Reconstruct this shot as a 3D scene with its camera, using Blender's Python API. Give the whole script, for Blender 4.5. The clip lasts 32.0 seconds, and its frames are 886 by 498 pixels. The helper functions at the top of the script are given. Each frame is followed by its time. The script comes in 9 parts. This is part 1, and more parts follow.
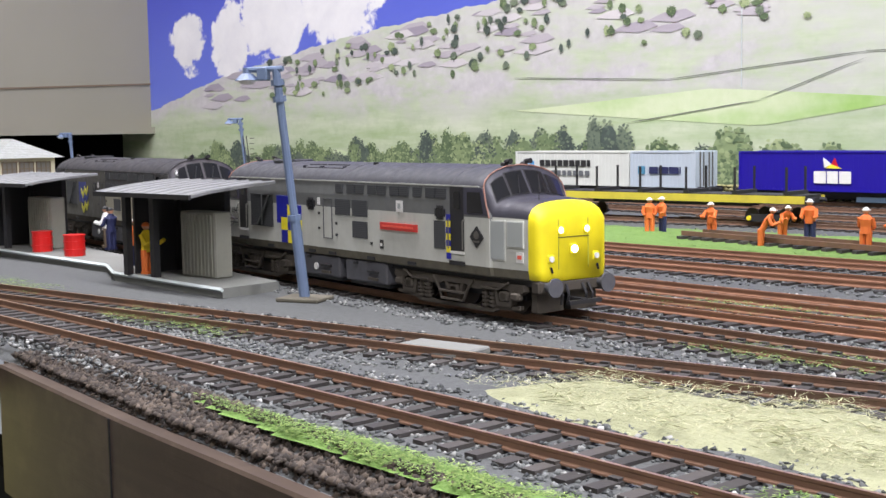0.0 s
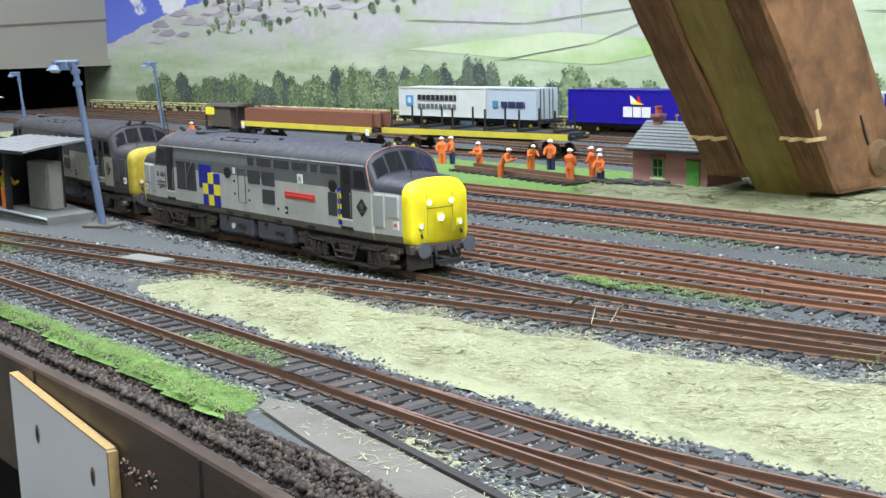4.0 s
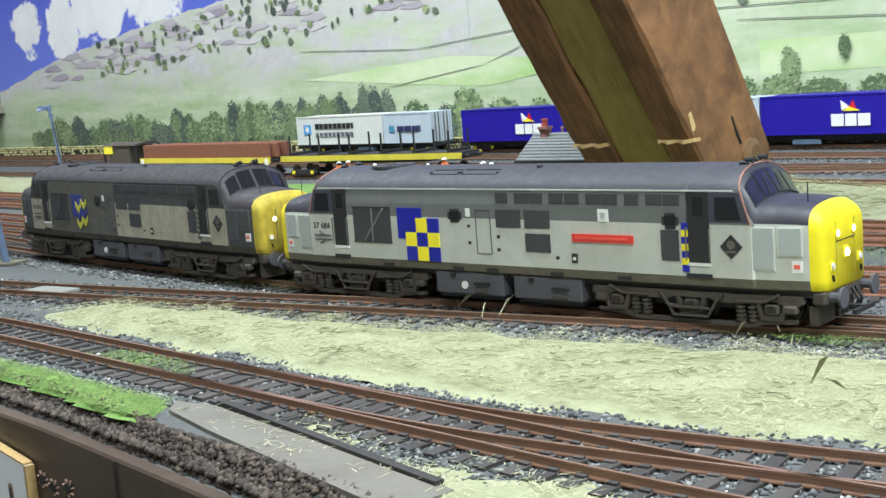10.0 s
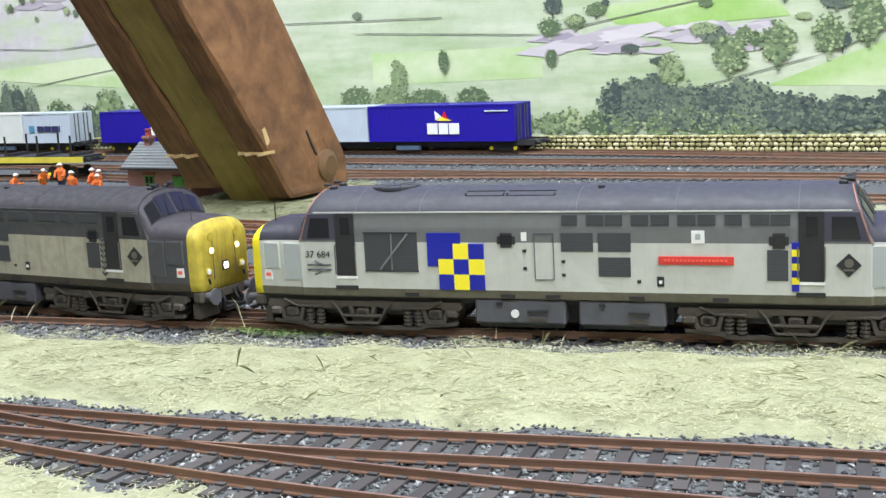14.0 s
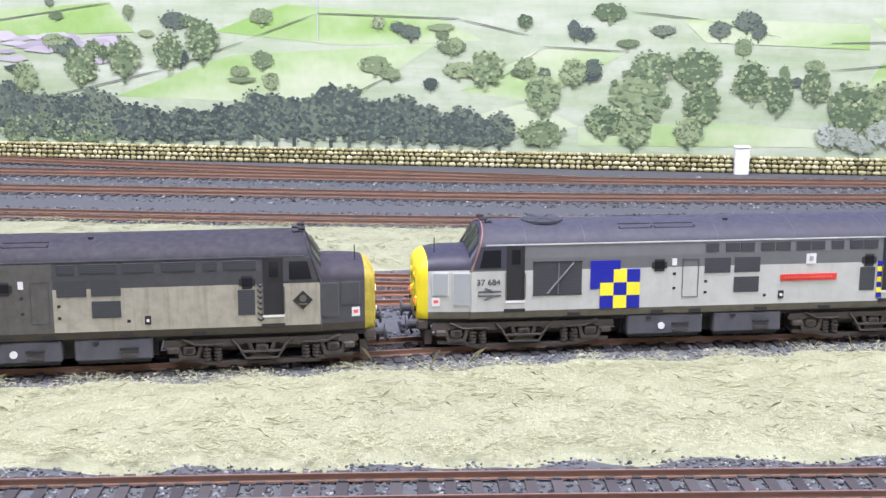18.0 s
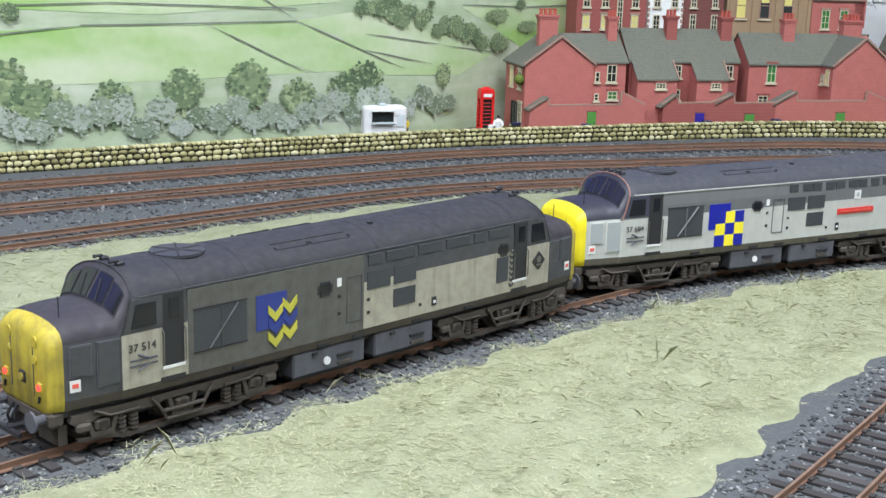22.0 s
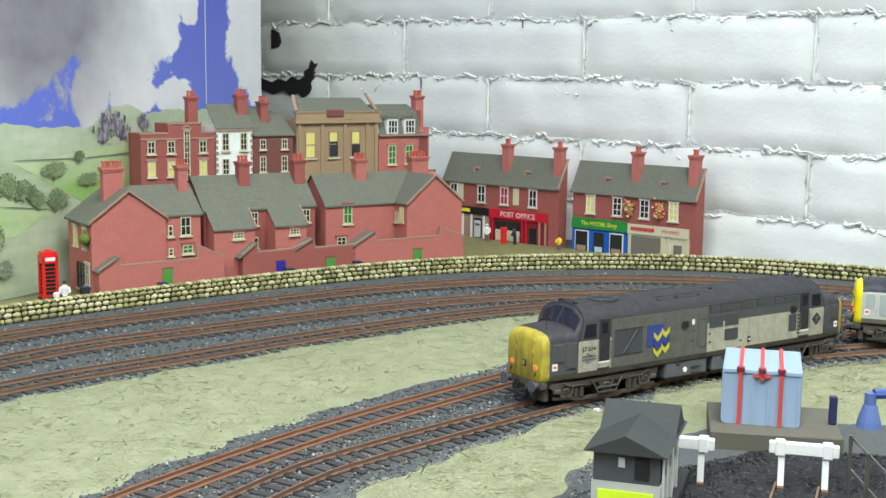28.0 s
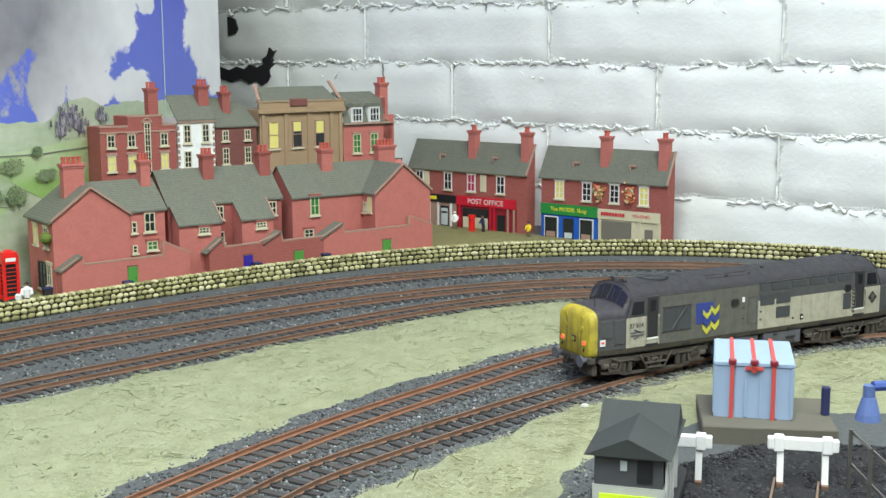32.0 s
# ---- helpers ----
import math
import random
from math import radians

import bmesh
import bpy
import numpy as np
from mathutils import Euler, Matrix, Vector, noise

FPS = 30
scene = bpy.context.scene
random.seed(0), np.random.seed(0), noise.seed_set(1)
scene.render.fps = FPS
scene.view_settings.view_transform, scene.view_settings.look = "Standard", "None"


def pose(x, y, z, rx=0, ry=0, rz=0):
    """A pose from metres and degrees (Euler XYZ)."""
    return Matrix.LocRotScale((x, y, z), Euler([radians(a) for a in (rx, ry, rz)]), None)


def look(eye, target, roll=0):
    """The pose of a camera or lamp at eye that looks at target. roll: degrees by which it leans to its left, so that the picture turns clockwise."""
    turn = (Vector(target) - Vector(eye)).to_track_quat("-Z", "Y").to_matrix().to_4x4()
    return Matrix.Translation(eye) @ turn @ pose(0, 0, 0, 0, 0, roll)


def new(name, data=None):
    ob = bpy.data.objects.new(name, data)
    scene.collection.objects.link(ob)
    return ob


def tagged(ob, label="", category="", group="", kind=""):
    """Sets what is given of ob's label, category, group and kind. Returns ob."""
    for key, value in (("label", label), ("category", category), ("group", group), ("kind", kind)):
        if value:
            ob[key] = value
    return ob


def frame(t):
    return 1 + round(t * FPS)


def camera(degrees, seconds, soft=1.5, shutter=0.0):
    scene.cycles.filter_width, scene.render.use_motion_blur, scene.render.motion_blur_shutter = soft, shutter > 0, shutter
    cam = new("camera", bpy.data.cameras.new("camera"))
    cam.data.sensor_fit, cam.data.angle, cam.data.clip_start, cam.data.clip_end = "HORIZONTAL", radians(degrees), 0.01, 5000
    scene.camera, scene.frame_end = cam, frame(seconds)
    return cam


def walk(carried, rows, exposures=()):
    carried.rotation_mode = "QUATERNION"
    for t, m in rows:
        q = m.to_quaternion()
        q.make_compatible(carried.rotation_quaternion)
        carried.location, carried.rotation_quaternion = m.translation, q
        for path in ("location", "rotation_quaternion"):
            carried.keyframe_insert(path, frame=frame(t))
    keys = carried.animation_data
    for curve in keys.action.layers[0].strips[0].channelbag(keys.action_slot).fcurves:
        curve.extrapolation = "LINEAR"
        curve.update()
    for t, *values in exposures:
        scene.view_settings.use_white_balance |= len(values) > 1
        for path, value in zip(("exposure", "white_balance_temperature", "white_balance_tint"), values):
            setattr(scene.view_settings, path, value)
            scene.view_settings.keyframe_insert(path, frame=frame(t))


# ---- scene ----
cam = camera(39.13, 32.0)
PATH = [
    (0, (-0.3778, -0.2742, 0.0631), (-1.1100, 0.4006, -0.0295), -0.91),
    (0.5, (-0.3157, -0.2805, 0.0710), (-1.0544, 0.3855, -0.0334), -0.54),
    (1, (-0.2641, -0.2917, 0.0842), (-1.0143, 0.3602, -0.0267), 0.30),
    (1.5, (-0.2308, -0.2882, 0.0809), (-0.9735, 0.3638, -0.0718), -1.14),
    (2, (-0.1870, -0.2994, 0.0964), (-0.9546, 0.3205, -0.0667), -2.00),
    (2.5, (-0.1642, -0.3004, 0.0952), (-0.9166, 0.3360, -0.0748), -2.45),
    (3, (-0.1523, -0.2990, 0.0973), (-0.8847, 0.3600, -0.0738), -0.88),
    (3.5, (-0.1459, -0.2982, 0.0961), (-0.8766, 0.3642, -0.0694), -1.29),
    (4, (-0.1440, -0.2995, 0.0937), (-0.8795, 0.3578, -0.0708), -1.56),
    (4.5, (-0.1442, -0.3015, 0.0951), (-0.8753, 0.3622, -0.0630), -1.53),
    (6.5, (-0.1433, -0.3082, 0.0935), (-0.8636, 0.3680, -0.0613), -2.97),
    (7, (-0.1391, -0.3076, 0.0939), (-0.8526, 0.3760, -0.0599), -3.63),
    (7.5, (-0.1396, -0.3081, 0.0922), (-0.8532, 0.3754, -0.0612), -3.78),
    (8, (-0.1381, -0.3082, 0.0919), (-0.8510, 0.3758, -0.0629), -3.75),
    (8.5, (-0.1357, -0.3088, 0.0883), (-0.8430, 0.3809, -0.0665), -4.36),
    (9, (-0.1275, -0.3102, 0.0895), (-0.8253, 0.3900, -0.0618), -4.32),
    (9.5, (-0.1249, -0.3117, 0.0867), (-0.8159, 0.3950, -0.0653), -4.45),
    (10, (-0.1222, -0.3125, 0.0881), (-0.8094, 0.3996, -0.0557), -4.42),
    (10.5, (-0.1212, -0.3117, 0.0854), (-0.8080, 0.4005, -0.0597), -4.49),
    (11, (-0.1153, -0.3128, 0.0851), (-0.7949, 0.4047, -0.0677), -4.37),
    (11.5, (-0.1025, -0.3189, 0.0911), (-0.7627, 0.4164, -0.0621), -2.99),
    (12, (-0.0847, -0.3253, 0.0959), (-0.7155, 0.4336, -0.0660), -2.13),
    (12.5, (-0.0622, -0.3269, 0.1017), (-0.6705, 0.4506, -0.0579), -2.13),
    (13, (-0.0402, -0.3231, 0.1049), (-0.6184, 0.4783, -0.0485), -3.18),
    (13.5, (-0.0230, -0.3215, 0.1009), (-0.5636, 0.5043, -0.0602), -3.26),
    (15.5, (0.0162, -0.3619, 0.1266), (-0.3232, 0.5614, -0.0529), -1.54),
    (16, (0.0479, -0.3616, 0.1324), (-0.2157, 0.5850, -0.0531), -0.68),
    (16.5, (0.0760, -0.3545, 0.1366), (-0.1439, 0.6007, -0.0615), -0.86),
    (17, (0.0906, -0.3524, 0.1415), (-0.0952, 0.6101, -0.0560), -0.27),
    (17.5, (0.0949, -0.3531, 0.1418), (-0.0593, 0.6119, -0.0703), -0.37),
    (18, (0.1149, -0.3594, 0.1437), (-0.0046, 0.6118, -0.0622), 0.15),
    (18.5, (0.1282, -0.3602, 0.1535), (0.0420, 0.6123, -0.0629), -0.37),
    (19, (0.1231, -0.3201, 0.1602), (0.1413, 0.6517, -0.0746), -0.59),
    (19.5, (0.1299, -0.2624, 0.1442), (0.3253, 0.6911, -0.0852), 1.72),
    (20, (0.1555, -0.2178, 0.1407), (0.4757, 0.6980, -0.1018), 1.69),
    (20.5, (0.1635, -0.1890, 0.1351), (0.5460, 0.6996, -0.1182), 1.94),
    (21, (0.1702, -0.1722, 0.1352), (0.5783, 0.7122, -0.0915), 1.94),
    (21.5, (0.1896, -0.1672, 0.1437), (0.6382, 0.7011, -0.0680), 2.14),
    (22, (0.2024, -0.1659, 0.1436), (0.6804, 0.6813, -0.0884), 1.74),
    (22.5, (0.2080, -0.1586, 0.1544), (0.7516, 0.6516, -0.0648), 1.30),
    (23, (0.2090, -0.1338, 0.1590), (0.8268, 0.6230, -0.0544), 1.15),
    (23.5, (0.1985, -0.1117, 0.1707), (0.8842, 0.5933, -0.0104), 1.84),
    (24, (0.1919, -0.1206, 0.1749), (0.9082, 0.5574, 0.0098), 1.44),
    (24.5, (0.2016, -0.1164, 0.1690), (0.9320, 0.5476, 0.0087), 1.44),
    (26.5, (0.2182, -0.1115, 0.1717), (0.9470, 0.5562, 0.0199), 0.65),
    (27, (0.2162, -0.1149, 0.1729), (0.9504, 0.5492, 0.0317), 0.03),
    (27.5, (0.2191, -0.1099, 0.1735), (0.9610, 0.5468, 0.0382), 0.02),
    (28, (0.2278, -0.1073, 0.1728), (0.9803, 0.5356, 0.0301), 0.71),
    (28.5, (0.2372, -0.0994, 0.1717), (0.9994, 0.5284, 0.0136), 0.54),
    (29, (0.2444, -0.0825, 0.1629), (1.0046, 0.5445, -0.0075), 1.09),
    (29.5, (0.2619, -0.0698, 0.1620), (1.0297, 0.5479, -0.0083), 0.45),
    (30, (0.2612, -0.0654, 0.1559), (1.0352, 0.5420, -0.0231), 0.54),
    (30.5, (0.2509, -0.0664, 0.1631), (1.0263, 0.5417, -0.0069), 0.37),
    (31, (0.2286, -0.0793, 0.1679), (1.0015, 0.5347, 0.0078), -0.68),
    (31.5, (0.2285, -0.0857, 0.1753), (1.0091, 0.5233, 0.0344), -0.79),
    (32, (0.2322, -0.0851, 0.1776), (1.0070, 0.5272, 0.0199), -0.21),
]
walk(cam, [(t, look(eye, target, roll)) for t, eye, target, roll in PATH],
     [(0, 0.32, 6600, 27), (1, 0.3, 6350, 20), (4, 0.3, 6100, 17), (9, 0.26, 6200, 13), (13, 0.22, 6300, 16), (16, 0.26, 6000, 33), (19, 0.2, 6000, 36), (21, -0.03, 6000, 30), (24, 0.05, 6250, 7), (28, 0.08, 6400, 11), (32, 0.08, 6400, 11)])

# ---- light: two assumed, unseen ceiling strip lights of the room, and a dim surround ----
world = bpy.data.worlds.new("room_air")
scene.world = world
world.use_nodes = True
world.node_tree.nodes["Background"].inputs[0].default_value = (0.84, 0.97, 1.0, 1)
world.node_tree.nodes["Background"].inputs[1].default_value = 0.28


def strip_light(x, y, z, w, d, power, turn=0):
    data = bpy.data.lights.new("assumed_strip_light", "AREA")
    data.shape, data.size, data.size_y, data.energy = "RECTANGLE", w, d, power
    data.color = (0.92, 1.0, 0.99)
    ob = new("assumed_strip_light", data)
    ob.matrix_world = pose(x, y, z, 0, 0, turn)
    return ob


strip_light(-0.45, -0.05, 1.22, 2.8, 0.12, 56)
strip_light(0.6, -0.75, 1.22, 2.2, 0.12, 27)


# ---- materials ----
def srgb(r, g, b):
    return tuple(((c / 255) / 12.92 if c / 255 <= 0.04045 else ((c / 255 + 0.055) / 1.055) ** 2.4) for c in (r, g, b)) + (1,)


class Mat:
    """A node material with short calls to add nodes."""

    def __init__(self, name, rough=0.7, metal=0.0):
        self.m = bpy.data.materials.new(name)
        self.m.use_nodes = True
        self.t = self.m.node_tree
        self.b = self.t.nodes["Principled BSDF"]
        self.b.inputs["Roughness"].default_value = rough
        self.b.inputs["Metallic"].default_value = metal
        self.co = self.t.nodes.new("ShaderNodeTexCoord").outputs["Object"]

    def set(self, key, v):
        sock = self.b.inputs[key]
        if hasattr(v, "node"):
            self.t.links.new(v, sock)
        else:
            sock.default_value = v
        return self

    def link(self, v, sock):
        if hasattr(v, "node"):
            self.t.links.new(v, sock)
        else:
            sock.default_value = v

    def map(self, scale=(1, 1, 1), loc=(0, 0, 0), rot=(0, 0, 0), co=None):
        n = self.t.nodes.new("ShaderNodeMapping")
        n.inputs["Scale"].default_value, n.inputs["Location"].default_value, n.inputs["Rotation"].default_value = scale, loc, rot
        self.t.links.new(co or self.co, n.inputs[0])
        return n.outputs[0]

    def noise(self, scale, detail=3, rough=0.55, co=None, dist=0.0):
        n = self.t.nodes.new("ShaderNodeTexNoise")
        n.inputs["Scale"].default_value, n.inputs["Detail"].default_value = scale, detail
        n.inputs["Roughness"].default_value, n.inputs["Distortion"].default_value = rough, dist
        self.t.links.new(co or self.co, n.inputs["Vector"])
        return n.outputs["Fac"]

    def voro(self, scale, co=None, out="Distance", feature="F1"):
        n = self.t.nodes.new("ShaderNodeTexVoronoi")
        n.feature = feature
        n.inputs["Scale"].default_value = scale
        self.t.links.new(co or self.co, n.inputs["Vector"])
        return n.outputs[out]

    def ramp(self, fac, *stops, ease="LINEAR"):
        n = self.t.nodes.new("ShaderNodeValToRGB")
        n.color_ramp.interpolation = ease
        e = n.color_ramp.elements
        while len(e) < len(stops):
            e.new(0.5)
        for i, (p, c) in enumerate(stops):
            e[i].position = p
            e[i].color = c if not isinstance(c, (int, float)) else (c, c, c, 1)
        self.t.links.new(fac, n.inputs[0])
        return n.outputs[0]

    def mix(self, fac, a, b, mode="MIX"):
        n = self.t.nodes.new("ShaderNodeMix")
        n.data_type, n.blend_type = "RGBA", mode
        self.link(fac, n.inputs[0]), self.link(a, n.inputs[6]), self.link(b, n.inputs[7])
        return n.outputs[2]

    def math(self, op, a, b=0.0, c=0.0):
        n = self.t.nodes.new("ShaderNodeMath")
        n.operation = op
        for v, sock in zip((a, b, c), n.inputs):
            self.link(v, sock)
        return n.outputs[0]

    def rand(self):
        return self.t.nodes.new("ShaderNodeObjectInfo").outputs["Random"]

    def island(self):
        return self.t.nodes.new("ShaderNodeNewGeometry").outputs["Random Per Island"]

    def xyz(self, co=None):
        n = self.t.nodes.new("ShaderNodeSeparateXYZ")
        self.t.links.new(co or self.co, n.inputs[0])
        return n.outputs

    def bump(self, height, strength=0.5, dist=0.001):
        n = self.t.nodes.new("ShaderNodeBump")
        n.inputs["Strength"].default_value, n.inputs["Distance"].default_value = strength, dist
        self.t.links.new(height, n.inputs["Height"])
        self.t.links.new(n.outputs[0], self.b.inputs["Normal"])
        return self


def plain(name, c, rough=0.6, metal=0.0, vary=0.12, scale=150, bump=0.0, dirt=0.0, fine=900):
    """Paint or plastic: one colour with slight mottling at two scales, and dirt."""
    m = Mat(name, rough, metal)
    dark = tuple(v * (1 - vary) for v in c[:3]) + (1,)
    light = tuple(min(1, v * (1 + vary)) for v in c[:3]) + (1,)
    col = m.mix(m.noise(scale, 4), dark, light)
    col = m.mix(m.math("MULTIPLY", m.noise(fine, 2), vary), col, dark)
    if dirt:
        spots = m.ramp(m.noise(scale * 0.5, 5, 0.7), (0.45, 0.0), (0.75, 1.0))
        col = m.mix(m.math("MULTIPLY", spots, dirt), col, (0.05, 0.04, 0.032, 1))
    m.set("Base Color", col)
    if bump:
        m.bump(m.noise(fine, 3), bump, 0.0004)
    return m.m


def varied(name, stops, rough=0.8, by="object", scale=300, mott=0.25, bump=0.3):
    """Pieces that differ one by one."""
    m = Mat(name, rough)
    col = m.ramp(m.rand() if by == "object" else m.island(), *stops)
    n = m.noise(scale, 4)
    col = m.mix(m.math("MULTIPLY", n, mott), col, (0.02, 0.018, 0.015, 1))
    m.set("Base Color", col)
    if bump:
        m.bump(n, bump, 0.0005)
    return m.m


def glow(name, c, strength):
    m = Mat(name, 0.3)
    m.set("Base Color", c).set("Emission Color", c).set("Emission Strength", strength)
    return m.m


# ---- mesh helpers ----
def part(name, bm, material, parent=None, label="", smooth=False):
    me = bpy.data.meshes.new(name)
    bm.to_mesh(me)
    bm.free()
    for m in material if isinstance(material, (list, tuple)) else [material]:
        me.materials.append(m)
    if smooth:
        for p in me.polygons:
            p.use_smooth = True
    ob = new(name, me)
    if parent:
        ob.parent = parent
    if label:
        ob["label"] = label
    return ob


def thing(name, x=0, y=0, z=0, rz=0, label="", category="", group="", kind=""):
    ob = new(name)
    ob.empty_display_size = 0.01
    ob.matrix_world = pose(x, y, z, 0, 0, rz)
    return tagged(ob, label, category, group, kind)


def box(bm, x0, x1, y0, y1, z0, z1, mi=0, bev=0.0):
    vs = [bm.verts.new(p) for p in ((x0, y0, z0), (x1, y0, z0), (x1, y1, z0), (x0, y1, z0), (x0, y0, z1), (x1, y0, z1), (x1, y1, z1), (x0, y1, z1))]
    fs = [bm.faces.new([vs[i] for i in q]) for q in ((3, 2, 1, 0), (4, 5, 6, 7), (0, 1, 5, 4), (1, 2, 6, 5), (2, 3, 7, 6), (3, 0, 4, 7))]
    for f in fs:
        f.material_index = mi
    if bev:
        es = {e for f in fs for e in f.edges}
        bmesh.ops.bevel(bm, geom=list(es), offset=bev, segments=1, affect="EDGES")
    return vs


def boxes(*args, bev=0.0):
    bm = bmesh.new()
    for a in args:
        box(bm, *a, bev=bev)
    return bm


def prism(bm, outline, axis, a, b, mi=0):
    """A solid from an outline in the two other axes, from a to b along axis."""
    def at(p, v):
        return {"x": (v, p[0], p[1]), "y": (p[0], v, p[1]), "z": (p[0], p[1], v)}[axis]
    lo, hi = [bm.verts.new(at(p, a)) for p in outline], [bm.verts.new(at(p, b)) for p in outline]
    n = len(outline)
    fs = [bm.faces.new(lo), bm.faces.new(hi)] + [bm.faces.new((lo[i], lo[(i + 1) % n], hi[(i + 1) % n], hi[i])) for i in range(n)]
    for f in fs:
        f.material_index = mi
    bmesh.ops.recalc_face_normals(bm, faces=fs)
    return fs


def cyl(bm, x, y, z, r, h, axis="z", n=12, r2=None, mi=0):
    """A cylinder or cone from its base centre along an axis."""
    r2 = r if r2 is None else r2
    rings = []
    for rr, t in ((r, 0), (r2, h)):
        ring = []
        for i in range(n):
            a, b = rr * math.cos(i * 2 * math.pi / n), rr * math.sin(i * 2 * math.pi / n)
            p = {"z": (x + a, y + b, z + t), "x": (x + t, y + a, z + b), "y": (x + a, y + t, z + b)}[axis]
            ring.append(bm.verts.new(p))
        rings.append(ring)
    fs = [bm.faces.new(rings[0]), bm.faces.new(rings[1])] + [bm.faces.new((rings[0][i], rings[0][(i + 1) % n], rings[1][(i + 1) % n], rings[1][i])) for i in range(n)]
    for f in fs:
        f.material_index = mi
    bmesh.ops.recalc_face_normals(bm, faces=fs)


def tube(bm, a, b, r, n=6, mi=0):
    a, b = Vector(a), Vector(b)
    d = (b - a).normalized()
    u = d.cross(Vector((0, 0, 1)) if abs(d.z) < 0.9 else Vector((1, 0, 0))).normalized()
    w = d.cross(u)
    rings = [[bm.verts.new(p + r * (math.cos(i * 2 * math.pi / n) * u + math.sin(i * 2 * math.pi / n) * w)) for i in range(n)] for p in (a, b)]
    fs = [bm.faces.new(rings[0]), bm.faces.new(rings[1])] + [bm.faces.new((rings[0][i], rings[0][(i + 1) % n], rings[1][(i + 1) % n], rings[1][i])) for i in range(n)]
    for f in fs:
        f.material_index = mi
    bmesh.ops.recalc_face_normals(bm, faces=fs)


def spline(pts, step=0.004):
    """Evenly spaced points of a smooth line through pts: arrays of places and headings."""
    p = np.array([pts[0], *pts, pts[-1]], float)
    p[0], p[-1] = 2 * p[1] - p[2], 2 * p[-2] - p[-3]
    out = []
    for i in range(1, len(p) - 2):
        u = np.linspace(0, 1, 40, endpoint=False)[:, None]
        a, b, c, d = p[i - 1], p[i], p[i + 1], p[i + 2]
        out.append(0.5 * (2 * b + (c - a) * u + (2 * a - 5 * b + 4 * c - d) * u**2 + (3 * b - a - 3 * c + d) * u**3))
    q = np.concatenate(out + [p[-2:-1]])
    s = np.r_[0, np.cumsum(np.hypot(*np.diff(q, axis=0).T))]
    n = max(2, int(s[-1] / step))
    t = np.linspace(0, s[-1], n + 1)
    return np.stack([np.interp(t, s, q[:, 0]), np.interp(t, s, q[:, 1])], 1), t


def sweep(bm, line, outline, mi=0):
    """An outline (across, up) carried along a plan line."""
    d = np.gradient(line, axis=0)
    d /= np.hypot(*d.T)[:, None]
    nrm = np.stack([-d[:, 1], d[:, 0]], 1)
    rings = [[bm.verts.new((p[0] + o[0] * m[0], p[1] + o[0] * m[1], o[1])) for o in outline] for p, m in zip(line, nrm)]
    k = len(outline)
    fs = [bm.faces.new((r[i], s[i], s[(i + 1) % k], r[(i + 1) % k])) for r, s in zip(rings, rings[1:]) for i in range(k)]
    fs += [bm.faces.new(rings[0]), bm.faces.new(rings[-1][::-1])]
    for f in fs:
        f.material_index = mi
    bmesh.ops.recalc_face_normals(bm, faces=fs)

# ---- plan ----
def lift(x, y):
    """The board rises a little towards the corner of the room."""
    u = min(1.0, max(0.0, (x - 0.75) / 0.4))
    return 0.007 * u * u * (3 - 2 * u)


END_X, LEFT_X = 1.241, -2.15
MAIN = [(-1.8994, 0.2189), (-1.4994, 0.1539), (-1.2994, 0.1209), (-0.9994, 0.0725), (-0.8495, 0.0515), (-0.7031, 0.035), (-0.6375, 0.031), (-0.5399, 0.0261), (-0.4557, 0.0233), (-0.3704, 0.0265), (-0.2552, 0.0414), (-0.1405, 0.0638), (-0.0378, 0.0908), (0.0992, 0.1378), (0.1989, 0.1623), (0.3132, 0.1974), (0.3599, 0.2109), (0.4816, 0.2472), (0.5651, 0.2662), (0.61, 0.269), (0.6999, 0.2622), (0.7797, 0.2526), (0.8491, 0.2381), (0.8913, 0.2239), (0.9473, 0.1948), (0.9963, 0.1546), (1.0355, 0.0979), (1.055, 0.0293), (1.06, -0.0801), (1.06, -0.3)]
NEAR = [(-1.6, -0.09), (-1.2, -0.09), (-0.9, -0.09), (-0.658, -0.0915), (-0.533, -0.094), (-0.427, -0.098), (-0.33, -0.0985), (-0.25, -0.0885), (-0.2, -0.0785), (-0.087, -0.0525),
        (0.04, -0.029), (0.161, -0.0095), (0.26, 0.006), (0.34, 0.02), (0.42, 0.045), (0.503, 0.082), (0.556, 0.107), (0.616, 0.135), (0.69, 0.168)]
NEAR_B = [(-0.46, -0.0965), (-0.33, -0.102), (-0.25, -0.104), (-0.15, -0.0975), (0.0, -0.075), (0.2, -0.045), (0.4, 0.0), (0.55, 0.05), (0.65, 0.085), (0.706, 0.105)]
BRANCH = [(-1.3, -0.09), (-1.2, -0.088), (-0.95, -0.075), (-0.754, -0.052), (-0.62, -0.032), (-0.523, -0.014), (-0.45, 0.001), (-0.39, 0.0125), (-0.3, 0.0295), (-0.2, 0.0475)]
YARD_A = [(-1.6, 0.19), (-1.2, 0.15), (-0.9, 0.125), (-0.586, 0.11), (-0.459, 0.11), (-0.358, 0.11), (-0.2, 0.142), (-0.05, 0.18), (0.12, 0.217), (0.25, 0.242), (0.35, 0.262), (0.47, 0.2865),
          (0.532, 0.298), (0.625, 0.307), (0.725, 0.307), (0.816, 0.301), (0.9, 0.275), (0.97, 0.235), (1.03, 0.18), (1.08, 0.1), (1.1, 0.0), (1.105, -0.3)]
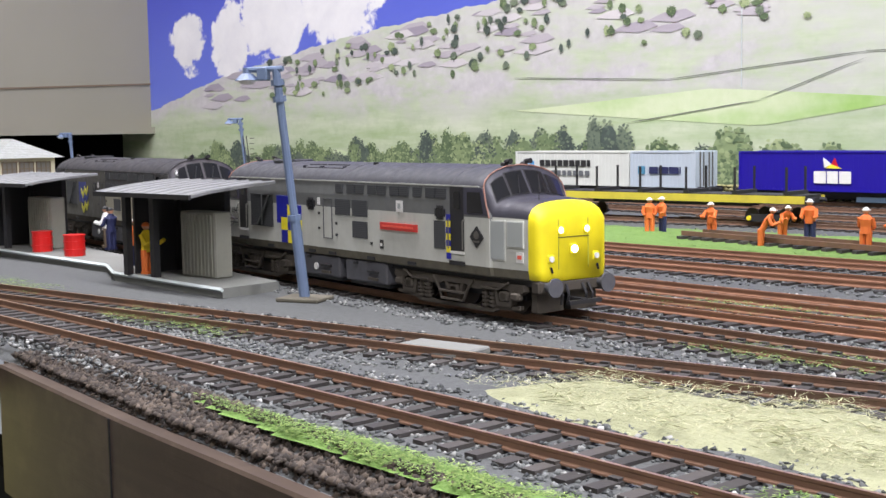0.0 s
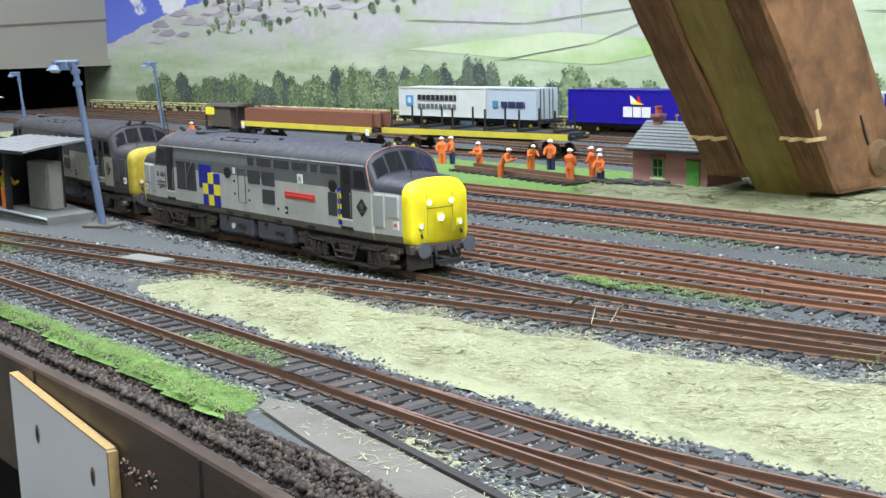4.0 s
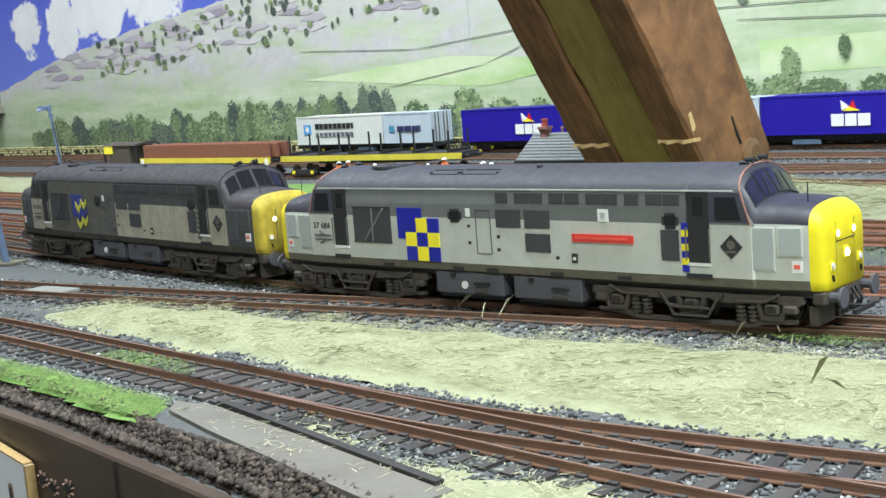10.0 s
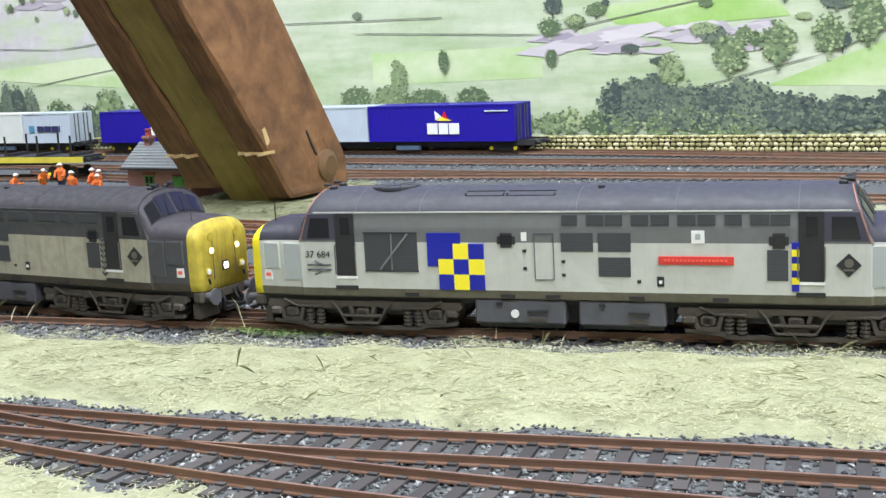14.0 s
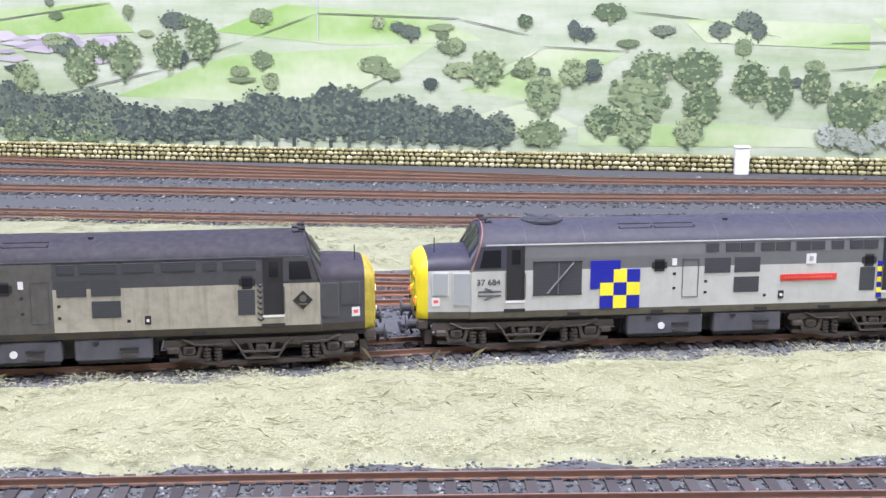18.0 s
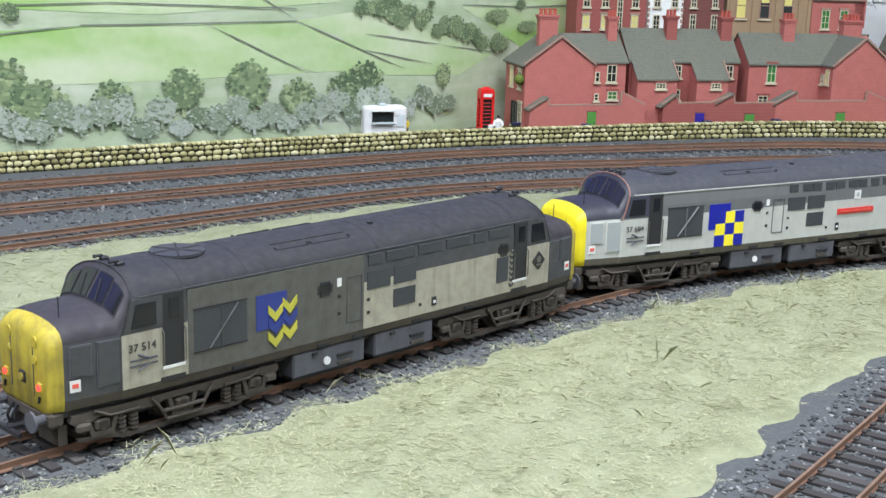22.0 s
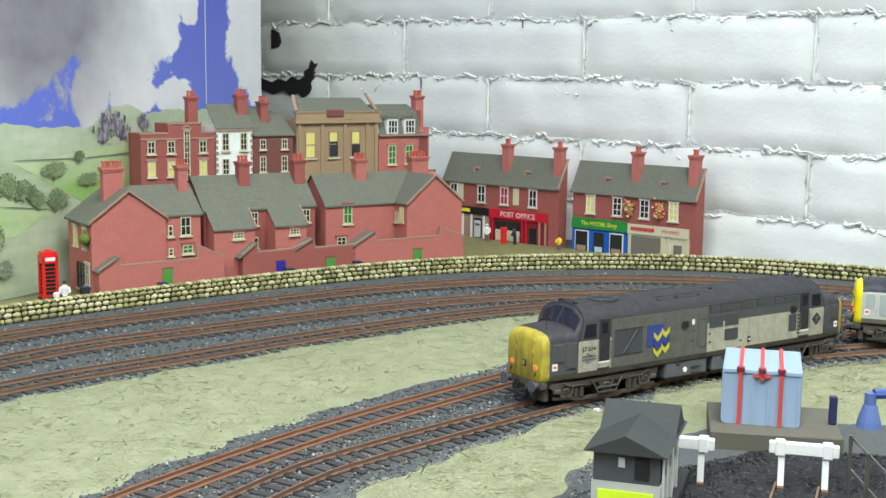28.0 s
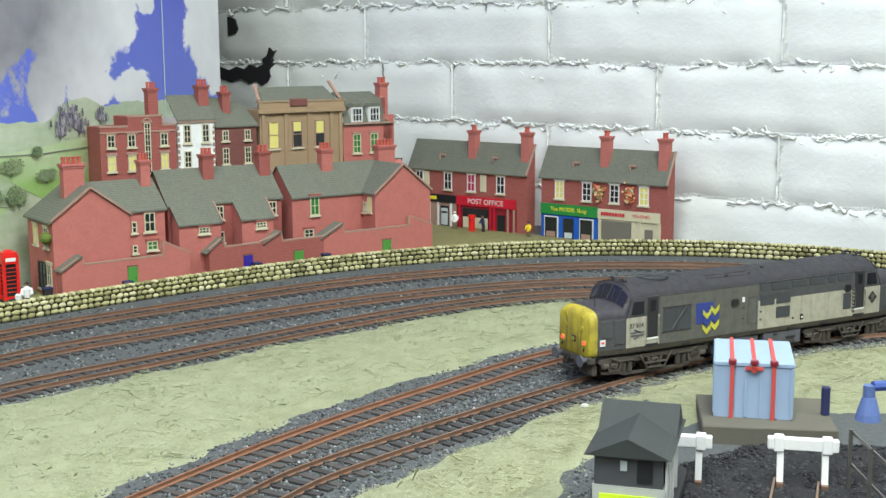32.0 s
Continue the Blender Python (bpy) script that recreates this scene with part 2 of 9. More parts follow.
YARD_B = [(-1.6, 0.14), (-1.2, 0.11), (-0.9, 0.09), (-0.7, 0.078), (-0.544, 0.072), (-0.432, 0.076), (-0.34, 0.085), (-0.2, 0.124), (-0.05, 0.172)]
YARD_C = [(-1.6, 0.22), (-1.2, 0.2), (-0.9, 0.185), (-0.661, 0.179), (-0.547, 0.182), (-0.407, 0.185), (-0.2, 0.205), (-0.05, 0.226), (0.1, 0.236), (0.25, 0.246)]
YARD_D = [(-1.6, 0.25), (-1.2, 0.242), (-0.9, 0.237), (-0.718, 0.234), (-0.59, 0.233), (-0.43, 0.227), (-0.2, 0.226), (-0.05, 0.232)]
FAR_A = [(-2.1, 0.59), (-1.2, 0.575), (-0.6, 0.555), (-0.2, 0.56), (0.1, 0.57), (0.4, 0.592), (0.55, 0.603), (0.655, 0.605), (0.771, 0.589), (0.906, 0.55), (1.01, 0.485), (1.09, 0.4), (1.14, 0.3), (1.16, 0.15), (1.16, -0.3)]
FAR_B = [(-2.1, 0.53), (-1.2, 0.51), (-0.6, 0.475), (-0.17, 0.482), (0.1, 0.494), (0.4, 0.53), (0.62, 0.547), (0.72, 0.535), (0.85, 0.503), (0.955, 0.448), (1.03, 0.375), (1.08, 0.28), (1.105, 0.15)]
FAR_C = [(-0.9, 0.44), (-0.6, 0.405), (-0.47, 0.385), (-0.15, 0.385), (0.1, 0.402), (0.35, 0.45), (0.5, 0.482), (0.583, 0.489), (0.675, 0.478), (0.803, 0.459), (0.9, 0.43), (0.97, 0.385), (1.02, 0.3), (1.04, 0.2)]
WAG = [(-2.1, 0.42), (-1.7, 0.41), (-1.25, 0.4), (-1.0, 0.405), (-0.82, 0.42), (-0.6, 0.45), (-0.4, 0.473)]
CONT = [(-2.1, 0.63), (-1.2, 0.63), (-0.9, 0.63), (-0.6, 0.63), (-0.42, 0.625), (-0.2, 0.6), (0.1, 0.575)]
STONE = [(-2.1, 0.666), (-0.9, 0.664), (-0.47, 0.652), (-0.2, 0.647), (0.05, 0.644), (0.29, 0.641), (0.45, 0.646), (0.6, 0.648), (0.69, 0.645), (0.816, 0.628), (0.951, 0.585), (1.055, 0.52), (1.14, 0.43), (1.19, 0.33),
         (1.205, 0.2), (1.205, -0.3)]
BACK = [(-2.15, 0.684), (-1.0, 0.684), (0.2, 0.684), (0.5, 0.69), (0.72, 0.733), (0.9, 0.802), (1.1, 0.89)]

M_GROUND = plain("ballast_ground", (0.088, 0.094, 0.094, 1), 0.95, vary=0.5, scale=400, bump=0.8)
g = Mat("rusty_rail", 0.7, 0.15)
g.set("Base Color", g.mix(g.ramp(g.noise(60, 4, 0.6), (0.35, 0.0), (0.65, 1.0)), g.mix(g.noise(500, 3), srgb(88, 70, 58), srgb(118, 92, 74)), g.mix(g.noise(500, 3), srgb(104, 77, 61), srgb(136, 99, 76))))
M_RAIL = g.m
M_DULLRAIL = plain("dull_brown_rail", srgb(126, 94, 74), 0.7, 0.1, vary=0.25, scale=120)
g = Mat("bright_rust", 0.8)
g.set("Base Color", g.mix(g.noise(150, 4, 0.6), srgb(116, 80, 62), srgb(152, 106, 78)))
M_RUST = g.m
g = Mat("worn_rail_top", 0.4, 0.6)
g.set("Base Color", g.mix(g.noise(200, 4, 0.6), srgb(128, 98, 78), srgb(176, 146, 122)))
M_RAILTOP = g.m
M_SLEEPER = varied("sleeper", [(0, (0.03, 0.027, 0.026, 1)), (0.6, (0.05, 0.045, 0.043, 1)), (1, (0.075, 0.066, 0.06, 1))], 0.85)
M_STONE = varied("walling_stone", [(0, srgb(120, 112, 70)), (0.5, srgb(170, 160, 105)), (1, srgb(200, 190, 140))], by="island")
M_LIGHT = plain("light_box", srgb(190, 200, 200), 0.5)


def track(name, line, label, near=None, rust=None):
    """Two rails with foot and head on sleepers; near is the stretch (x0, x1) whose sleepers are single parts."""
    pts, s = spline(line, 0.006)
    th = thing(name, label=label, category="track", group="model railway tracks")
    d = np.gradient(pts, axis=0)
    d /= np.hypot(*d.T)[:, None]
    nrm = np.stack([-d[:, 1], d[:, 0]], 1)
    for side in (-1, 1):
        bm = bmesh.new()
        sweep(bm, pts + nrm * side * 0.00865, [(-0.0007, 0.0008), (0.0007, 0.0008), (0.00065, 0.0012), (0.00032, 0.0016), (0.00032, 0.0026), (0.00045, 0.0028), (0.00045, 0.0034), (-0.00045, 0.0034), (-0.00045, 0.0028), (-0.00032, 0.0026), (-0.00032, 0.0016), (-0.00065, 0.0012)])
        for v in bm.verts:
            v.co.z += lift(v.co.x, v.co.y)
        for fc in bm.faces:
            fc.material_index = 1 if len(fc.verts) == 4 and fc.calc_center_median().z - lift(*fc.calc_center_median()[:2]) > 0.00335 else 0
        part("rail", bm, [rust or M_RAIL, M_RAILTOP if rust is not M_RUST else M_RUST], th)
    q, _ = spline(line, 0.0079)
    e = np.gradient(q, axis=0)
    e /= np.hypot(*e.T)[:, None]
    rg = random.Random(int(1000 * abs(line[1][1])))
    bm = bmesh.new()
    for p, h in zip(q, e):
        m = Matrix.Translation((p[0], p[1], lift(*p) + rg.uniform(-0.0002, 0.0001))) @ Matrix.Rotation(math.atan2(h[1], h[0]) + rg.uniform(-0.02, 0.02), 4, "Z")
        if near and near[0] < p[0] < near[1]:
            ob = new("sleeper", SLEEPER)
            ob.parent = th
            ob.matrix_local = m
        else:
            vs = box(bm, -0.0017, 0.0017, -0.0165, 0.0165, -0.001, 0.001)
            bmesh.ops.transform(bm, matrix=m, verts=vs)
    if len(bm.verts):
        tagged(part("far_timbering", bm, M_SLEEPER, th), "", kind="stuff")
    return th


bm = boxes((-0.0017, 0.0017, -0.0165, 0.0165, -0.001, 0.001), (-0.0013, 0.0013, -0.0106, -0.0068, 0.001, 0.0016), (-0.0013, 0.0013, 0.0068, 0.0106, 0.001, 0.0016))
SLEEPER = bpy.data.meshes.new("sleeper")
bm.to_mesh(SLEEPER)
bm.free()
SLEEPER.materials.append(M_SLEEPER)
RUSTS = {"main_track": M_DULLRAIL, "near_track": M_DULLRAIL, "siding_track": M_RUST}
NEAREST = {"main_track": (-0.65, 0.95), "near_track": (-0.75, 0.72), "branch_track": (-0.75, -0.1)}
for nm, ln in (("main_track", MAIN), ("near_track", NEAR), ("near_track", NEAR_B), ("branch_track", BRANCH), ("siding_track", YARD_A), ("siding_track", YARD_B), ("siding_track", YARD_C),
               ("siding_track", YARD_D), ("far_track", FAR_A), ("far_track", FAR_B), ("far_track", FAR_C), ("far_track", CONT), ("far_track", WAG)):
    track(nm, ln, "rusty model railway track on dark sleepers in grey ballast", NEAREST.get(nm), RUSTS.get(nm))

# ground
RIM = [(-2.15, -0.115), (-0.8, -0.113), (-0.75, -0.113), (-0.65, -0.1245), (-0.55, -0.133), (-0.45, -0.139), (-0.37, -0.147), (-0.3, -0.156), (-0.2, -0.175), (-0.1, -0.21), (0.0, -0.26), (0.1, -0.3), (1.3, -0.3)]


def rim(x):
    """Front edge of the board."""
    return float(np.interp(x, [p[0] for p in RIM], [p[1] for p in RIM]))


bm = bmesh.new()
xs = np.linspace(-2.15, 1.241, 90)
grid = [[bm.verts.new((x, y, lift(x, y) - (0.006 if k == 0 and x < 0 else 0))) for k, y in enumerate(np.r_[rim(x), rim(x) + 0.009, np.linspace(rim(x) + 0.02, 0.9, 36)])] for x in xs]
for a, b in zip(grid, grid[1:]):
    for i in range(len(a) - 1):
        bm.faces.new((a[i], b[i], b[i + 1], a[i + 1]))
tagged(part("ground", bm, M_GROUND), "dark grey ballasted baseboard top", "ground", kind="structure")

# ---- locomotives ----
def loco_paint(name, c, streak, grime, rough=0.55):
    """Weathered loco paint: mottling, vertical rain streaks and grime low on the body."""
    m = Mat(name, rough)
    col = m.mix(m.noise(120, 4), tuple(v * 0.86 for v in c[:3]) + (1,), tuple(min(1, v * 1.08) for v in c[:3]) + (1,))
    st = m.ramp(m.noise(1.0, 4, 0.6, m.map((420, 420, 26))), (0.5, 0.0), (0.75, 1.0))
    col = m.mix(m.math("MULTIPLY", st, streak), col, (0.075, 0.06, 0.045, 1))
    gr = m.ramp(m.noise(220, 5, 0.65), (0.42, 0.0), (0.7, 1.0))
    col = m.mix(m.math("MULTIPLY", gr, grime), col, (0.055, 0.045, 0.036, 1))
    m.set("Base Color", col)
    m.set("Roughness", m.ramp(m.noise(300, 3), (0.3, rough - 0.1), (0.7, rough + 0.15)))
    m.bump(m.noise(1500, 2), 0.15, 0.0002)
    return m.m


K = 0.2045


def U(p):
    """Metres along the body from its middle, by the drawing's columns."""
    u = (p - 948) * K / 1000
    return u if u > 0 else u * 1.01


def V(p):
    """Height over the board by the drawing's lines."""
    return (38.5 - (p - 488) * 0.204) / 1000


LIV_A = dict(light=loco_paint("light_grey_paint", srgb(186, 188, 180), 0.10, 0.08), dark=loco_paint("mid_grey_paint", srgb(104, 107, 106), 0.1, 0.08),
             roof=loco_paint("roof_grey_paint", srgb(56, 58, 65), 0.1, 0.12, 0.62), yellow=loco_paint("warning_yellow_paint", srgb(238, 220, 20), 0.05, 0.04, 0.5),
             nose=loco_paint("nose_top_black", srgb(46, 46, 56), 0.05, 0.1, 0.55), low=loco_paint("brown_sill_grime", srgb(104, 100, 86), 0.3, 0.35, 0.85))
LIV_B = dict(light=loco_paint("dirty_light_grey_paint", srgb(164, 160, 142), 0.4, 0.25, 0.7), dark=loco_paint("dirty_mid_grey_paint", srgb(68, 70, 72), 0.45, 0.3, 0.75),
             roof=loco_paint("sooty_roof_paint", srgb(40, 40, 46), 0.2, 0.25, 0.75), yellow=loco_paint("dirty_yellow_paint", srgb(184, 166, 50), 0.55, 0.35, 0.65),
             nose=loco_paint("dirty_nose_top", srgb(48, 45, 51), 0.2, 0.2, 0.7), low=loco_paint("oily_sill_grime", srgb(70, 64, 54), 0.4, 0.4, 0.85))
M_OILY = loco_paint("oil_stained_panel", srgb(88, 88, 82), 0.55, 0.4, 0.75)
M_UNDER = loco_paint("bogie_grime", srgb(74, 68, 60), 0.25, 0.45, 0.85)
M_TANK = loco_paint("tank_grey", srgb(84, 85, 91), 0.2, 0.2, 0.75)
M_BLACK = plain("black_plastic", (0.018, 0.018, 0.02, 1), 0.6)
M_GLASS = Mat("dark_cab_glass", 0.08).set("Base Color", (0.016, 0.017, 0.02, 1)).set("Specular IOR Level", 0.4).m
M_GRILLE = Mat("grille_mesh", 0.7)
M_GRILLE.set("Base Color", M_GRILLE.mix(M_GRILLE.ramp(M_GRILLE.math("SINE", M_GRILLE.math("MULTIPLY", M_GRILLE.xyz()[2], 9000)), (0.3, 0.0), (0.8, 1.0)), (0.034, 0.037, 0.041, 1), (0.06, 0.065, 0.07, 1)))
M_GRILLE = M_GRILLE.m
M_PANEL = plain("nose_louvre_grey", srgb(158, 164, 162), 0.6, vary=0.1)
M_PANELRIM = plain("nose_louvre_rim", srgb(196, 199, 192), 0.6, vary=0.05)
M_SURROUND = plain("cab_window_surround", srgb(62, 62, 76), 0.5, vary=0.15)
M_LOGOBLUE, M_LOGOYEL = plain("logo_blue", srgb(18, 30, 150), 0.45, dirt=0.1), plain("logo_yellow", srgb(240, 224, 40), 0.45, dirt=0.1)
M_DULLBLUE, M_DULLYEL = plain("dusty_logo_blue", srgb(40, 56, 128), 0.6, dirt=0.35), plain("dusty_logo_yellow", srgb(182, 178, 62), 0.6, dirt=0.35)
M_REDPLATE, M_INK = plain("red_nameplate", srgb(205, 60, 52), 0.4), plain("black_lettering", (0.02, 0.02, 0.022, 1), 0.5)
M_WHITEP, M_STEEL = plain("white_plate", (0.72, 0.72, 0.7, 1), 0.5), plain("bare_steel", srgb(120, 118, 112), 0.4, 0.7)
M_TYRE = plain("oily_wheel", srgb(70, 60, 52), 0.5, 0.5, dirt=0.4)
M_ORANGE = plain("orange_hot_plate", srgb(224, 96, 78), 0.5)
M_COPPER = plain("worn_copper_edge", srgb(150, 108, 92), 0.6)
G_WARM, G_WHITE, G_RED = glow("marker_light_glow", (1.0, 0.93, 0.5, 1), 3), glow("headlight_glow", (1, 1, 1, 1), 5), glow("tail_light_glow", (1.0, 0.05, 0.03, 1), 2.2)

WAIST, CANT, SILL, NOSE_LINE = V(505), 0.0452, 0.0188, V(503)
FULL = [(0.0150, 0.0152), (0.0172, 0.0160), (0.0178, SILL), (0.0178, WAIST), (0.0178, 0.0400), (0.0173, CANT), (0.0161, 0.0472), (0.0136, 0.0491), (0.0102, 0.0506), (0.0056, 0.0517), (0.0, 0.0521)]
NOSE = [(0.0146, 0.0152), (0.0166, 0.0160), (0.0171, SILL), (0.0171, 0.0330), (0.0170, NOSE_LINE), (0.0166, 0.0372), (0.0152, 0.0392), (0.0128, 0.0405), (0.0094, 0.0413), (0.0050, 0.0418), (0.0, 0.0420)]


def drawn_in(k, drop):
    """The nose's outline narrowed by k and lowered at its crown by drop."""
    return [(y * k, z - drop * max(0.0, (z - 0.030) / 0.012) ** 1.3) for y, z in NOSE]


def nose_k(s):
    """How far the nose narrows towards its tip."""
    return float(np.interp(s, [0.0956, 0.1030, 0.1118], [1.0, 0.968, 0.912]))


def nose_plate(s0, s1, z0, z1, side, out):
    """A thin plate lying on the narrowing nose side."""
    bm = bmesh.new()
    s0, s1 = sorted((s0, s1), key=abs)
    q = [(s, side * (0.0171 * nose_k(abs(s)) + o), z) for o in (out, -0.0008) for s, z in ((s0, z0), (s1, z0), (s1, z1), (s0, z1))]
    v = [bm.verts.new(p) for p in q]
    for f in ((0, 1, 2, 3), (4, 5, 6, 7), (0, 1, 5, 4), (1, 2, 6, 5), (2, 3, 7, 6), (3, 0, 4, 7)):
        bm.faces.new([v[i] for i in f])
    bmesh.ops.recalc_face_normals(bm, faces=bm.faces[:])
    return bm


def cab_s(z):
    """Where the cab's front edge stands at a height: it leans back above the nose."""
    return 0.0948 - 0.0056 * max(0.0, min(1.0, (z - WAIST) / (0.0521 - WAIST)))


def shell(dirty):
    """Bodyshell lofted through sections; faces coloured by place."""
    bm = bmesh.new()
    st = [[(0.0, y, z) for y, z in FULL], [(0.0700, y, z) for y, z in FULL], [(0.0850, y, z) for y, z in FULL], [(cab_s(z), y, z) for y, z in FULL], [(0.0956, y, z) for y, z in NOSE]]
    for sx, k, drop in ((0.1030, nose_k(0.1030), 0.0), (0.1085, nose_k(0.1085), 0.0003), (0.1118, nose_k(0.1118), 0.0010), (0.1138, 0.885, 0.0021), (0.1152, 0.85, 0.0036), (0.1159, 0.78, 0.0055)):
        st.append([(sx, y, z) for y, z in drawn_in(k, drop)])
    st = [[(-x, y, z) for x, y, z in o] for o in reversed(st[1:])] + st
    rings = [[bm.verts.new((x, -y, z)) for x, y, z in o] + [bm.verts.new((x, y, z)) for x, y, z in reversed(o[:-1])] for o in st]
    n = len(rings[0])
    for a, b in zip(rings, rings[1:]):
        for i in range(n):
            bm.faces.new((a[i], a[(i + 1) % n], b[(i + 1) % n], b[i]))
    bm.faces.new(rings[0]), bm.faces.new(rings[-1])
    bmesh.ops.recalc_face_normals(bm, faces=bm.faces[:])
    for f in bm.faces:
        c = f.calc_center_median()
        s = abs(c.x)
        lows = max(v.co.z for v in f.verts)
        if s > 0.1119:
            k = 3
        elif s > 0.0948 and c.z > NOSE_LINE:
            k = 4
        elif s > 0.0900 and c.z > WAIST + 0.001 and min(abs(v.co.x) for v in f.verts) > 0.0885:
            k = 4
        elif lows <= SILL + 1e-5:
            k = 5
        elif s > 0.0948:
            k = 1 if dirty else 0
        elif c.z > CANT:
            k = 2
        elif c.z > WAIST:
            k = 1
        else:
            k = 0
        f.material_index = k
        f.smooth = k in (2, 3, 4)
    return bm


def slab(s0, s1, z0, z1, side, y=0.0178, out=0.00025, inn=0.0012):
    """A thin plate on the body side: side -1 faces the camera."""
    s0, s1 = min(s0, s1), max(s0, s1)
    z0, z1 = min(z0, z1), max(z0, z1)
    ya, yb = side * (y - inn), side * (y + out)
    bm = bmesh.new()
    box(bm, s0, s1, min(ya, yb), max(ya, yb), z0, z1)
    return bm


def words(text, size, material, parent, m, label="", align="CENTER", extrude=0.00006):
    cu = bpy.data.curves.new("lettering", "FONT")
    cu.body, cu.size, cu.extrude, cu.align_x, cu.align_y = text, size, extrude, align, "CENTER"
    cu.resolution_u = 3
    tmp = bpy.data.objects.new("lettering", cu)
    me = bpy.data.meshes.new_from_object(tmp)
    bpy.data.objects.remove(tmp)
    me.materials.clear()
    me.materials.append(material)
    ob = new("lettering", me)
    ob.parent = parent
    ob.matrix_local = m
    if label:
        ob["label"] = label
    return ob


def on_side(s, z, side, y=0.0181):
    """Pose of writing on a body side that reads along it."""
    return Matrix.Translation((s, side * y, z)) @ Matrix.Rotation(math.radians(0 if side < 0 else 180), 4, "Z") @ Matrix.Rotation(math.radians(90), 4, "X")


def bogie(th, cx):
    """Three-axle bogie: cast side frames with a dropped middle, equalising bars, hangers, springs and a step."""
    bg = new("bogie")
    bg.parent = th
    bg.location = (cx, 0, 0)
    for side in (-1, 1):
        def Y(a, b):
            return sorted((side * a, side * b))
        ya, yb = Y(0.0130, 0.0156)
        bm = bmesh.new()
        beam = [(-0.0362, 0.0138), (0.0362, 0.0138), (0.0368, 0.0118), (0.0345, 0.0104), (0.0315, 0.0104), (0.0285, 0.0118), (0.0215, 0.0118), (0.0190, 0.0108), (0.0085, 0.0108), (0.0065, 0.0118), (-0.0065, 0.0118), (-0.0085, 0.0108),
                (-0.0190, 0.0108), (-0.0215, 0.0118), (-0.0285, 0.0118), (-0.0315, 0.0104), (-0.0345, 0.0104), (-0.0368, 0.0118)]
        prism(bm, beam, "y", ya, yb)
        part("side_frame", bm, M_UNDER, bg)
        bm = bmesh.new()
        ya, yb = Y(0.0136, 0.0154)
        low = [(-0.0345, 0.0068), (-0.0225, 0.0060), (-0.0195, 0.0049), (0.0195, 0.0049), (0.0225, 0.0060), (0.0345, 0.0068), (0.0345, 0.0056), (0.0235, 0.0047), (0.0205, 0.0036), (-0.0205, 0.0036), (-0.0235, 0.0047), (-0.0345, 0.0056)]
        prism(bm, low, "y", ya, yb)
        part("equalising_beam", bm, M_UNDER, bg)
        ya, yb = Y(0.0134, 0.0160)
        for ax in (-0.0270, 0.0, 0.0270):
            bm = bmesh.new()
            prism(bm, [(ax - 0.0052, 0.0118), (ax - 0.0038, 0.0118), (ax - 0.0026, 0.0078), (ax + 0.0026, 0.0078), (ax + 0.0038, 0.0118), (ax + 0.0052, 0.0118), (ax + 0.0036, 0.0062), (ax - 0.0036, 0.0062)], "y", ya, yb)
            part("horn_guide", bm, M_UNDER, bg)
            bm = bmesh.new()
            ba, bb = Y(0.0128, 0.0164)
            box(bm, ax - 0.0024, ax + 0.0024, ba, bb, 0.0080, 0.0112, bev=0.0006)
            cyl(bm, ax, side * 0.0164 if side < 0 else 0.0160, 0.0095, 0.0015, 0.0006, "y", 10)
            part("axle_box", bm, M_UNDER, bg)
        for ax in (-0.0205, -0.0165, 0.0165, 0.0205):
            bm = bmesh.new()
            for k in range(4):
                cyl(bm, ax, side * 0.0147, 0.0056 + k * 0.0013, 0.0016, 0.0008, "z", 8)
            cyl(bm, ax, side * 0.0147, 0.0050, 0.0009, 0.0062, "z", 6)
            part("spring", bm, M_UNDER, bg)
        for x0, x1 in ((0.0090, 0.0060), (-0.0090, -0.0060)):
            bm = bmesh.new()
            tube(bm, (x0 * 1.25, side * 0.0163, 0.0136), (x0, side * 0.0165, 0.0112), 0.0005, 5)
            tube(bm, (x0, side * 0.0165, 0.0112), (x1, side * 0.0165, 0.0062), 0.0005, 5)
            part("step_hanger", bm, M_UNDER, bg)
        for z in (0.0062, 0.0088):
            w = 0.0062 if z < 0.007 else 0.0072
            wa, wb = Y(0.0158, 0.0172)
            part("step_tread", boxes((-w, w, wa, wb, z - 0.0003, z + 0.0003)), M_UNDER, bg)
        for x0, x1 in ((-0.0345, -0.0300), (0.0345, 0.0300)):
            bm = bmesh.new()
            tube(bm, (x0 * 0.86, side * 0.0162, 0.0142), (x1 * 0.82, side * 0.0162, 0.0118), 0.0005, 5)
            tube(bm, (x1 * 0.82, side * 0.0162, 0.0118), (x1 * 0.50, side * 0.0162, 0.0118), 0.0005, 5)
            part("brake_rod", bm, M_UNDER, bg)
        for ax in (-0.0330, 0.0330):
            ca, cb = Y(0.0140, 0.0168)
            bm = bmesh.new()
            box(bm, ax - 0.0022, ax + 0.0022, ca, cb, 0.0086, 0.0112, bev=0.0006)
            part("brake_cylinder", bm, M_UNDER, bg)
    for ax in (-0.0270, 0.0, 0.0270):
        bm = bmesh.new()
        for yy in (-0.0098, 0.0076):
            cyl(bm, ax, yy, 0.0109, 0.0075, 0.0022, "y", 20)
            cyl(bm, ax, yy - 0.0004 if yy > 0 else yy + 0.0022, 0.0109, 0.0082, 0.0004, "y", 20)
        cyl(bm, ax, -0.0098, 0.0109, 0.0012, 0.0196, "y", 8)
        part("wheelset", bm, M_TYRE, bg)
    # added black block puts shade into the gaps behind the side frames
    part("dark_gap_fill", boxes((-0.034, 0.034, -0.0122, 0.0122, 0.0085, 0.0150)), M_BLACK, bg)


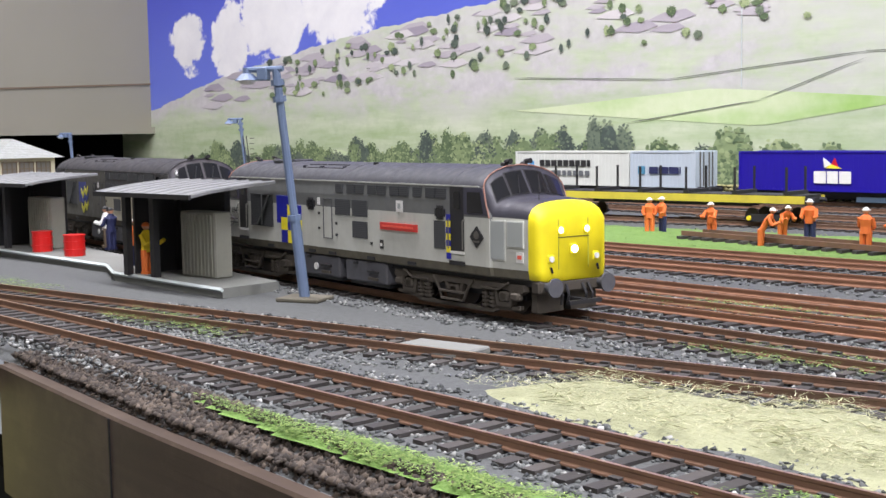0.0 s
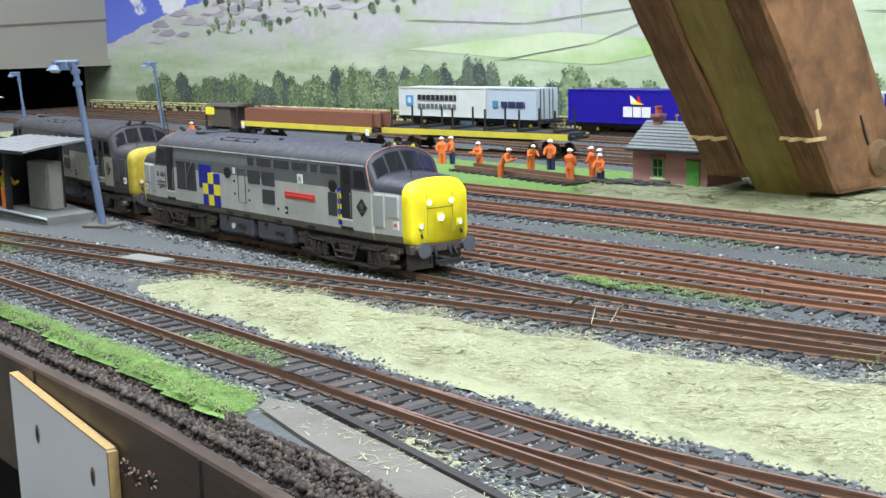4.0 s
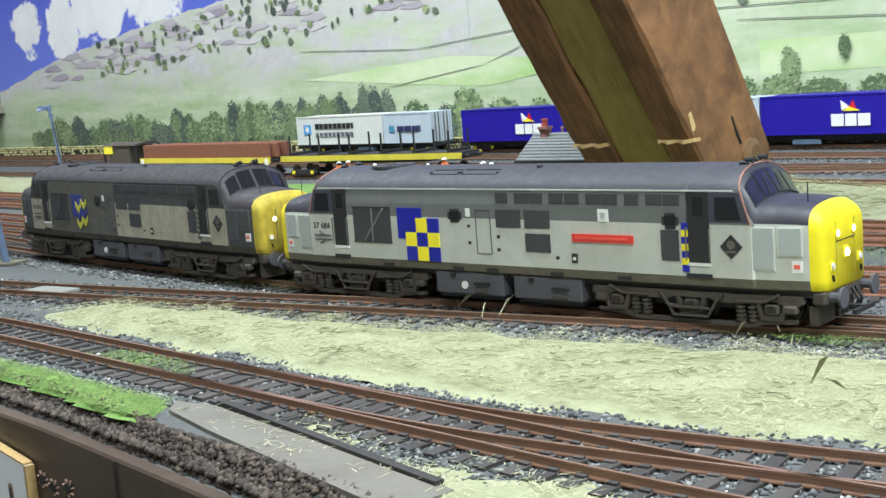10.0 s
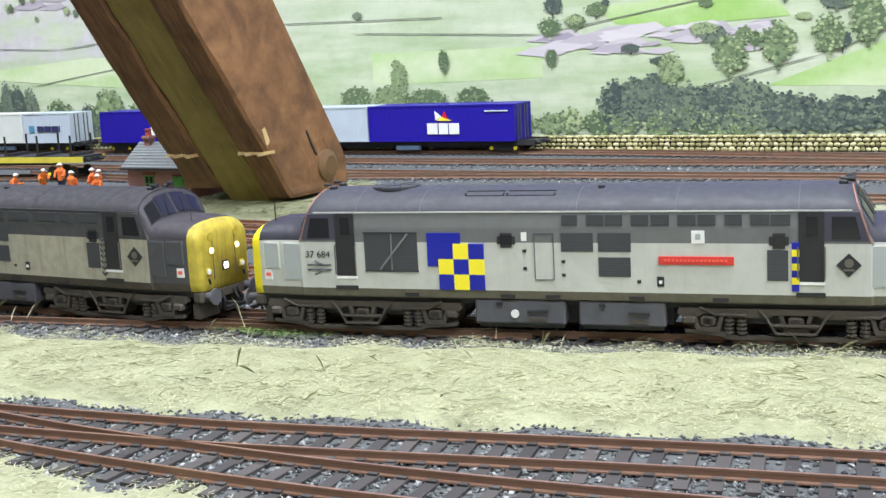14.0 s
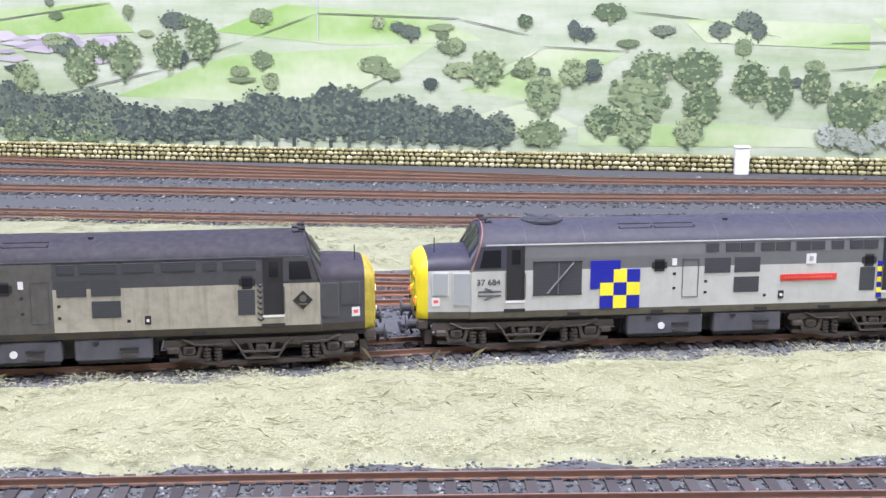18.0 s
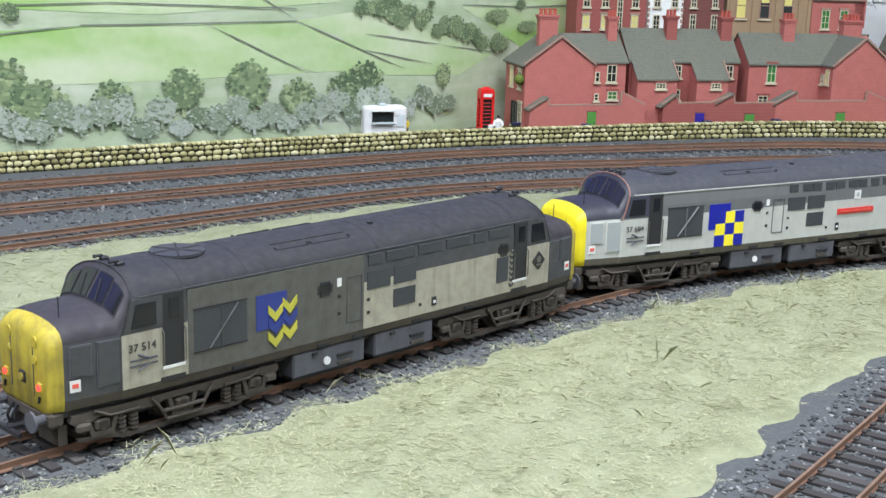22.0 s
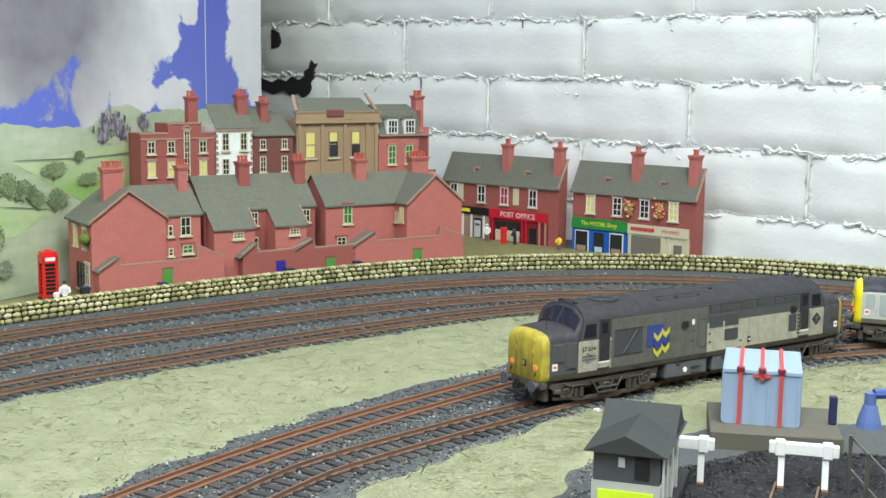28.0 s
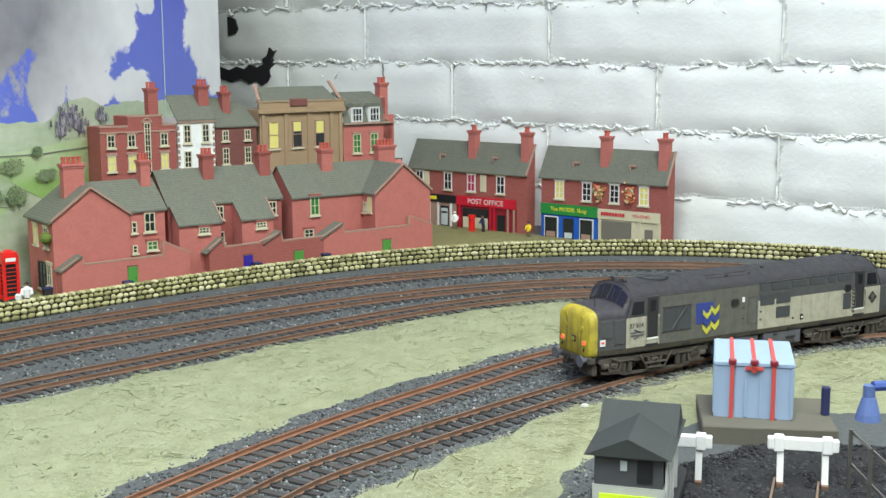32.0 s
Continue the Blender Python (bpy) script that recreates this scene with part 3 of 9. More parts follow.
def front_at(y, b, e, out=0.0002):
    """A point on the cab front: y across, b from the nose top (0) to the roof arch (1), out before the sheet."""
    def height(prof):
        up = [(p, q) for p, q in prof if q >= NOSE_LINE - 0.001]
        return float(np.interp(abs(y), [p for p, q in reversed(up)], [q for p, q in reversed(up)]))
    zn, za = height(NOSE), height(FULL)
    z = zn + (za - zn) * b
    sx = 0.0956 + (cab_s(za) - 0.0956) * b
    return (e * (sx + out), y, z + out * 0.5)


def screen(y0, y1, b0, b1, e, out, n=4):
    """A curved pane or frame lying on the cab front."""
    bm = bmesh.new()
    rows = [[[bm.verts.new(front_at(y0 + (y1 - y0) * i / n, b0 + (b1 - b0) * j / n, e, o)) for i in range(n + 1)] for j in range(n + 1)] for o in (out, -0.0004)]
    for j in range(n):
        for i in range(n):
            for r in rows:
                bm.faces.new((r[j][i], r[j][i + 1], r[j + 1][i + 1], r[j + 1][i]))
    f, g_ = rows
    for i in range(n):
        bm.faces.new((f[0][i], f[0][i + 1], g_[0][i + 1], g_[0][i])), bm.faces.new((f[n][i], f[n][i + 1], g_[n][i + 1], g_[n][i]))
        bm.faces.new((f[i][0], f[i + 1][0], g_[i + 1][0], g_[i][0])), bm.faces.new((f[i][n], f[i + 1][n], g_[i + 1][n], g_[i][n]))
    bmesh.ops.recalc_face_normals(bm, faces=bm.faces[:])
    return bm


def build_loco(liv, number, label, dirty):
    th = thing("locomotive", label=label, category="locomotive", group="pair of coupled locomotives")
    part("bodyshell", shell(dirty), [liv["light"], liv["dark"], liv["roof"], liv["yellow"], liv["nose"], liv["low"]], th)
    part("underframe", boxes((-0.1130, 0.1130, -0.0140, 0.0140, 0.0135, 0.0158)), M_BLACK, th)
    # roof fittings
    bm = bmesh.new()
    cyl(bm, -0.0640, 0, 0.0515, 0.0085, 0.0009, "z", 24)
    part("fan_grille", bm, M_GRILLE, th, "round radiator fan grille")
    bm = bmesh.new()
    cyl(bm, -0.0640, 0, 0.0520, 0.0016, 0.0007, "z", 10)
    for k in range(6):
        a = k * math.pi / 3
        tube(bm, (-0.0640, 0, 0.0525), (-0.0640 + 0.0083 * math.cos(a), 0.0083 * math.sin(a), 0.0525), 0.0003, 4)
    part("fan_spider", bm, liv["roof"], th)
    for x0, x1 in ((-0.0350, -0.0215), (-0.0205, -0.0040)):
        bm = bmesh.new()
        for side in (-1, 1):
            for xa, xb, ya, yb, za in ((x0, x1, 0.0086, 0.0088, 0.0511), (x0, x1, 0.0118, 0.0120, 0.0499), (x0, x0 + 0.0002, 0.0086, 0.0120, 0.0505), (x1 - 0.0002, x1, 0.0086, 0.0120, 0.0505)):
                p, q = sorted((side * ya, side * yb))
                box(bm, xa, xb, p, q, za - 0.0010, za + 0.0002)
        part("roof_hatch", bm, liv["nose"], th)
    for x in (-0.05, 0.004, 0.036, 0.0735, -0.0735):
        bm = bmesh.new()
        o = [(-y * 1.004, z + 0.0001) for y, z in FULL[5:]] + [(y * 1.004, z + 0.0001) for y, z in reversed(FULL[5:-1])]
        prism(bm, o, "x", x, x + 0.0003)
        part("roof_seam", bm, liv["roof"] if dirty else M_TANK, th)
    bm = bmesh.new()
    cyl(bm, 0.0105, -0.006, 0.0509, 0.0011, 0.0014, "z", 10)
    part("exhaust_port", bm, M_BLACK, th)
    for e in (-1, 1):
        for y in (-0.0043, 0.0043):
            bm = bmesh.new()
            box(bm, e * 0.0865 - 0.0014, e * 0.0865 + 0.0014, y - 0.0009, y + 0.0009, 0.0512, 0.0530, bev=0.0004)
            cyl(bm, e * 0.0885 - 0.0015, y, 0.0533, 0.0006, 0.003, "x", 8, 0.0010 if e > 0 else 0.0004)
            part("horn", bm, M_BLACK, th)
        # cab front: four panes in dark frames
        for y0, y1, b0, b1 in ((-0.0146, -0.0092, 0.10, 0.74), (-0.0080, -0.0009, 0.10, 0.80), (0.0009, 0.0080, 0.10, 0.80), (0.0092, 0.0146, 0.10, 0.74)):
            fr = part("windscreen_frame", screen(y0 - 0.0004, y1 + 0.0004, b0 - 0.04, b1 + 0.04, e, 0.0002), M_BLACK, th)
            part("windscreen", screen(y0, y1, b0, b1, e, 0.00035), M_GLASS, fr)
        bm = bmesh.new()
        ring = [(cab_s(z), y, z) for y, z in FULL[3:]]
        for a, b in zip(ring, ring[1:]):
            for sd in (-1, 1):
                tube(bm, (e * a[0], sd * a[1], a[2]), (e * b[0], sd * b[1], b[2]), 0.00028, 5)
        part("cab_rim", bm, liv["roof"] if dirty else M_COPPER, th)
        for y in (-0.0055, 0.0035):
            bm = bmesh.new()
            tube(bm, front_at(y, 0.06, e, 0.0007), front_at(y + 0.0022, 0.66, e, 0.0007), 0.0002, 4)
            part("wiper", bm, M_BLACK, th)
        # nose end
        ex = e * 0.1160

        def disc(name, y, z, r, d, mat, label="", n=14):
            q = bmesh.new()
            cyl(q, ex - e * 0.0016 if e > 0 else ex - d, y, z, r, d + 0.0016, "x", n)
            return part(name, q, mat, th, label)
        for y in (-0.0114, 0.0114):
            bm = bmesh.new()
            cyl(bm, ex - 0.0030 if e > 0 else ex - 0.0035, y, 0.0137, 0.0014, 0.0065, "x", 10)
            cyl(bm, ex + e * 0.0035 - (0.0008 if e < 0 else 0), y, 0.0137, 0.0031, 0.0008, "x", 18)
            part("buffer", bm, M_TANK, th)
        part("buffer_beam", boxes((min(e * 0.1115, e * 0.1160), max(e * 0.1115, e * 0.1160), -0.0146, 0.0146, 0.0112, 0.0156), bev=0.0008), M_UNDER, th)
        for y in (-0.0060, -0.0035, 0.0035, 0.0060):
            bm = bmesh.new()
            tube(bm, (e * 0.1162, y, 0.0140), (e * 0.1180, y * 1.1, 0.0105), 0.0005, 5)
            tube(bm, (e * 0.1180, y * 1.1, 0.0105), (e * 0.1172, y * 1.1, 0.0078), 0.0005, 5)
            part("brake_hose", bm, M_BLACK, th)
        bm = bmesh.new()
        box(bm, min(e * 0.1110, e * 0.1215), max(e * 0.1110, e * 0.1215), -0.0012, 0.0012, 0.0082, 0.0096)
        box(bm, min(e * 0.1205, e * 0.1218), max(e * 0.1205, e * 0.1218), -0.0070, 0.0070, 0.0080, 0.0093)
        part("coupling", bm, M_BLACK, th)
        for y0, y1 in ((-0.0128, -0.0016), (0.0016, 0.0128)):
            bm = bmesh.new()
            prism(bm, [(y0, 0.0050), (y1, 0.0050), (y1, 0.0108), (y0, 0.0108)], "x", min(e * 0.1100, e * 0.1128), max(e * 0.1100, e * 0.1128))
            part("snowplough", bm, M_UNDER, th)
        bm = bmesh.new()
        tube(bm, (e * 0.1085, -0.008, 0.0400), (e * 0.1085, -0.008, 0.0470), 0.0002, 4)
        part("aerial", bm, M_BLACK, th)
        lit = e > 0
        my, mz, hz = (0.0074, 0.0300, 0.0234) if dirty else (0.0056, 0.0316, 0.0253)
        for y in (-my, my):
            disc("marker_rim", y, mz, 0.0014, 0.0003, liv["yellow"])
            disc("marker_light", y, mz, 0.00105, 0.0005, G_WARM if lit else liv["yellow"])
        for y in (-0.0074, 0.0074) if dirty else ():
            disc("code_disc", y, 0.0352, 0.0016, 0.0002, liv["yellow"])
        for y in (-0.0098, 0.0098):
            hs = part("lamp_housing", boxes((min(ex - e * 0.002, ex + e * 0.0003), max(ex - e * 0.002, ex + e * 0.0003), y - 0.0014, y + 0.0014, 0.0211, 0.0239), bev=0.0003), liv["yellow"], th)
            bm = bmesh.new()
            cyl(bm, ex if e > 0 else ex - 0.0007, y, 0.0225, 0.0010, 0.0007, "x", 12)
            part("tail_light", bm, M_WHITEP if lit else G_RED, hs)
        part("headlight_box", boxes((min(ex - e * 0.002, ex + e * 0.0004), max(ex - e * 0.002, ex + e * 0.0004), -0.0017, 0.0017, hz - 0.0018, hz + 0.0018), bev=0.0003), M_BLACK if dirty else liv["yellow"], th)
        disc("headlight", 0.0, hz, 0.0012, 0.0008, G_WHITE if lit else liv["yellow"])
        for y in (-0.0064, 0.0064):
            part("nose_door_seam", boxes((min(ex - e * 0.0012, ex + e * 0.00012), max(ex - e * 0.0012, ex + e * 0.00012), y - 0.00012, y + 0.00012, 0.0190, 0.0350)), M_TANK if dirty else M_DULLYEL, th)
        if not dirty:
            part("nose_seam", boxes((min(ex - e * 0.001, ex + e * 0.0002), max(ex - e * 0.001, ex + e * 0.0002), -0.0066, 0.0066, 0.0291, 0.02935)), M_INK, th)
        for y in (-0.0100, 0.0100):
            bm = bmesh.new()
            tube(bm, (ex + e * 0.0004, y, 0.0198), (ex + e * 0.0004, y + 0.0006, 0.0180), 0.0004, 5)
            part("lamp_iron", bm, M_BLACK, th)
    for side in (-1, 1):
        def P(name, a, b, c, d, mat, y=0.0178, out=0.00025, label="", to=None):
            s0, s1 = U(a), U(b)
            if side > 0:
                s0, s1 = -s0, -s1
            return part(name, slab(s0, s1, V(c), V(d), side, y, out), mat, to or th, label)

        def at(px):
            return U(px) if side < 0 else -U(px)

        if dirty:
            P("engine_room_panel", 597, 936, 458, 585, M_OILY, 0.0178, 0.00008, "oil-stained dark engine room side")
        # cab side: dark surround between door and leaning pillar, with its window
        for front in (1, -1):
            o = front if side < 0 else -front
            door = (1308, 1345) if front > 0 else (555, 590)
            inner = abs(U(door[1] if front > 0 else door[0]))
            bm = bmesh.new()
            prism(bm, [(o * inner, WAIST + 0.0008), (o * (cab_s(WAIST + 0.0008) - 0.0004), WAIST + 0.0008), (o * (cab_s(CANT - 0.0004) - 0.0004), CANT - 0.0004), (o * inner, CANT - 0.0004)], "y", side * 0.0172, side * 0.01795)
            sr = part("window_surround", bm, M_SURROUND if not dirty else liv["dark"], th, "dark cab window surround")
            x0, x1 = o * (inner + 0.0022), o * (cab_s(0.0400) - 0.0022)
            bm = bmesh.new()
            prism(bm, [(x0, 0.0365), (x1 + o * 0.0008, 0.0365), (x1 - o * 0.0008, 0.0434), (x0, 0.0434)], "y", side * 0.0174, side * 0.01815)
            part("cab_window", bm, M_GLASS, sr)
            # flush plate, its black standing in for the shade of a recessed doorway
            d = P("cab_door", door[0], door[1], 456, 563, M_BLACK, 0.0177, 0.0003)
            for px in (door[0] - 1.0, door[1] + 1.0):
                bm = bmesh.new()
                tube(bm, (at(px), side * 0.0187, V(560)), (at(px), side * 0.0187, V(512)), 0.00025, 5)
                tube(bm, (at(px), side * 0.0187, V(512)), (at(px), side * 0.0178, V(510)), 0.00025, 5)
                part("handrail", bm, M_STEEL, d)
            mid = (door[0] + door[1]) / 2
            part("door_window", slab(at(mid - 7), at(mid + 9), V(464), V(492), side, 0.0180, 0.00025), M_GLASS, d)
            P("door_sill", door[0] - 1, door[1] + 1, 564, 568, M_WHITEP, 0.0177, 0.0005)
            P("footstep", door[0] - 4, door[1] + 2, 580, 587, M_BLACK, 0.0174, 0.0006)
        bm = bmesh.new()
        p, q = sorted((side * 0.0170, side * 0.01765))
        box(bm, -0.0892, 0.0892, p, q, CANT - 0.0002, CANT + 0.00025)
        part("gutter", bm, liv["light"] if not dirty else liv["dark"], th)
        g = P("radiator_grille", 607, 701, 490, 553, M_GRILLE)
        for c, d in ((488, 490), (553, 555)):
            P("grille_rim", 606, 702, c, d, M_BLACK, 0.0178, 0.0004, to=g)
        for a, b in ((634, 685), (655, 655.6)):
            bm = bmesh.new()
            tube(bm, (at(a), side * 0.0182, V(552)), (at(b), side * 0.0182, V(491)), 0.0004 if a == 634 else 0.00028, 4)
            part("brace", bm, liv["dark"], g)
        for a, b, c, d in ((943, 995, 489, 519), (1003, 1055, 489, 519), (1003, 1054, 528, 559), (1262, 1293, 515, 562)):
            P("side_grille", a, b, c, d, M_GRILLE)
        tops = ((945, 970), (985, 1012), (1015, 1042), (1056, 1083), (1087, 1115), (1128, 1156), (1159, 1186), (1200, 1225), (1238, 1265), (1268, 1296)) if not dirty else ((945, 975), (985, 1050), (1060, 1115), (1128, 1188), (1200, 1226), (1238, 1296))
        for a, b in tops:
            P("cantrail_grille", a, b, 460, 477, M_GRILLE, 0.0174, 0.0006)
        for a, b in ((838, 868), (1265, 1294)):
            bm = slab(at(a), at(b), V(489), V(513), side, 0.0178, 0.0003)
            bmesh.ops.bevel(bm, geom=[x for x in bm.edges if abs(x.verts[0].co.y - x.verts[1].co.y) > 0.0005], offset=0.0011, segments=2, affect="EDGES")
            w = part("side_window", bm, M_BLACK, th)
            part("pane", slab(at(a + 5), at(b - 5), V(493), V(508), side, 0.0180, 0.0002), M_GLASS, w)
        bm = bmesh.new()
        for a, b, c, d in ((899, 900, 489, 566), (930, 931, 489, 566), (899, 931, 489, 490), (899, 931, 565, 566)):
            s0, s1 = sorted((at(a), at(b)))
            box(bm, s0, s1, side * 0.0179 - 0.0002, side * 0.0179 + 0.0001, V(d), V(c))
        part("door_outline", bm, M_TANK, th)
        for a, c in ((880, 516), (880, 545), (943, 533), (943, 555), (1064, 564)):
            P("access_catch", a, a + 6, c, c + 5, M_BLACK)
        hatch = P("filler_hatch", 1095, 1106, 558, 574, M_BLACK)
        P("hatch_cap", 1098, 1103, 564, 569, M_WHITEP, 0.0178, 0.0005, to=hatch)
        for a in (675, 840, 915, 1050, 1180):
            P("lifting_pocket", a, a + 24, 591, 597, M_BLACK, 0.0172, 0.0006)
        P("data_plate", 878, 887, 488, 502, M_WHITEP)
        for a in (414, 1470):
            hp = part("hot_plate", nose_plate(at(a), at(a + 15), V(573), V(556), side, 0.0003), M_WHITEP, th)
            part("plate_text", nose_plate(at(a + 3), at(a + 12), V(567), V(561), side, 0.00045), M_ORANGE, hp)
        for a, b, d in ((414, 446, 553), (453, 488, 573), (1410, 1446, 572), (1450, 1486, 550)):
            lv = part("nose_louvre", nose_plate(at(a), at(b), V(d), V(507), side, 0.0003), M_PANELRIM if not dirty else M_TANK, th)
            part("louvre_panel", nose_plate(at(a + 2), at(b - 2), V(d - 2), V(509), side, 0.0005), M_PANEL if not dirty else liv["dark"], lv)
        # emblems
        LB, LY = (M_DULLBLUE, M_DULLYEL) if dirty else (M_LOGOBLUE, M_LOGOYEL)
        P("logo_panel", 718, 776, 489, 545, LB, 0.0178, 0.0003)
        if not dirty:
            for i in range(3):
                for j in range(3):
                    P("logo_square", 737 + 26 * i, 763 + 26 * i, 507 + 25.7 * j, 532.7 + 25.7 * j, LY if (i + j) % 2 else LB, 0.0178, 0.00045)
            sq = P("sector_square", 1149, 1169, 485, 505, M_WHITEP)
            P("sector_mark", 1155, 1163, 490, 499, M_PANEL, 0.0178, 0.0004, to=sq)
            nm = P("nameplate", 1098, 1213, 525.5, 538.5, M_REDPLATE, 0.0178, 0.0005)
            for k in range(16):
                a = 1106 + k * 6.2
                s0, s1 = sorted((at(a), at(a + 4)))
                part("letter_bar", boxes((s0, s1, side * 0.0184 - 0.0002, side * 0.0184, V(533.5), V(530))), M_ORANGE, nm)
            for k in range(7):
                P("strip_cell", 1298, 1309, 503 + k * 10.7, 513.7 + k * 10.7, LB if k % 2 == 0 else LY, 0.0178, 0.0004)
        else:
            for k in range(3):
                for n_, (ox, dz) in enumerate(((740, 0), (768, -8))):
                    bm = bmesh.new()
                    t = 507 + dz + k * 21
                    out = [(ox, t), (ox + 14, t + 14), (ox + 28, t), (ox + 28, t + 13), (ox + 14, t + 28), (ox, t + 13)]
                    prism(bm, [(at(p), V(q)) for p, q in out], "y", side * 0.0180, side * (0.0183 if n_ else 0.01835))
                    part("logo_chevron", bm, LY if k % 2 == 0 else LB, th)
            for k in range(7):
                t = 503 + k * 10.7
                bm = bmesh.new()
                prism(bm, [(at(1297), V(t)), (at(1303), V(t + 5)), (at(1309), V(t)), (at(1309), V(t + 4)), (at(1303), V(t + 9)), (at(1297), V(t + 4))], "y", side * 0.0179, side * 0.0182)
                part("strip_chevron", bm, M_GRILLE, th)
        bm = bmesh.new()
        prism(bm, [(at(1362), V(537)), (at(1380), V(519)), (at(1398), V(537)), (at(1380), V(555))], "y", side * 0.0178, side * 0.0182)
        dm = part("depot_diamond", bm, M_INK, th)
        bm = bmesh.new()
        cyl(bm, at(1380), side * 0.0182 - 0.0001, V(534), 0.0014, 0.0002, "y", 10)
        part("emblem", bm, M_STEEL, dm)
        part("emblem_bar", boxes((min(at(1372), at(1388)), max(at(1372), at(1388)), side * 0.0182 - 0.0001, side * 0.0182 + 0.0001, V(546), V(543))), M_STEEL, dm)
        words(number, 0.0034, M_INK, th, on_side(at(521), V(527), side), "black running number")
        for dz, sg in ((545, 1), (553, -1)):
            bm = bmesh.new()
            t = V(dz)
            s0, s1 = sorted((at(501), at(545)))
            box(bm, s0, s1, side * 0.0181 - 0.0001, side * 0.0181 + 0.0001, t - 0.0003, t + 0.0003)
            tube(bm, (at(514), side * 0.0181, t + sg * 0.0016), (at(532), side * 0.0181, t), 0.0003, 4)
            part("double_arrow", bm, M_TANK, th)
        # fuel and water tanks
        for a, b in ((794, 945), (967, 1106)):
            s0, s1 = sorted((at(a), at(b)))
            tk = part("tank", boxes((s0, s1, min(side * 0.0168, side * 0.004), max(side * 0.0168, side * 0.004), 0.0072, 0.0154), bev=0.0006), M_TANK, th)
            part("tank_foot", boxes((s0 + 0.001, s1 - 0.001, min(side * 0.0150, side * 0.004), max(side * 0.0150, side * 0.004), 0.0058, 0.0074)), M_BLACK, tk)
            for q, w, z0, z1 in ((0.70, 0.0030, 0.0085, 0.0095), (0.70, 0.0034, 0.0112, 0.0120), (0.28, 0.0010, 0.0138, 0.0148)):
                x = s0 + (s1 - s0) * (q if side < 0 else 1 - q)
                part("tank_fitting", boxes((x - w, x + w, side * 0.0170 - 0.0006, side * 0.0170 + 0.0006, z0, z1)), M_UNDER if z1 < 0.0097 else M_BLACK, tk)
        bm = bmesh.new()
        cyl(bm, at(862), side * 0.0170 - 0.0004, 0.0108, 0.0014, 0.0008, "y", 14)
        part("filler_cap", bm, M_WHITEP, th, "white round filler cap")
    part("battery_box", boxes((-0.033, 0.034, -0.011, 0.011, 0.0070, 0.0150)), M_BLACK, th)
    bogie(th, U(592))
    bogie(th, U(1303))
    return th


LOCO_A = build_loco(LIV_A, "37 684", "clean two-tone grey diesel locomotive with bright yellow nose ends", False)
LOCO_B = build_loco(LIV_B, "37 514", "weathered grey diesel locomotive with grubby yellow nose ends", True)

# ---- ground, ballast, grass ----
def inside(px, py, poly):
    c = np.zeros(len(px), bool)
    n = len(poly)
    for i in range(n):
        x0, y0 = poly[i]
        x1, y1 = poly[(i + 1) % n]
        if y0 == y1:
            continue
        c ^= ((y0 > py) != (y1 > py)) & (px < (x1 - x0) * (py - y0) / (y1 - y0) + x0)
    return c


LIFT = np.vectorize(lift)


def soup(name, verts, faces, material, label, category="", kind="stuff", parent=None):
    me = bpy.data.meshes.new(name)
    me.vertices.add(len(verts))
    me.vertices.foreach_set("co", np.asarray(verts, np.float32).ravel())
    faces = np.asarray(faces, np.int32)
    k = faces.shape[1]
    me.loops.add(faces.size)
    me.loops.foreach_set("vertex_index", faces.ravel())
    me.polygons.add(len(faces))
    me.polygons.foreach_set("loop_start", np.arange(0, faces.size, k, dtype=np.int32))
    me.polygons.foreach_set("loop_total", np.full(len(faces), k, np.int32))
    me.update(calc_edges=True)
    me.materials.append(material)
    ob = new(name, me)
    if parent:
        ob.parent = parent
    return tagged(ob, label, category, kind=kind)


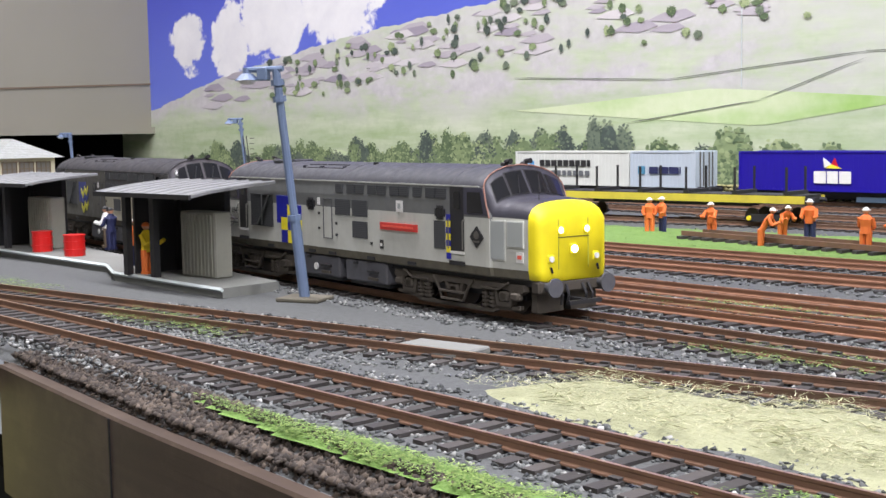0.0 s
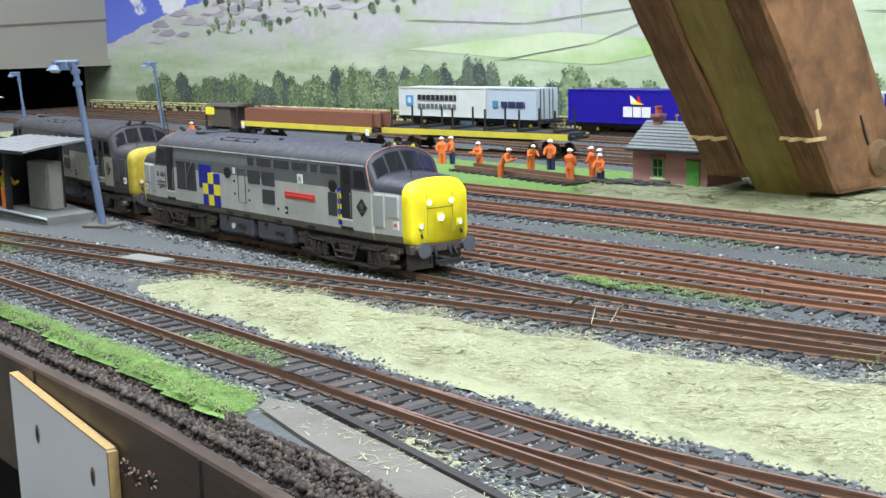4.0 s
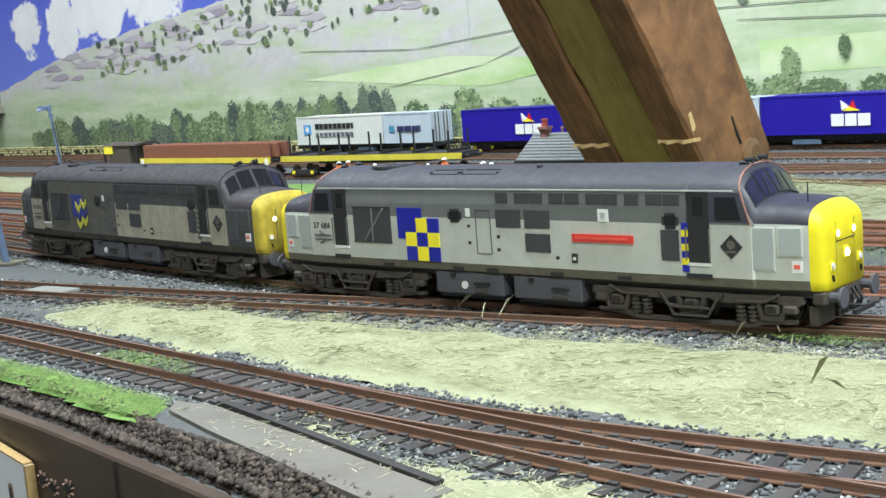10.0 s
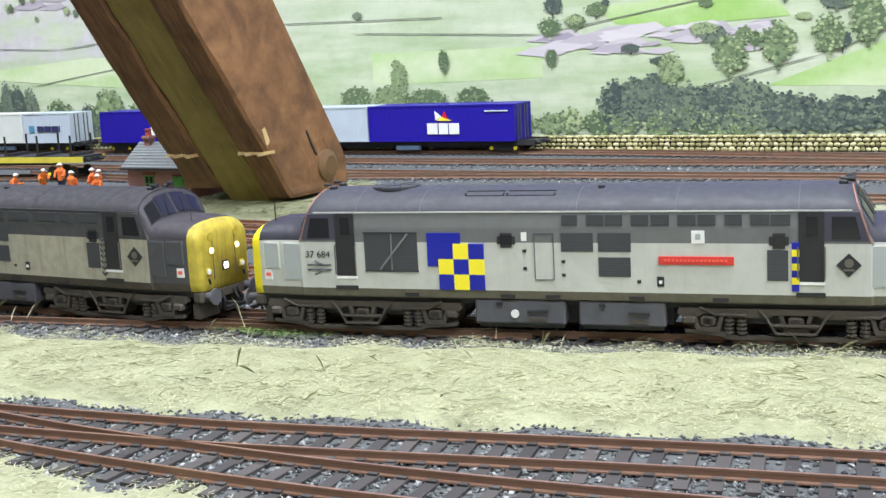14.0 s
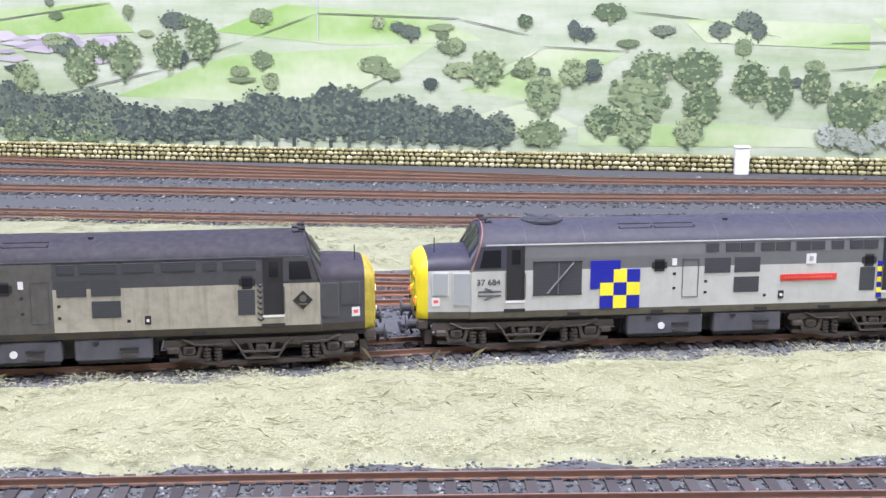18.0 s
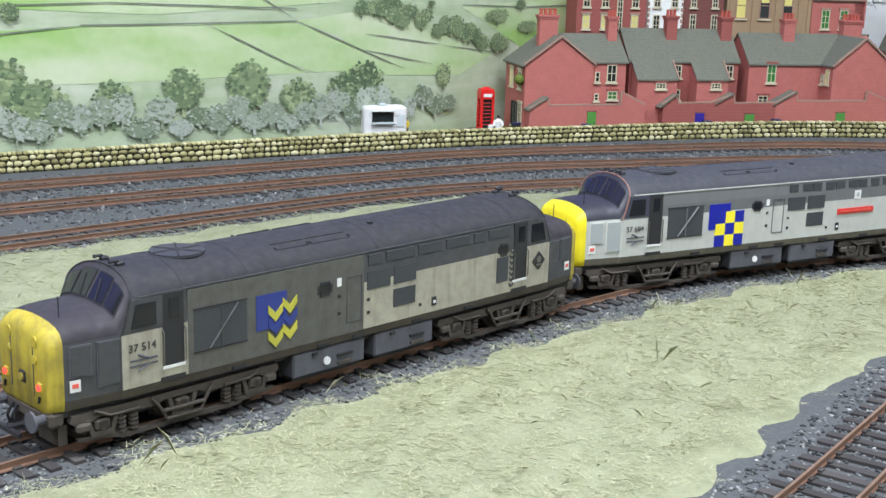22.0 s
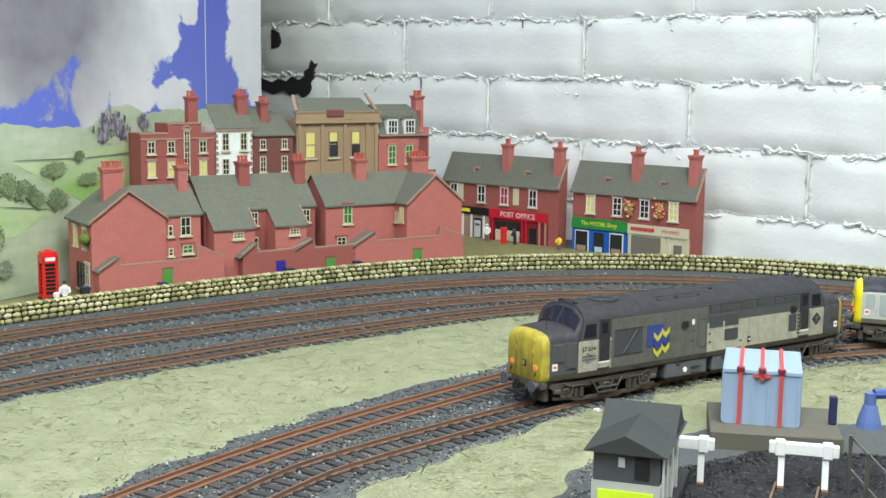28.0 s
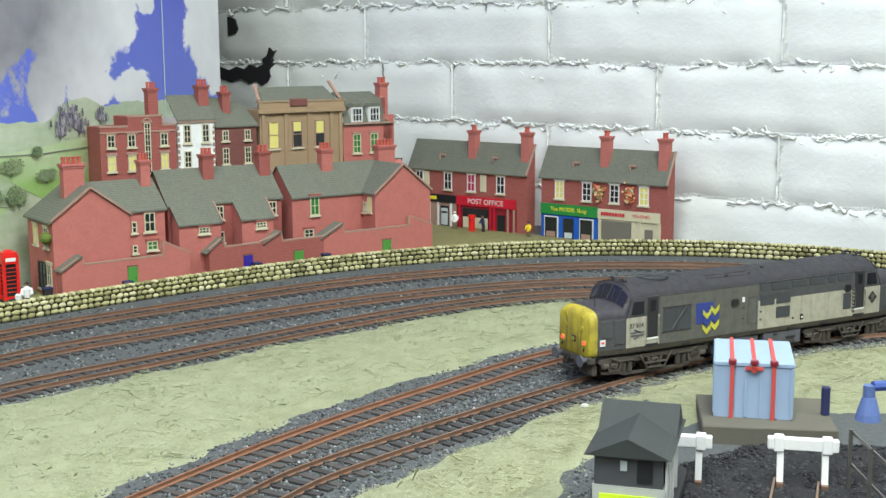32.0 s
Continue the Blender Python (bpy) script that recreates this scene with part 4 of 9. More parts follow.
def blades(name, poly, count, length, width, material, label, z=0.0, seed=1, edge=0.012, flat=0.5, wave=0.004):
    """Static grass: many thin leaning blades inside an outline, thinning out raggedly at its edge."""
    rg = np.random.default_rng(seed)
    P = np.array(poly)
    lo, hi = P.min(0), P.max(0)
    x, y = rg.uniform(lo[0], hi[0], count * 4), rg.uniform(lo[1], hi[1], count * 4)
    jx, jy = x + edge * (rg.random(len(x)) - 0.5) * 1.2, y + edge * (rg.random(len(x)) - 0.5) * 1.2
    wob = wave * np.sin(x * 210) + wave * np.sin(y * 170 + x * 90)
    ok = np.where(inside(jx, jy + wob, poly))[0][:count]
    x, y = x[ok], y[ok]
    n = len(x)
    clump = 0.75 + 0.35 * np.sin(x * 130 + 3 * np.sin(y * 90)) * np.sin(y * 150 + 2 * np.sin(x * 70))
    L = length * rg.uniform(0.5, 1.3, n) * clump
    a = rg.uniform(0, 2 * np.pi, n) + 1.2 * np.sin(x * 40 + y * 60)
    up = np.where(rg.random(n) < 0.004, rg.uniform(0.3, 0.7, n), rg.uniform(0.01, 0.2, n)) if flat < 0.8 else rg.uniform(0.6, 1.0, n)
    w = width * rg.uniform(0.6, 1.2, n)
    z0 = z + LIFT(x, y) + rg.uniform(0, 0.0012, n)
    b = a + np.pi / 2
    c = np.sqrt(np.maximum(0, 1 - (up * 0.85) ** 2))
    base = np.stack([x, y, z0], 1)
    side = np.stack([np.cos(b), np.sin(b), 0 * b], 1) * w[:, None] / 2
    mid = base + np.stack([np.cos(a) * c * L * 0.5, np.sin(a) * c * L * 0.5, L * up * 0.6], 1)
    tip = base + np.stack([np.cos(a) * c * L, np.sin(a) * c * L, L * up * 0.8], 1)
    V_ = np.stack([base - side, base + side, mid + side * 0.8, tip, mid - side * 0.8], 1).reshape(-1, 3)
    F_ = np.arange(n * 5).reshape(-1, 5)
    return soup(name, V_, F_, material, label, "grass")


def stones(name, pts, size, material, label, seed=2, sink=0.3, tall=0.6):
    """Loose chippings: squashed, turned eight-sided grains."""
    rg = np.random.default_rng(seed)
    n = len(pts)
    o = np.array([(1, 0, 0), (-1, 0, 0), (0, 1, 0), (0, -1, 0), (0, 0, 1), (0, 0, -1)], float)
    V_ = np.repeat(o[None], n, 0) * rg.uniform(0.6, 1.25, (n, 6, 1))
    V_ = V_ + rg.normal(0, 0.18, (n, 6, 3))
    V_ *= (size * rg.uniform(0.55, 1.25, n) / 2)[:, None, None]
    V_[:, :, 2] *= tall
    a, t = rg.uniform(0, 2 * np.pi, n), rg.normal(0, 0.5, n)
    ca, sa, ct, st = np.cos(a), np.sin(a), np.cos(t), np.sin(t)
    x, y, z = V_[..., 0], V_[..., 1], V_[..., 2]
    y, z = y * ct[:, None] - z * st[:, None], y * st[:, None] + z * ct[:, None]
    x, y = x * ca[:, None] - y * sa[:, None], x * sa[:, None] + y * ca[:, None]
    V_ = np.stack([x, y, z], -1) + np.asarray(pts)[:, None, :]
    V_[:, :, 2] += size * (0.5 - sink) * 0.5
    f = np.array([(0, 2, 4), (2, 1, 4), (1, 3, 4), (3, 0, 4), (2, 0, 5), (1, 2, 5), (3, 1, 5), (0, 3, 5)])
    F_ = (f[None] + (np.arange(n) * 6)[:, None, None]).reshape(-1, 3)
    return soup(name, V_.reshape(-1, 3), F_, material, label, "gravel")


def chips(name, stops, rough=0.9, dark=0.4):
    m = Mat(name, rough)
    m.set("Base Color", m.mix(m.math("MULTIPLY", m.noise(900, 2), dark), m.ramp(m.island(), *stops), (0.02, 0.02, 0.022, 1)))
    return m.m


M_CHIP = chips("ballast_chips", [(0, (0.03, 0.034, 0.036, 1)), (0.45, (0.10, 0.11, 0.108, 1)), (0.8, (0.21, 0.222, 0.215, 1)), (0.985, (0.33, 0.335, 0.32, 1)), (1, (0.6, 0.6, 0.58, 1))])
M_SOIL = chips("brown_soil_chips", [(0, (0.02, 0.015, 0.011, 1)), (0.6, (0.055, 0.04, 0.03, 1)), (1, (0.13, 0.10, 0.075, 1))])
M_STRAW = chips("straw_grass", [(0, srgb(140, 146, 104)), (0.35, srgb(164, 166, 128)), (0.7, srgb(186, 184, 150)), (0.9, srgb(196, 190, 156)), (1, srgb(144, 154, 112))], 0.8, 0.04)
M_PALE = chips("pale_scrub_grass", [(0, srgb(136, 146, 104)), (0.5, srgb(160, 166, 126)), (1, srgb(178, 178, 140))], 0.8, 0.04)
M_LUSH = chips("bright_green_scatter", [(0, srgb(70, 98, 40)), (0.5, srgb(104, 136, 62)), (1, srgb(150, 172, 98))], 0.8, 0.08)
g = Mat("straw_mat", 0.9)
g.set("Base Color", g.mix(g.ramp(g.noise(60, 4, 0.6), (0.35, 0.0), (0.65, 1.0)), g.mix(g.noise(700, 3), srgb(130, 134, 102), srgb(156, 158, 124)), g.mix(g.noise(700, 3), srgb(146, 150, 116), srgb(170, 171, 138))))
g.bump(g.math("ADD", g.noise(1, 4, 0.7, g.map((300, 900, 900))), g.noise(1, 4, 0.7, g.map((900, 250, 900)))), 0.8, 0.0012)
M_MAT = g.m
g = Mat("green_mat", 0.9)
g.set("Base Color", g.mix(g.noise(400, 4), srgb(84, 118, 50), srgb(116, 150, 76)))
g.bump(g.noise(900, 4), 0.8, 0.001)
M_GMAT = g.m


def mound(name, poly, height, material, label, step=0.006, seed=3, wave=0.004):
    """A softly swelling mat over an outline on the board, with a wavering edge."""
    P = np.array(poly)
    lo, hi = P.min(0) - step, P.max(0) + step
    xs, ys = np.arange(lo[0], hi[0], step), np.arange(lo[1], hi[1], step)
    X, Y = np.meshgrid(xs, ys, indexing="ij")
    J = wave * np.sin(X * 210) + wave * np.sin(Y * 170 + X * 90)
    ins = inside(X.ravel(), (Y + J).ravel(), poly).reshape(X.shape)
    soft = ins.astype(float)
    for _ in range(3):
        pad = np.pad(soft, 1, mode="edge")
        soft = (pad[:-2, 1:-1] + pad[2:, 1:-1] + pad[1:-1, :-2] + pad[1:-1, 2:] + soft) / 5
    rg = np.random.default_rng(seed)
    Z = LIFT(X, Y) + height * (soft - 0.28) * 1.3 + 0.0006 * np.sin(X * 300) * np.sin(Y * 340) * soft + rg.normal(0, 0.0002, X.shape) * soft
    keep = soft > 0.04
    idx = -np.ones(X.shape, int)
    idx[keep] = np.arange(keep.sum())
    V_ = np.stack([X[keep], Y[keep], Z[keep]], 1)
    q = np.stack([idx[:-1, :-1], idx[1:, :-1], idx[1:, 1:], idx[:-1, 1:]], -1).reshape(-1, 4)
    q = q[(q >= 0).all(1)]
    return soup(name, V_, q, material, label, "grass")


G_MID = [(-0.597, -0.062), (-0.52, -0.07), (-0.447, -0.073), (-0.352, -0.073), (-0.271, -0.064), (-0.2, -0.051), (-0.1, -0.027), (0.037, -0.005), (0.167, 0.02), (0.26, 0.035), (0.36, 0.06), (0.44, 0.092),
         (0.5, 0.122), (0.58, 0.155), (0.655, 0.19), (0.71, 0.2), (0.735, 0.185), (0.80, 0.178), (0.84, 0.10), (0.9, 0.05), (1.0, 0.0), (0.98, 0.12), (0.93, 0.17), (0.87, 0.204), (0.8, 0.222), (0.734, 0.236), (0.688, 0.238), (0.6, 0.236),
         (0.532, 0.225), (0.43, 0.197), (0.315, 0.165), (0.188, 0.128), (0.1, 0.104), (0.003, 0.076), (-0.137, 0.039), (-0.239, 0.014), (-0.302, -0.005), (-0.362, -0.014), (-0.443, -0.027), (-0.57, -0.036)]
G_FAR = [(-0.4, 0.262), (-0.2, 0.265), (-0.05, 0.27), (0.12, 0.265), (0.3, 0.285), (0.45, 0.315), (0.564, 0.333), (0.7, 0.345), (0.82, 0.335), (0.9, 0.31), (0.97, 0.27), (1.0, 0.25), (0.985, 0.31), (0.95, 0.37), (0.9, 0.408),
         (0.8, 0.437), (0.675, 0.455), (0.58, 0.464), (0.5, 0.457), (0.35, 0.427), (0.1, 0.378), (-0.15, 0.362), (-0.4, 0.362)]
G_BEAM = [(-0.66, 0.262), (-0.4, 0.258), (-0.38, 0.36), (-0.45, 0.375), (-0.52, 0.42), (-0.62, 0.375), (-0.66, 0.33)]
G_MEN = [(-1.05, 0.262), (-0.62, 0.255), (-0.62, 0.35), (-0.72, 0.375), (-0.9, 0.365), (-1.05, 0.34)]
G_LEFT = [(-1.6, 0.275), (-1.05, 0.262), (-0.95, 0.37), (-1.3, 0.375), (-1.6, 0.39)]
G_EDGE = [(-0.64, -0.116), (-0.6, -0.117), (-0.5, -0.1195), (-0.42, -0.122), (-0.408, -0.136), (-0.45, -0.1325), (-0.5, -0.1285), (-0.56, -0.1245), (-0.62, -0.1185)]
G_RIM = [(-0.415, -0.1215), (-0.33, -0.1225), (-0.2, -0.122), (-0.1, -0.118), (0.1, -0.1), (0.1, -0.17), (-0.1, -0.18), (-0.2, -0.16), (-0.28, -0.142), (-0.33, -0.128), (-0.4, -0.1255)]
mound("grass_mat", G_MID, 0.003, M_MAT, "straw-coloured dried grass mat between the tracks")
mound("grass_mat", G_FAR, 0.003, M_MAT, "straw-coloured grass mat before the far tracks", 0.008)
mound("grass_mat", G_BEAM, 0.003, M_MAT, "pale dry grass round the timber brace foot", 0.008)
mound("grass_mat", G_LEFT, 0.002, M_MAT, "pale dry grass beside the wagon siding", 0.01)
mound("green_turf", G_MEN, 0.0015, M_GMAT, "bright green turf where the track gang works", 0.008)
mound("green_turf", G_EDGE, 0.0012, M_GMAT, "bright green turf strip along the board edge", 0.0016, wave=0.0006)
mound("grass_mat", G_RIM, 0.0015, M_MAT, "sparse pale grass along the board edge", 0.005)
blades("static_grass", G_MID, 150000, 0.0044, 0.0002, M_STRAW, "long pale straw-like static grass", 0.0022, 11)
blades("static_grass", G_FAR, 60000, 0.005, 0.00028, M_PALE, "pale scrubby static grass", 0.002, 12)
blades("static_grass", G_BEAM, 14000, 0.0075, 0.0004, M_PALE, "tufty pale grass round the timber brace", 0.002, 13)
blades("static_grass", G_LEFT, 7000, 0.005, 0.0007, M_PALE, "pale grass beside the siding", 0.001, 14)
blades("turf_fibres", G_MEN, 9000, 0.003, 0.0006, M_LUSH, "short bright green turf fibres", 0.0005, 15, flat=0.3)
blades("turf_fibres", G_EDGE, 22000, 0.0014, 0.00034, M_LUSH, "short bright green turf fibres", 0.0005, 16, 0.004, flat=0.3, wave=0.0006)
blades("static_grass", G_RIM, 12000, 0.004, 0.00024, M_STRAW, "sparse straw grass on the board edge", 0.0008, 17)
# weeds among the sleepers
for i, (wx, wy, rr) in enumerate(((-0.47, -0.098, 0.02), (-0.55, 0.02, 0.03), (-0.42, 0.06, 0.03), (-0.62, 0.09, 0.03), (-0.36, 0.15, 0.05), (-0.28, 0.16, 0.05), (-0.75, -0.06, 0.03), (-0.9, -0.05, 0.03), (-0.5, 0.155, 0.04), (-0.3, 0.02, 0.02), (-0.45, 0.055, 0.012))):
    blades("trackside_weed", [(wx + rr * 1.6 * math.cos(k), wy + rr * 0.35 * math.sin(k)) for k in np.linspace(0, 6.28, 9)[:-1]], 1100, 0.0020, 0.00034, M_LUSH, "low green weeds growing between the rails", 0.0012, 30 + i)
rg = np.random.default_rng(40)
long_pts = [(-0.42, 0.0), (-0.3, 0.01), (-0.2, 0.03), (-0.1, 0.05), (0.05, 0.09), (0.2, 0.13), (0.36, 0.19), (0.45, 0.205), (0.52, 0.222), (0.6, 0.235), (0.47, 0.17), (0.56, 0.2), (-0.25, -0.03), (0.3, 0.15)]
for i, (wx, wy) in enumerate(long_pts):
    blades("tall_stalk", [(wx - 0.02, wy - 0.006), (wx + 0.02, wy - 0.006), (wx + 0.02, wy + 0.006), (wx - 0.02, wy + 0.006)], 4, 0.011, 0.00024, M_STRAW, "few tall dry grass stalks", 0.002, 60 + i, flat=0.9)


def beside(lines, spacing, half, x0, x1, seed, skip=None):
    """Random places within half a metre-width of some plan lines."""
    rg = np.random.default_rng(seed)
    out = []
    for line in lines:
        p, s = spline(line, 0.004)
        d = np.gradient(p, axis=0)
        d /= np.hypot(*d.T)[:, None]
        n = int(s[-1] * half * 2 / spacing**2)
        i = rg.integers(0, len(p), n)
        o = rg.uniform(-half, half, n)
        q = p[i] + np.stack([-d[i, 1], d[i, 0]], 1) * o[:, None] + d[i] * rg.uniform(-0.002, 0.002, n)[:, None]
        q = q[(q[:, 0] > x0) & (q[:, 0] < x1)]
        out.append(q)
    q = np.concatenate(out)
    return np.c_[q, LIFT(q[:, 0], q[:, 1])]


stones("ballast", beside([NEAR, NEAR_B, BRANCH], 0.0021, 0.026, -0.8, 0.75, 71), 0.0019, M_CHIP, "dark grey ballast chippings round the near tracks", 71)
stones("ballast", beside([MAIN, YARD_A], 0.0024, 0.03, -0.8, 1.0, 72), 0.002, M_CHIP, "grey ballast chippings round the main line", 72)
stones("ballast", beside([YARD_B, YARD_C, YARD_D], 0.0042, 0.028, -1.0, 0.3, 73), 0.0022, M_CHIP, "grey ballast chippings in the yard", 73)
stones("ballast", beside([FAR_A, FAR_B, FAR_C], 0.0044, 0.035, -0.6, 1.16, 74), 0.0024, M_CHIP, "grey ballast chippings round the far tracks", 74)

# ---- printed backdrop ----
BACKLINE = spline(BACK, 0.01)


def back_at(x, off):
    """A place on the backdrop's face, off metres before it."""
    p = BACKLINE[0]
    y = np.interp(x, p[:, 0], p[:, 1])
    s = (np.interp(x + 0.01, p[:, 0], p[:, 1]) - np.interp(x - 0.01, p[:, 0], p[:, 1])) / 0.02
    k = 1 / math.sqrt(1 + s * s)
    return x + off * s * k, y - off * k


SKY = [(-2.2, 0.085), (-2.03, 0.108), (-1.9, 0.138), (-1.77, 0.158), (-1.62, 0.177), (-1.5, 0.189), (-1.3, 0.205), (-1.0, 0.24), (-0.6, 0.27), (-0.2, 0.28), (0.1, 0.25), (0.33, 0.195), (0.5, 0.152), (0.6, 0.136),
       (0.68, 0.13), (0.75, 0.1265), (0.8, 0.122), (0.815, 0.128), (0.83, 0.1385), (0.865, 0.139), (0.88, 0.133), (0.95, 0.1335), (1.02, 0.131), (1.12, 0.128)]


def sky_z(x):
    return float(np.interp(x, [p[0] for p in SKY], [p[1] for p in SKY]))


m = Mat("printed_sky", 0.35)
co = m.xyz()
u = m.t.nodes.new("ShaderNodeCombineXYZ")
m.link(co[0], u.inputs[0]), m.link(co[2], u.inputs[1])
flat = u.outputs[0]
n1 = m.noise(22, 9, 0.64, flat, 0.2)
n2 = m.noise(7, 4, 0.5, flat)


def puff(cx, cz, r, sq=1.0):
    d = m.t.nodes.new("ShaderNodeVectorMath")
    d.operation = "DISTANCE"
    m.t.links.new(m.map((1, sq, 1), co=flat), d.inputs[0])
    d.inputs[1].default_value = (cx, cz * sq, 0)
    return m.math("SUBTRACT", 1.0, m.math("DIVIDE", d.outputs["Value"], r))


cloud = None
for cx, cz, r, sq in ((-1.95, 0.2, 0.05, 1), (-1.84, 0.19, 0.05, 0.8), (-1.74, 0.22, 0.09, 1.2), (-1.6, 0.235, 0.1, 1.3), (0.56, 0.2, 0.12, 1.6), (0.72, 0.215, 0.14, 1.5), (0.84, 0.2, 0.1, 1.6), (0.9, 0.222, 0.06, 1.3), (0.81, 0.152, 0.03, 0.9), (0.87, 0.146, 0.045, 2.2),
                       (0.93, 0.145, 0.04, 2.2), (1.08, 0.21, 0.06, 0.8), (1.09, 0.165, 0.03, 0.8), (0.96, 0.222, 0.02, 1)):
    p = puff(cx, cz, r, sq)
    cloud = p if cloud is None else m.math("MAXIMUM", cloud, p)
mask = m.ramp(m.math("ADD", cloud, m.math("MULTIPLY", m.math("SUBTRACT", n1, 0.5), 1.5)), (0.12, 0.0), (0.22, 1.0))
grey = m.ramp(m.math("ADD", m.math("MULTIPLY", puff(0.72, 0.235, 0.22, 1.4), 0.6), m.math("MULTIPLY", n2, 0.6)), (0.34, 0.0), (0.66, 1.0))
white = m.mix(grey, m.mix(n1, srgb(200, 200, 208), srgb(238, 238, 238)), m.mix(n1, srgb(84, 82, 92), srgb(156, 154, 162)))
blue = m.mix(m.ramp(co[2], (0.1, 0.0), (0.35, 1.0)), srgb(104, 122, 212), srgb(52, 56, 176))
m.set("Base Color", m.mix(mask, blue, white))
M_SKY = m.m

m = Mat("printed_hillside", 0.4)
co = m.xyz()
st = m.noise(1, 5, 0.6, m.map((9, 9, 60)))
fine = m.noise(90, 4, 0.6)
col = m.mix(m.ramp(st, (0.3, 0.0), (0.7, 1.0)), srgb(158, 178, 136), srgb(196, 204, 182))
col = m.mix(m.math("MULTIPLY", m.ramp(fine, (0.45, 0.0), (0.7, 1.0)), 0.25), col, srgb(132, 154, 108))
hi = m.ramp(m.math("ADD", co[2], m.math("MULTIPLY", m.noise(12, 4), 0.08)), (0.13, 0.0), (0.22, 1.0))
scar = m.ramp(m.noise(1, 5, 0.65, m.map((16, 16, 40))), (0.36, 0.0), (0.56, 1.0))
left = m.ramp(m.math("MULTIPLY_ADD", co[0], -0.5, 0.0), (0.36, 0.0), (0.52, 1.0))
col = m.mix(m.math("MULTIPLY", m.math("MULTIPLY", scar, m.ramp(m.math("ADD", co[2], m.math("MULTIPLY", m.noise(10, 3), 0.06)), (0.1, 0.0), (0.14, 1.0))), left), col, m.mix(fine, srgb(158, 154, 160), srgb(212, 208, 212)))
col = m.mix(m.math("MULTIPLY", hi, 0.4), col, srgb(196, 202, 188))
m.set("Base Color", col)
M_HILL = m.m
M_PTREE = chips("printed_tree_green", [(0, srgb(80, 100, 74)), (0.4, srgb(108, 128, 94)), (0.75, srgb(136, 154, 112)), (1, srgb(168, 182, 138))], 0.45, 0.06)
M_PTREE2 = chips("printed_dark_wood", [(0, srgb(66, 78, 76)), (0.5, srgb(86, 100, 92)), (1, srgb(122, 136, 112))], 0.45, 0.06)
M_PFIELD = chips("printed_field", [(0, srgb(140, 178, 104)), (0.35, srgb(164, 190, 130)), (0.7, srgb(190, 200, 168)), (1, srgb(196, 204, 180))], 0.45, 0.05)
M_PWALL = plain("printed_field_wall", srgb(120, 126, 114), 0.5, vary=0.3)
M_PSCAR = chips("printed_limestone", [(0, srgb(150, 142, 156)), (0.5, srgb(182, 176, 182)), (1, srgb(204, 200, 202))], 0.5, 0.08)
M_PSHRUB = chips("printed_silver_shrub", [(0, srgb(112, 130, 102)), (0.5, srgb(150, 162, 140)), (1, srgb(186, 194, 184))], 0.45, 0.06)

bm = bmesh.new()
sweep(bm, BACKLINE[0], [(0, -0.03), (0.004, -0.03), (0.004, 0.7), (0, 0.7)])
BACKDROP = tagged(part("backdrop", bm, M_SKY), "printed paper backdrop of blue sky with clouds over a Dales hillside", "backdrop", kind="structure")
bm = bmesh.new()
cols = []
for x in np.arange(-2.15, 1.1, 0.008):
    px_, py_ = back_at(x, 0.0005)
    top = sky_z(x) + 0.0012 * math.sin(x * 90) + 0.0008 * math.sin(x * 310)
    cols.append((bm.verts.new((px_, py_, -0.02)), bm.verts.new((px_, py_, top))))
for a, b in zip(cols, cols[1:]):
    bm.faces.new((a[0], b[0], b[1], a[1]))
part("hillside_print", bm, M_HILL, BACKDROP, "pale green limestone hillside")


def print_soup(name, polys, material, label):
    """Flat printed patches, each a small polygon on the backdrop's face."""
    bm = bmesh.new()
    for pts, off in polys:
        vs = []
        for x, z in pts:
            q = back_at(x, off)
            vs.append(bm.verts.new((q[0], q[1], z)))
        bm.faces.new(vs)
    ob = part(name, bm, material, BACKDROP, label)
    ob["kind"] = "stuff"
    return ob


def leafy(rg, out, x, z, w, h, n, layer):
    """A printed tree: a ragged crowd of small patches, darker low and lighter high."""
    sil = []
    for k in range(18):
        a = k * math.pi / 9
        q = rg.uniform(0.72, 0.98)
        sil.append((x + math.cos(a) * q * w / 2, z + h * 0.55 + math.sin(a) * q * h * 0.45))
    out.append((sil, 0.0018 + 0.0006 * layer + rg.uniform(0, 0.0002)))
    for k in range(int(n * 4)):
        a, r = rg.uniform(0, 2 * math.pi), math.sqrt(rg.random())
        cx, cz = x + math.cos(a) * r * w / 2, z + h * 0.55 + math.sin(a) * r * h * 0.45
        s = rg.uniform(0.03, 0.075) * min(w, h)
        c = rg.integers(5, 8)
        a0 = rg.uniform(0, 6.28)
        out.append(([(cx + s * rg.uniform(0.6, 1.2) * math.cos(a0 + 6.283 * i / c), cz + s * rg.uniform(0.5, 1.0) * math.sin(a0 + 6.283 * i / c)) for i in range(c)], 0.00205 + 0.0006 * layer + rg.uniform(0, 0.0004)))
    out.append(([(x - w * 0.05, z - h * 0.02), (x + w * 0.05, z - h * 0.02), (x + w * 0.03, z + h * 0.4), (x - w * 0.03, z + h * 0.4)], 0.0017 + 0.0006 * layer + rg.uniform(0, 0.00008)))


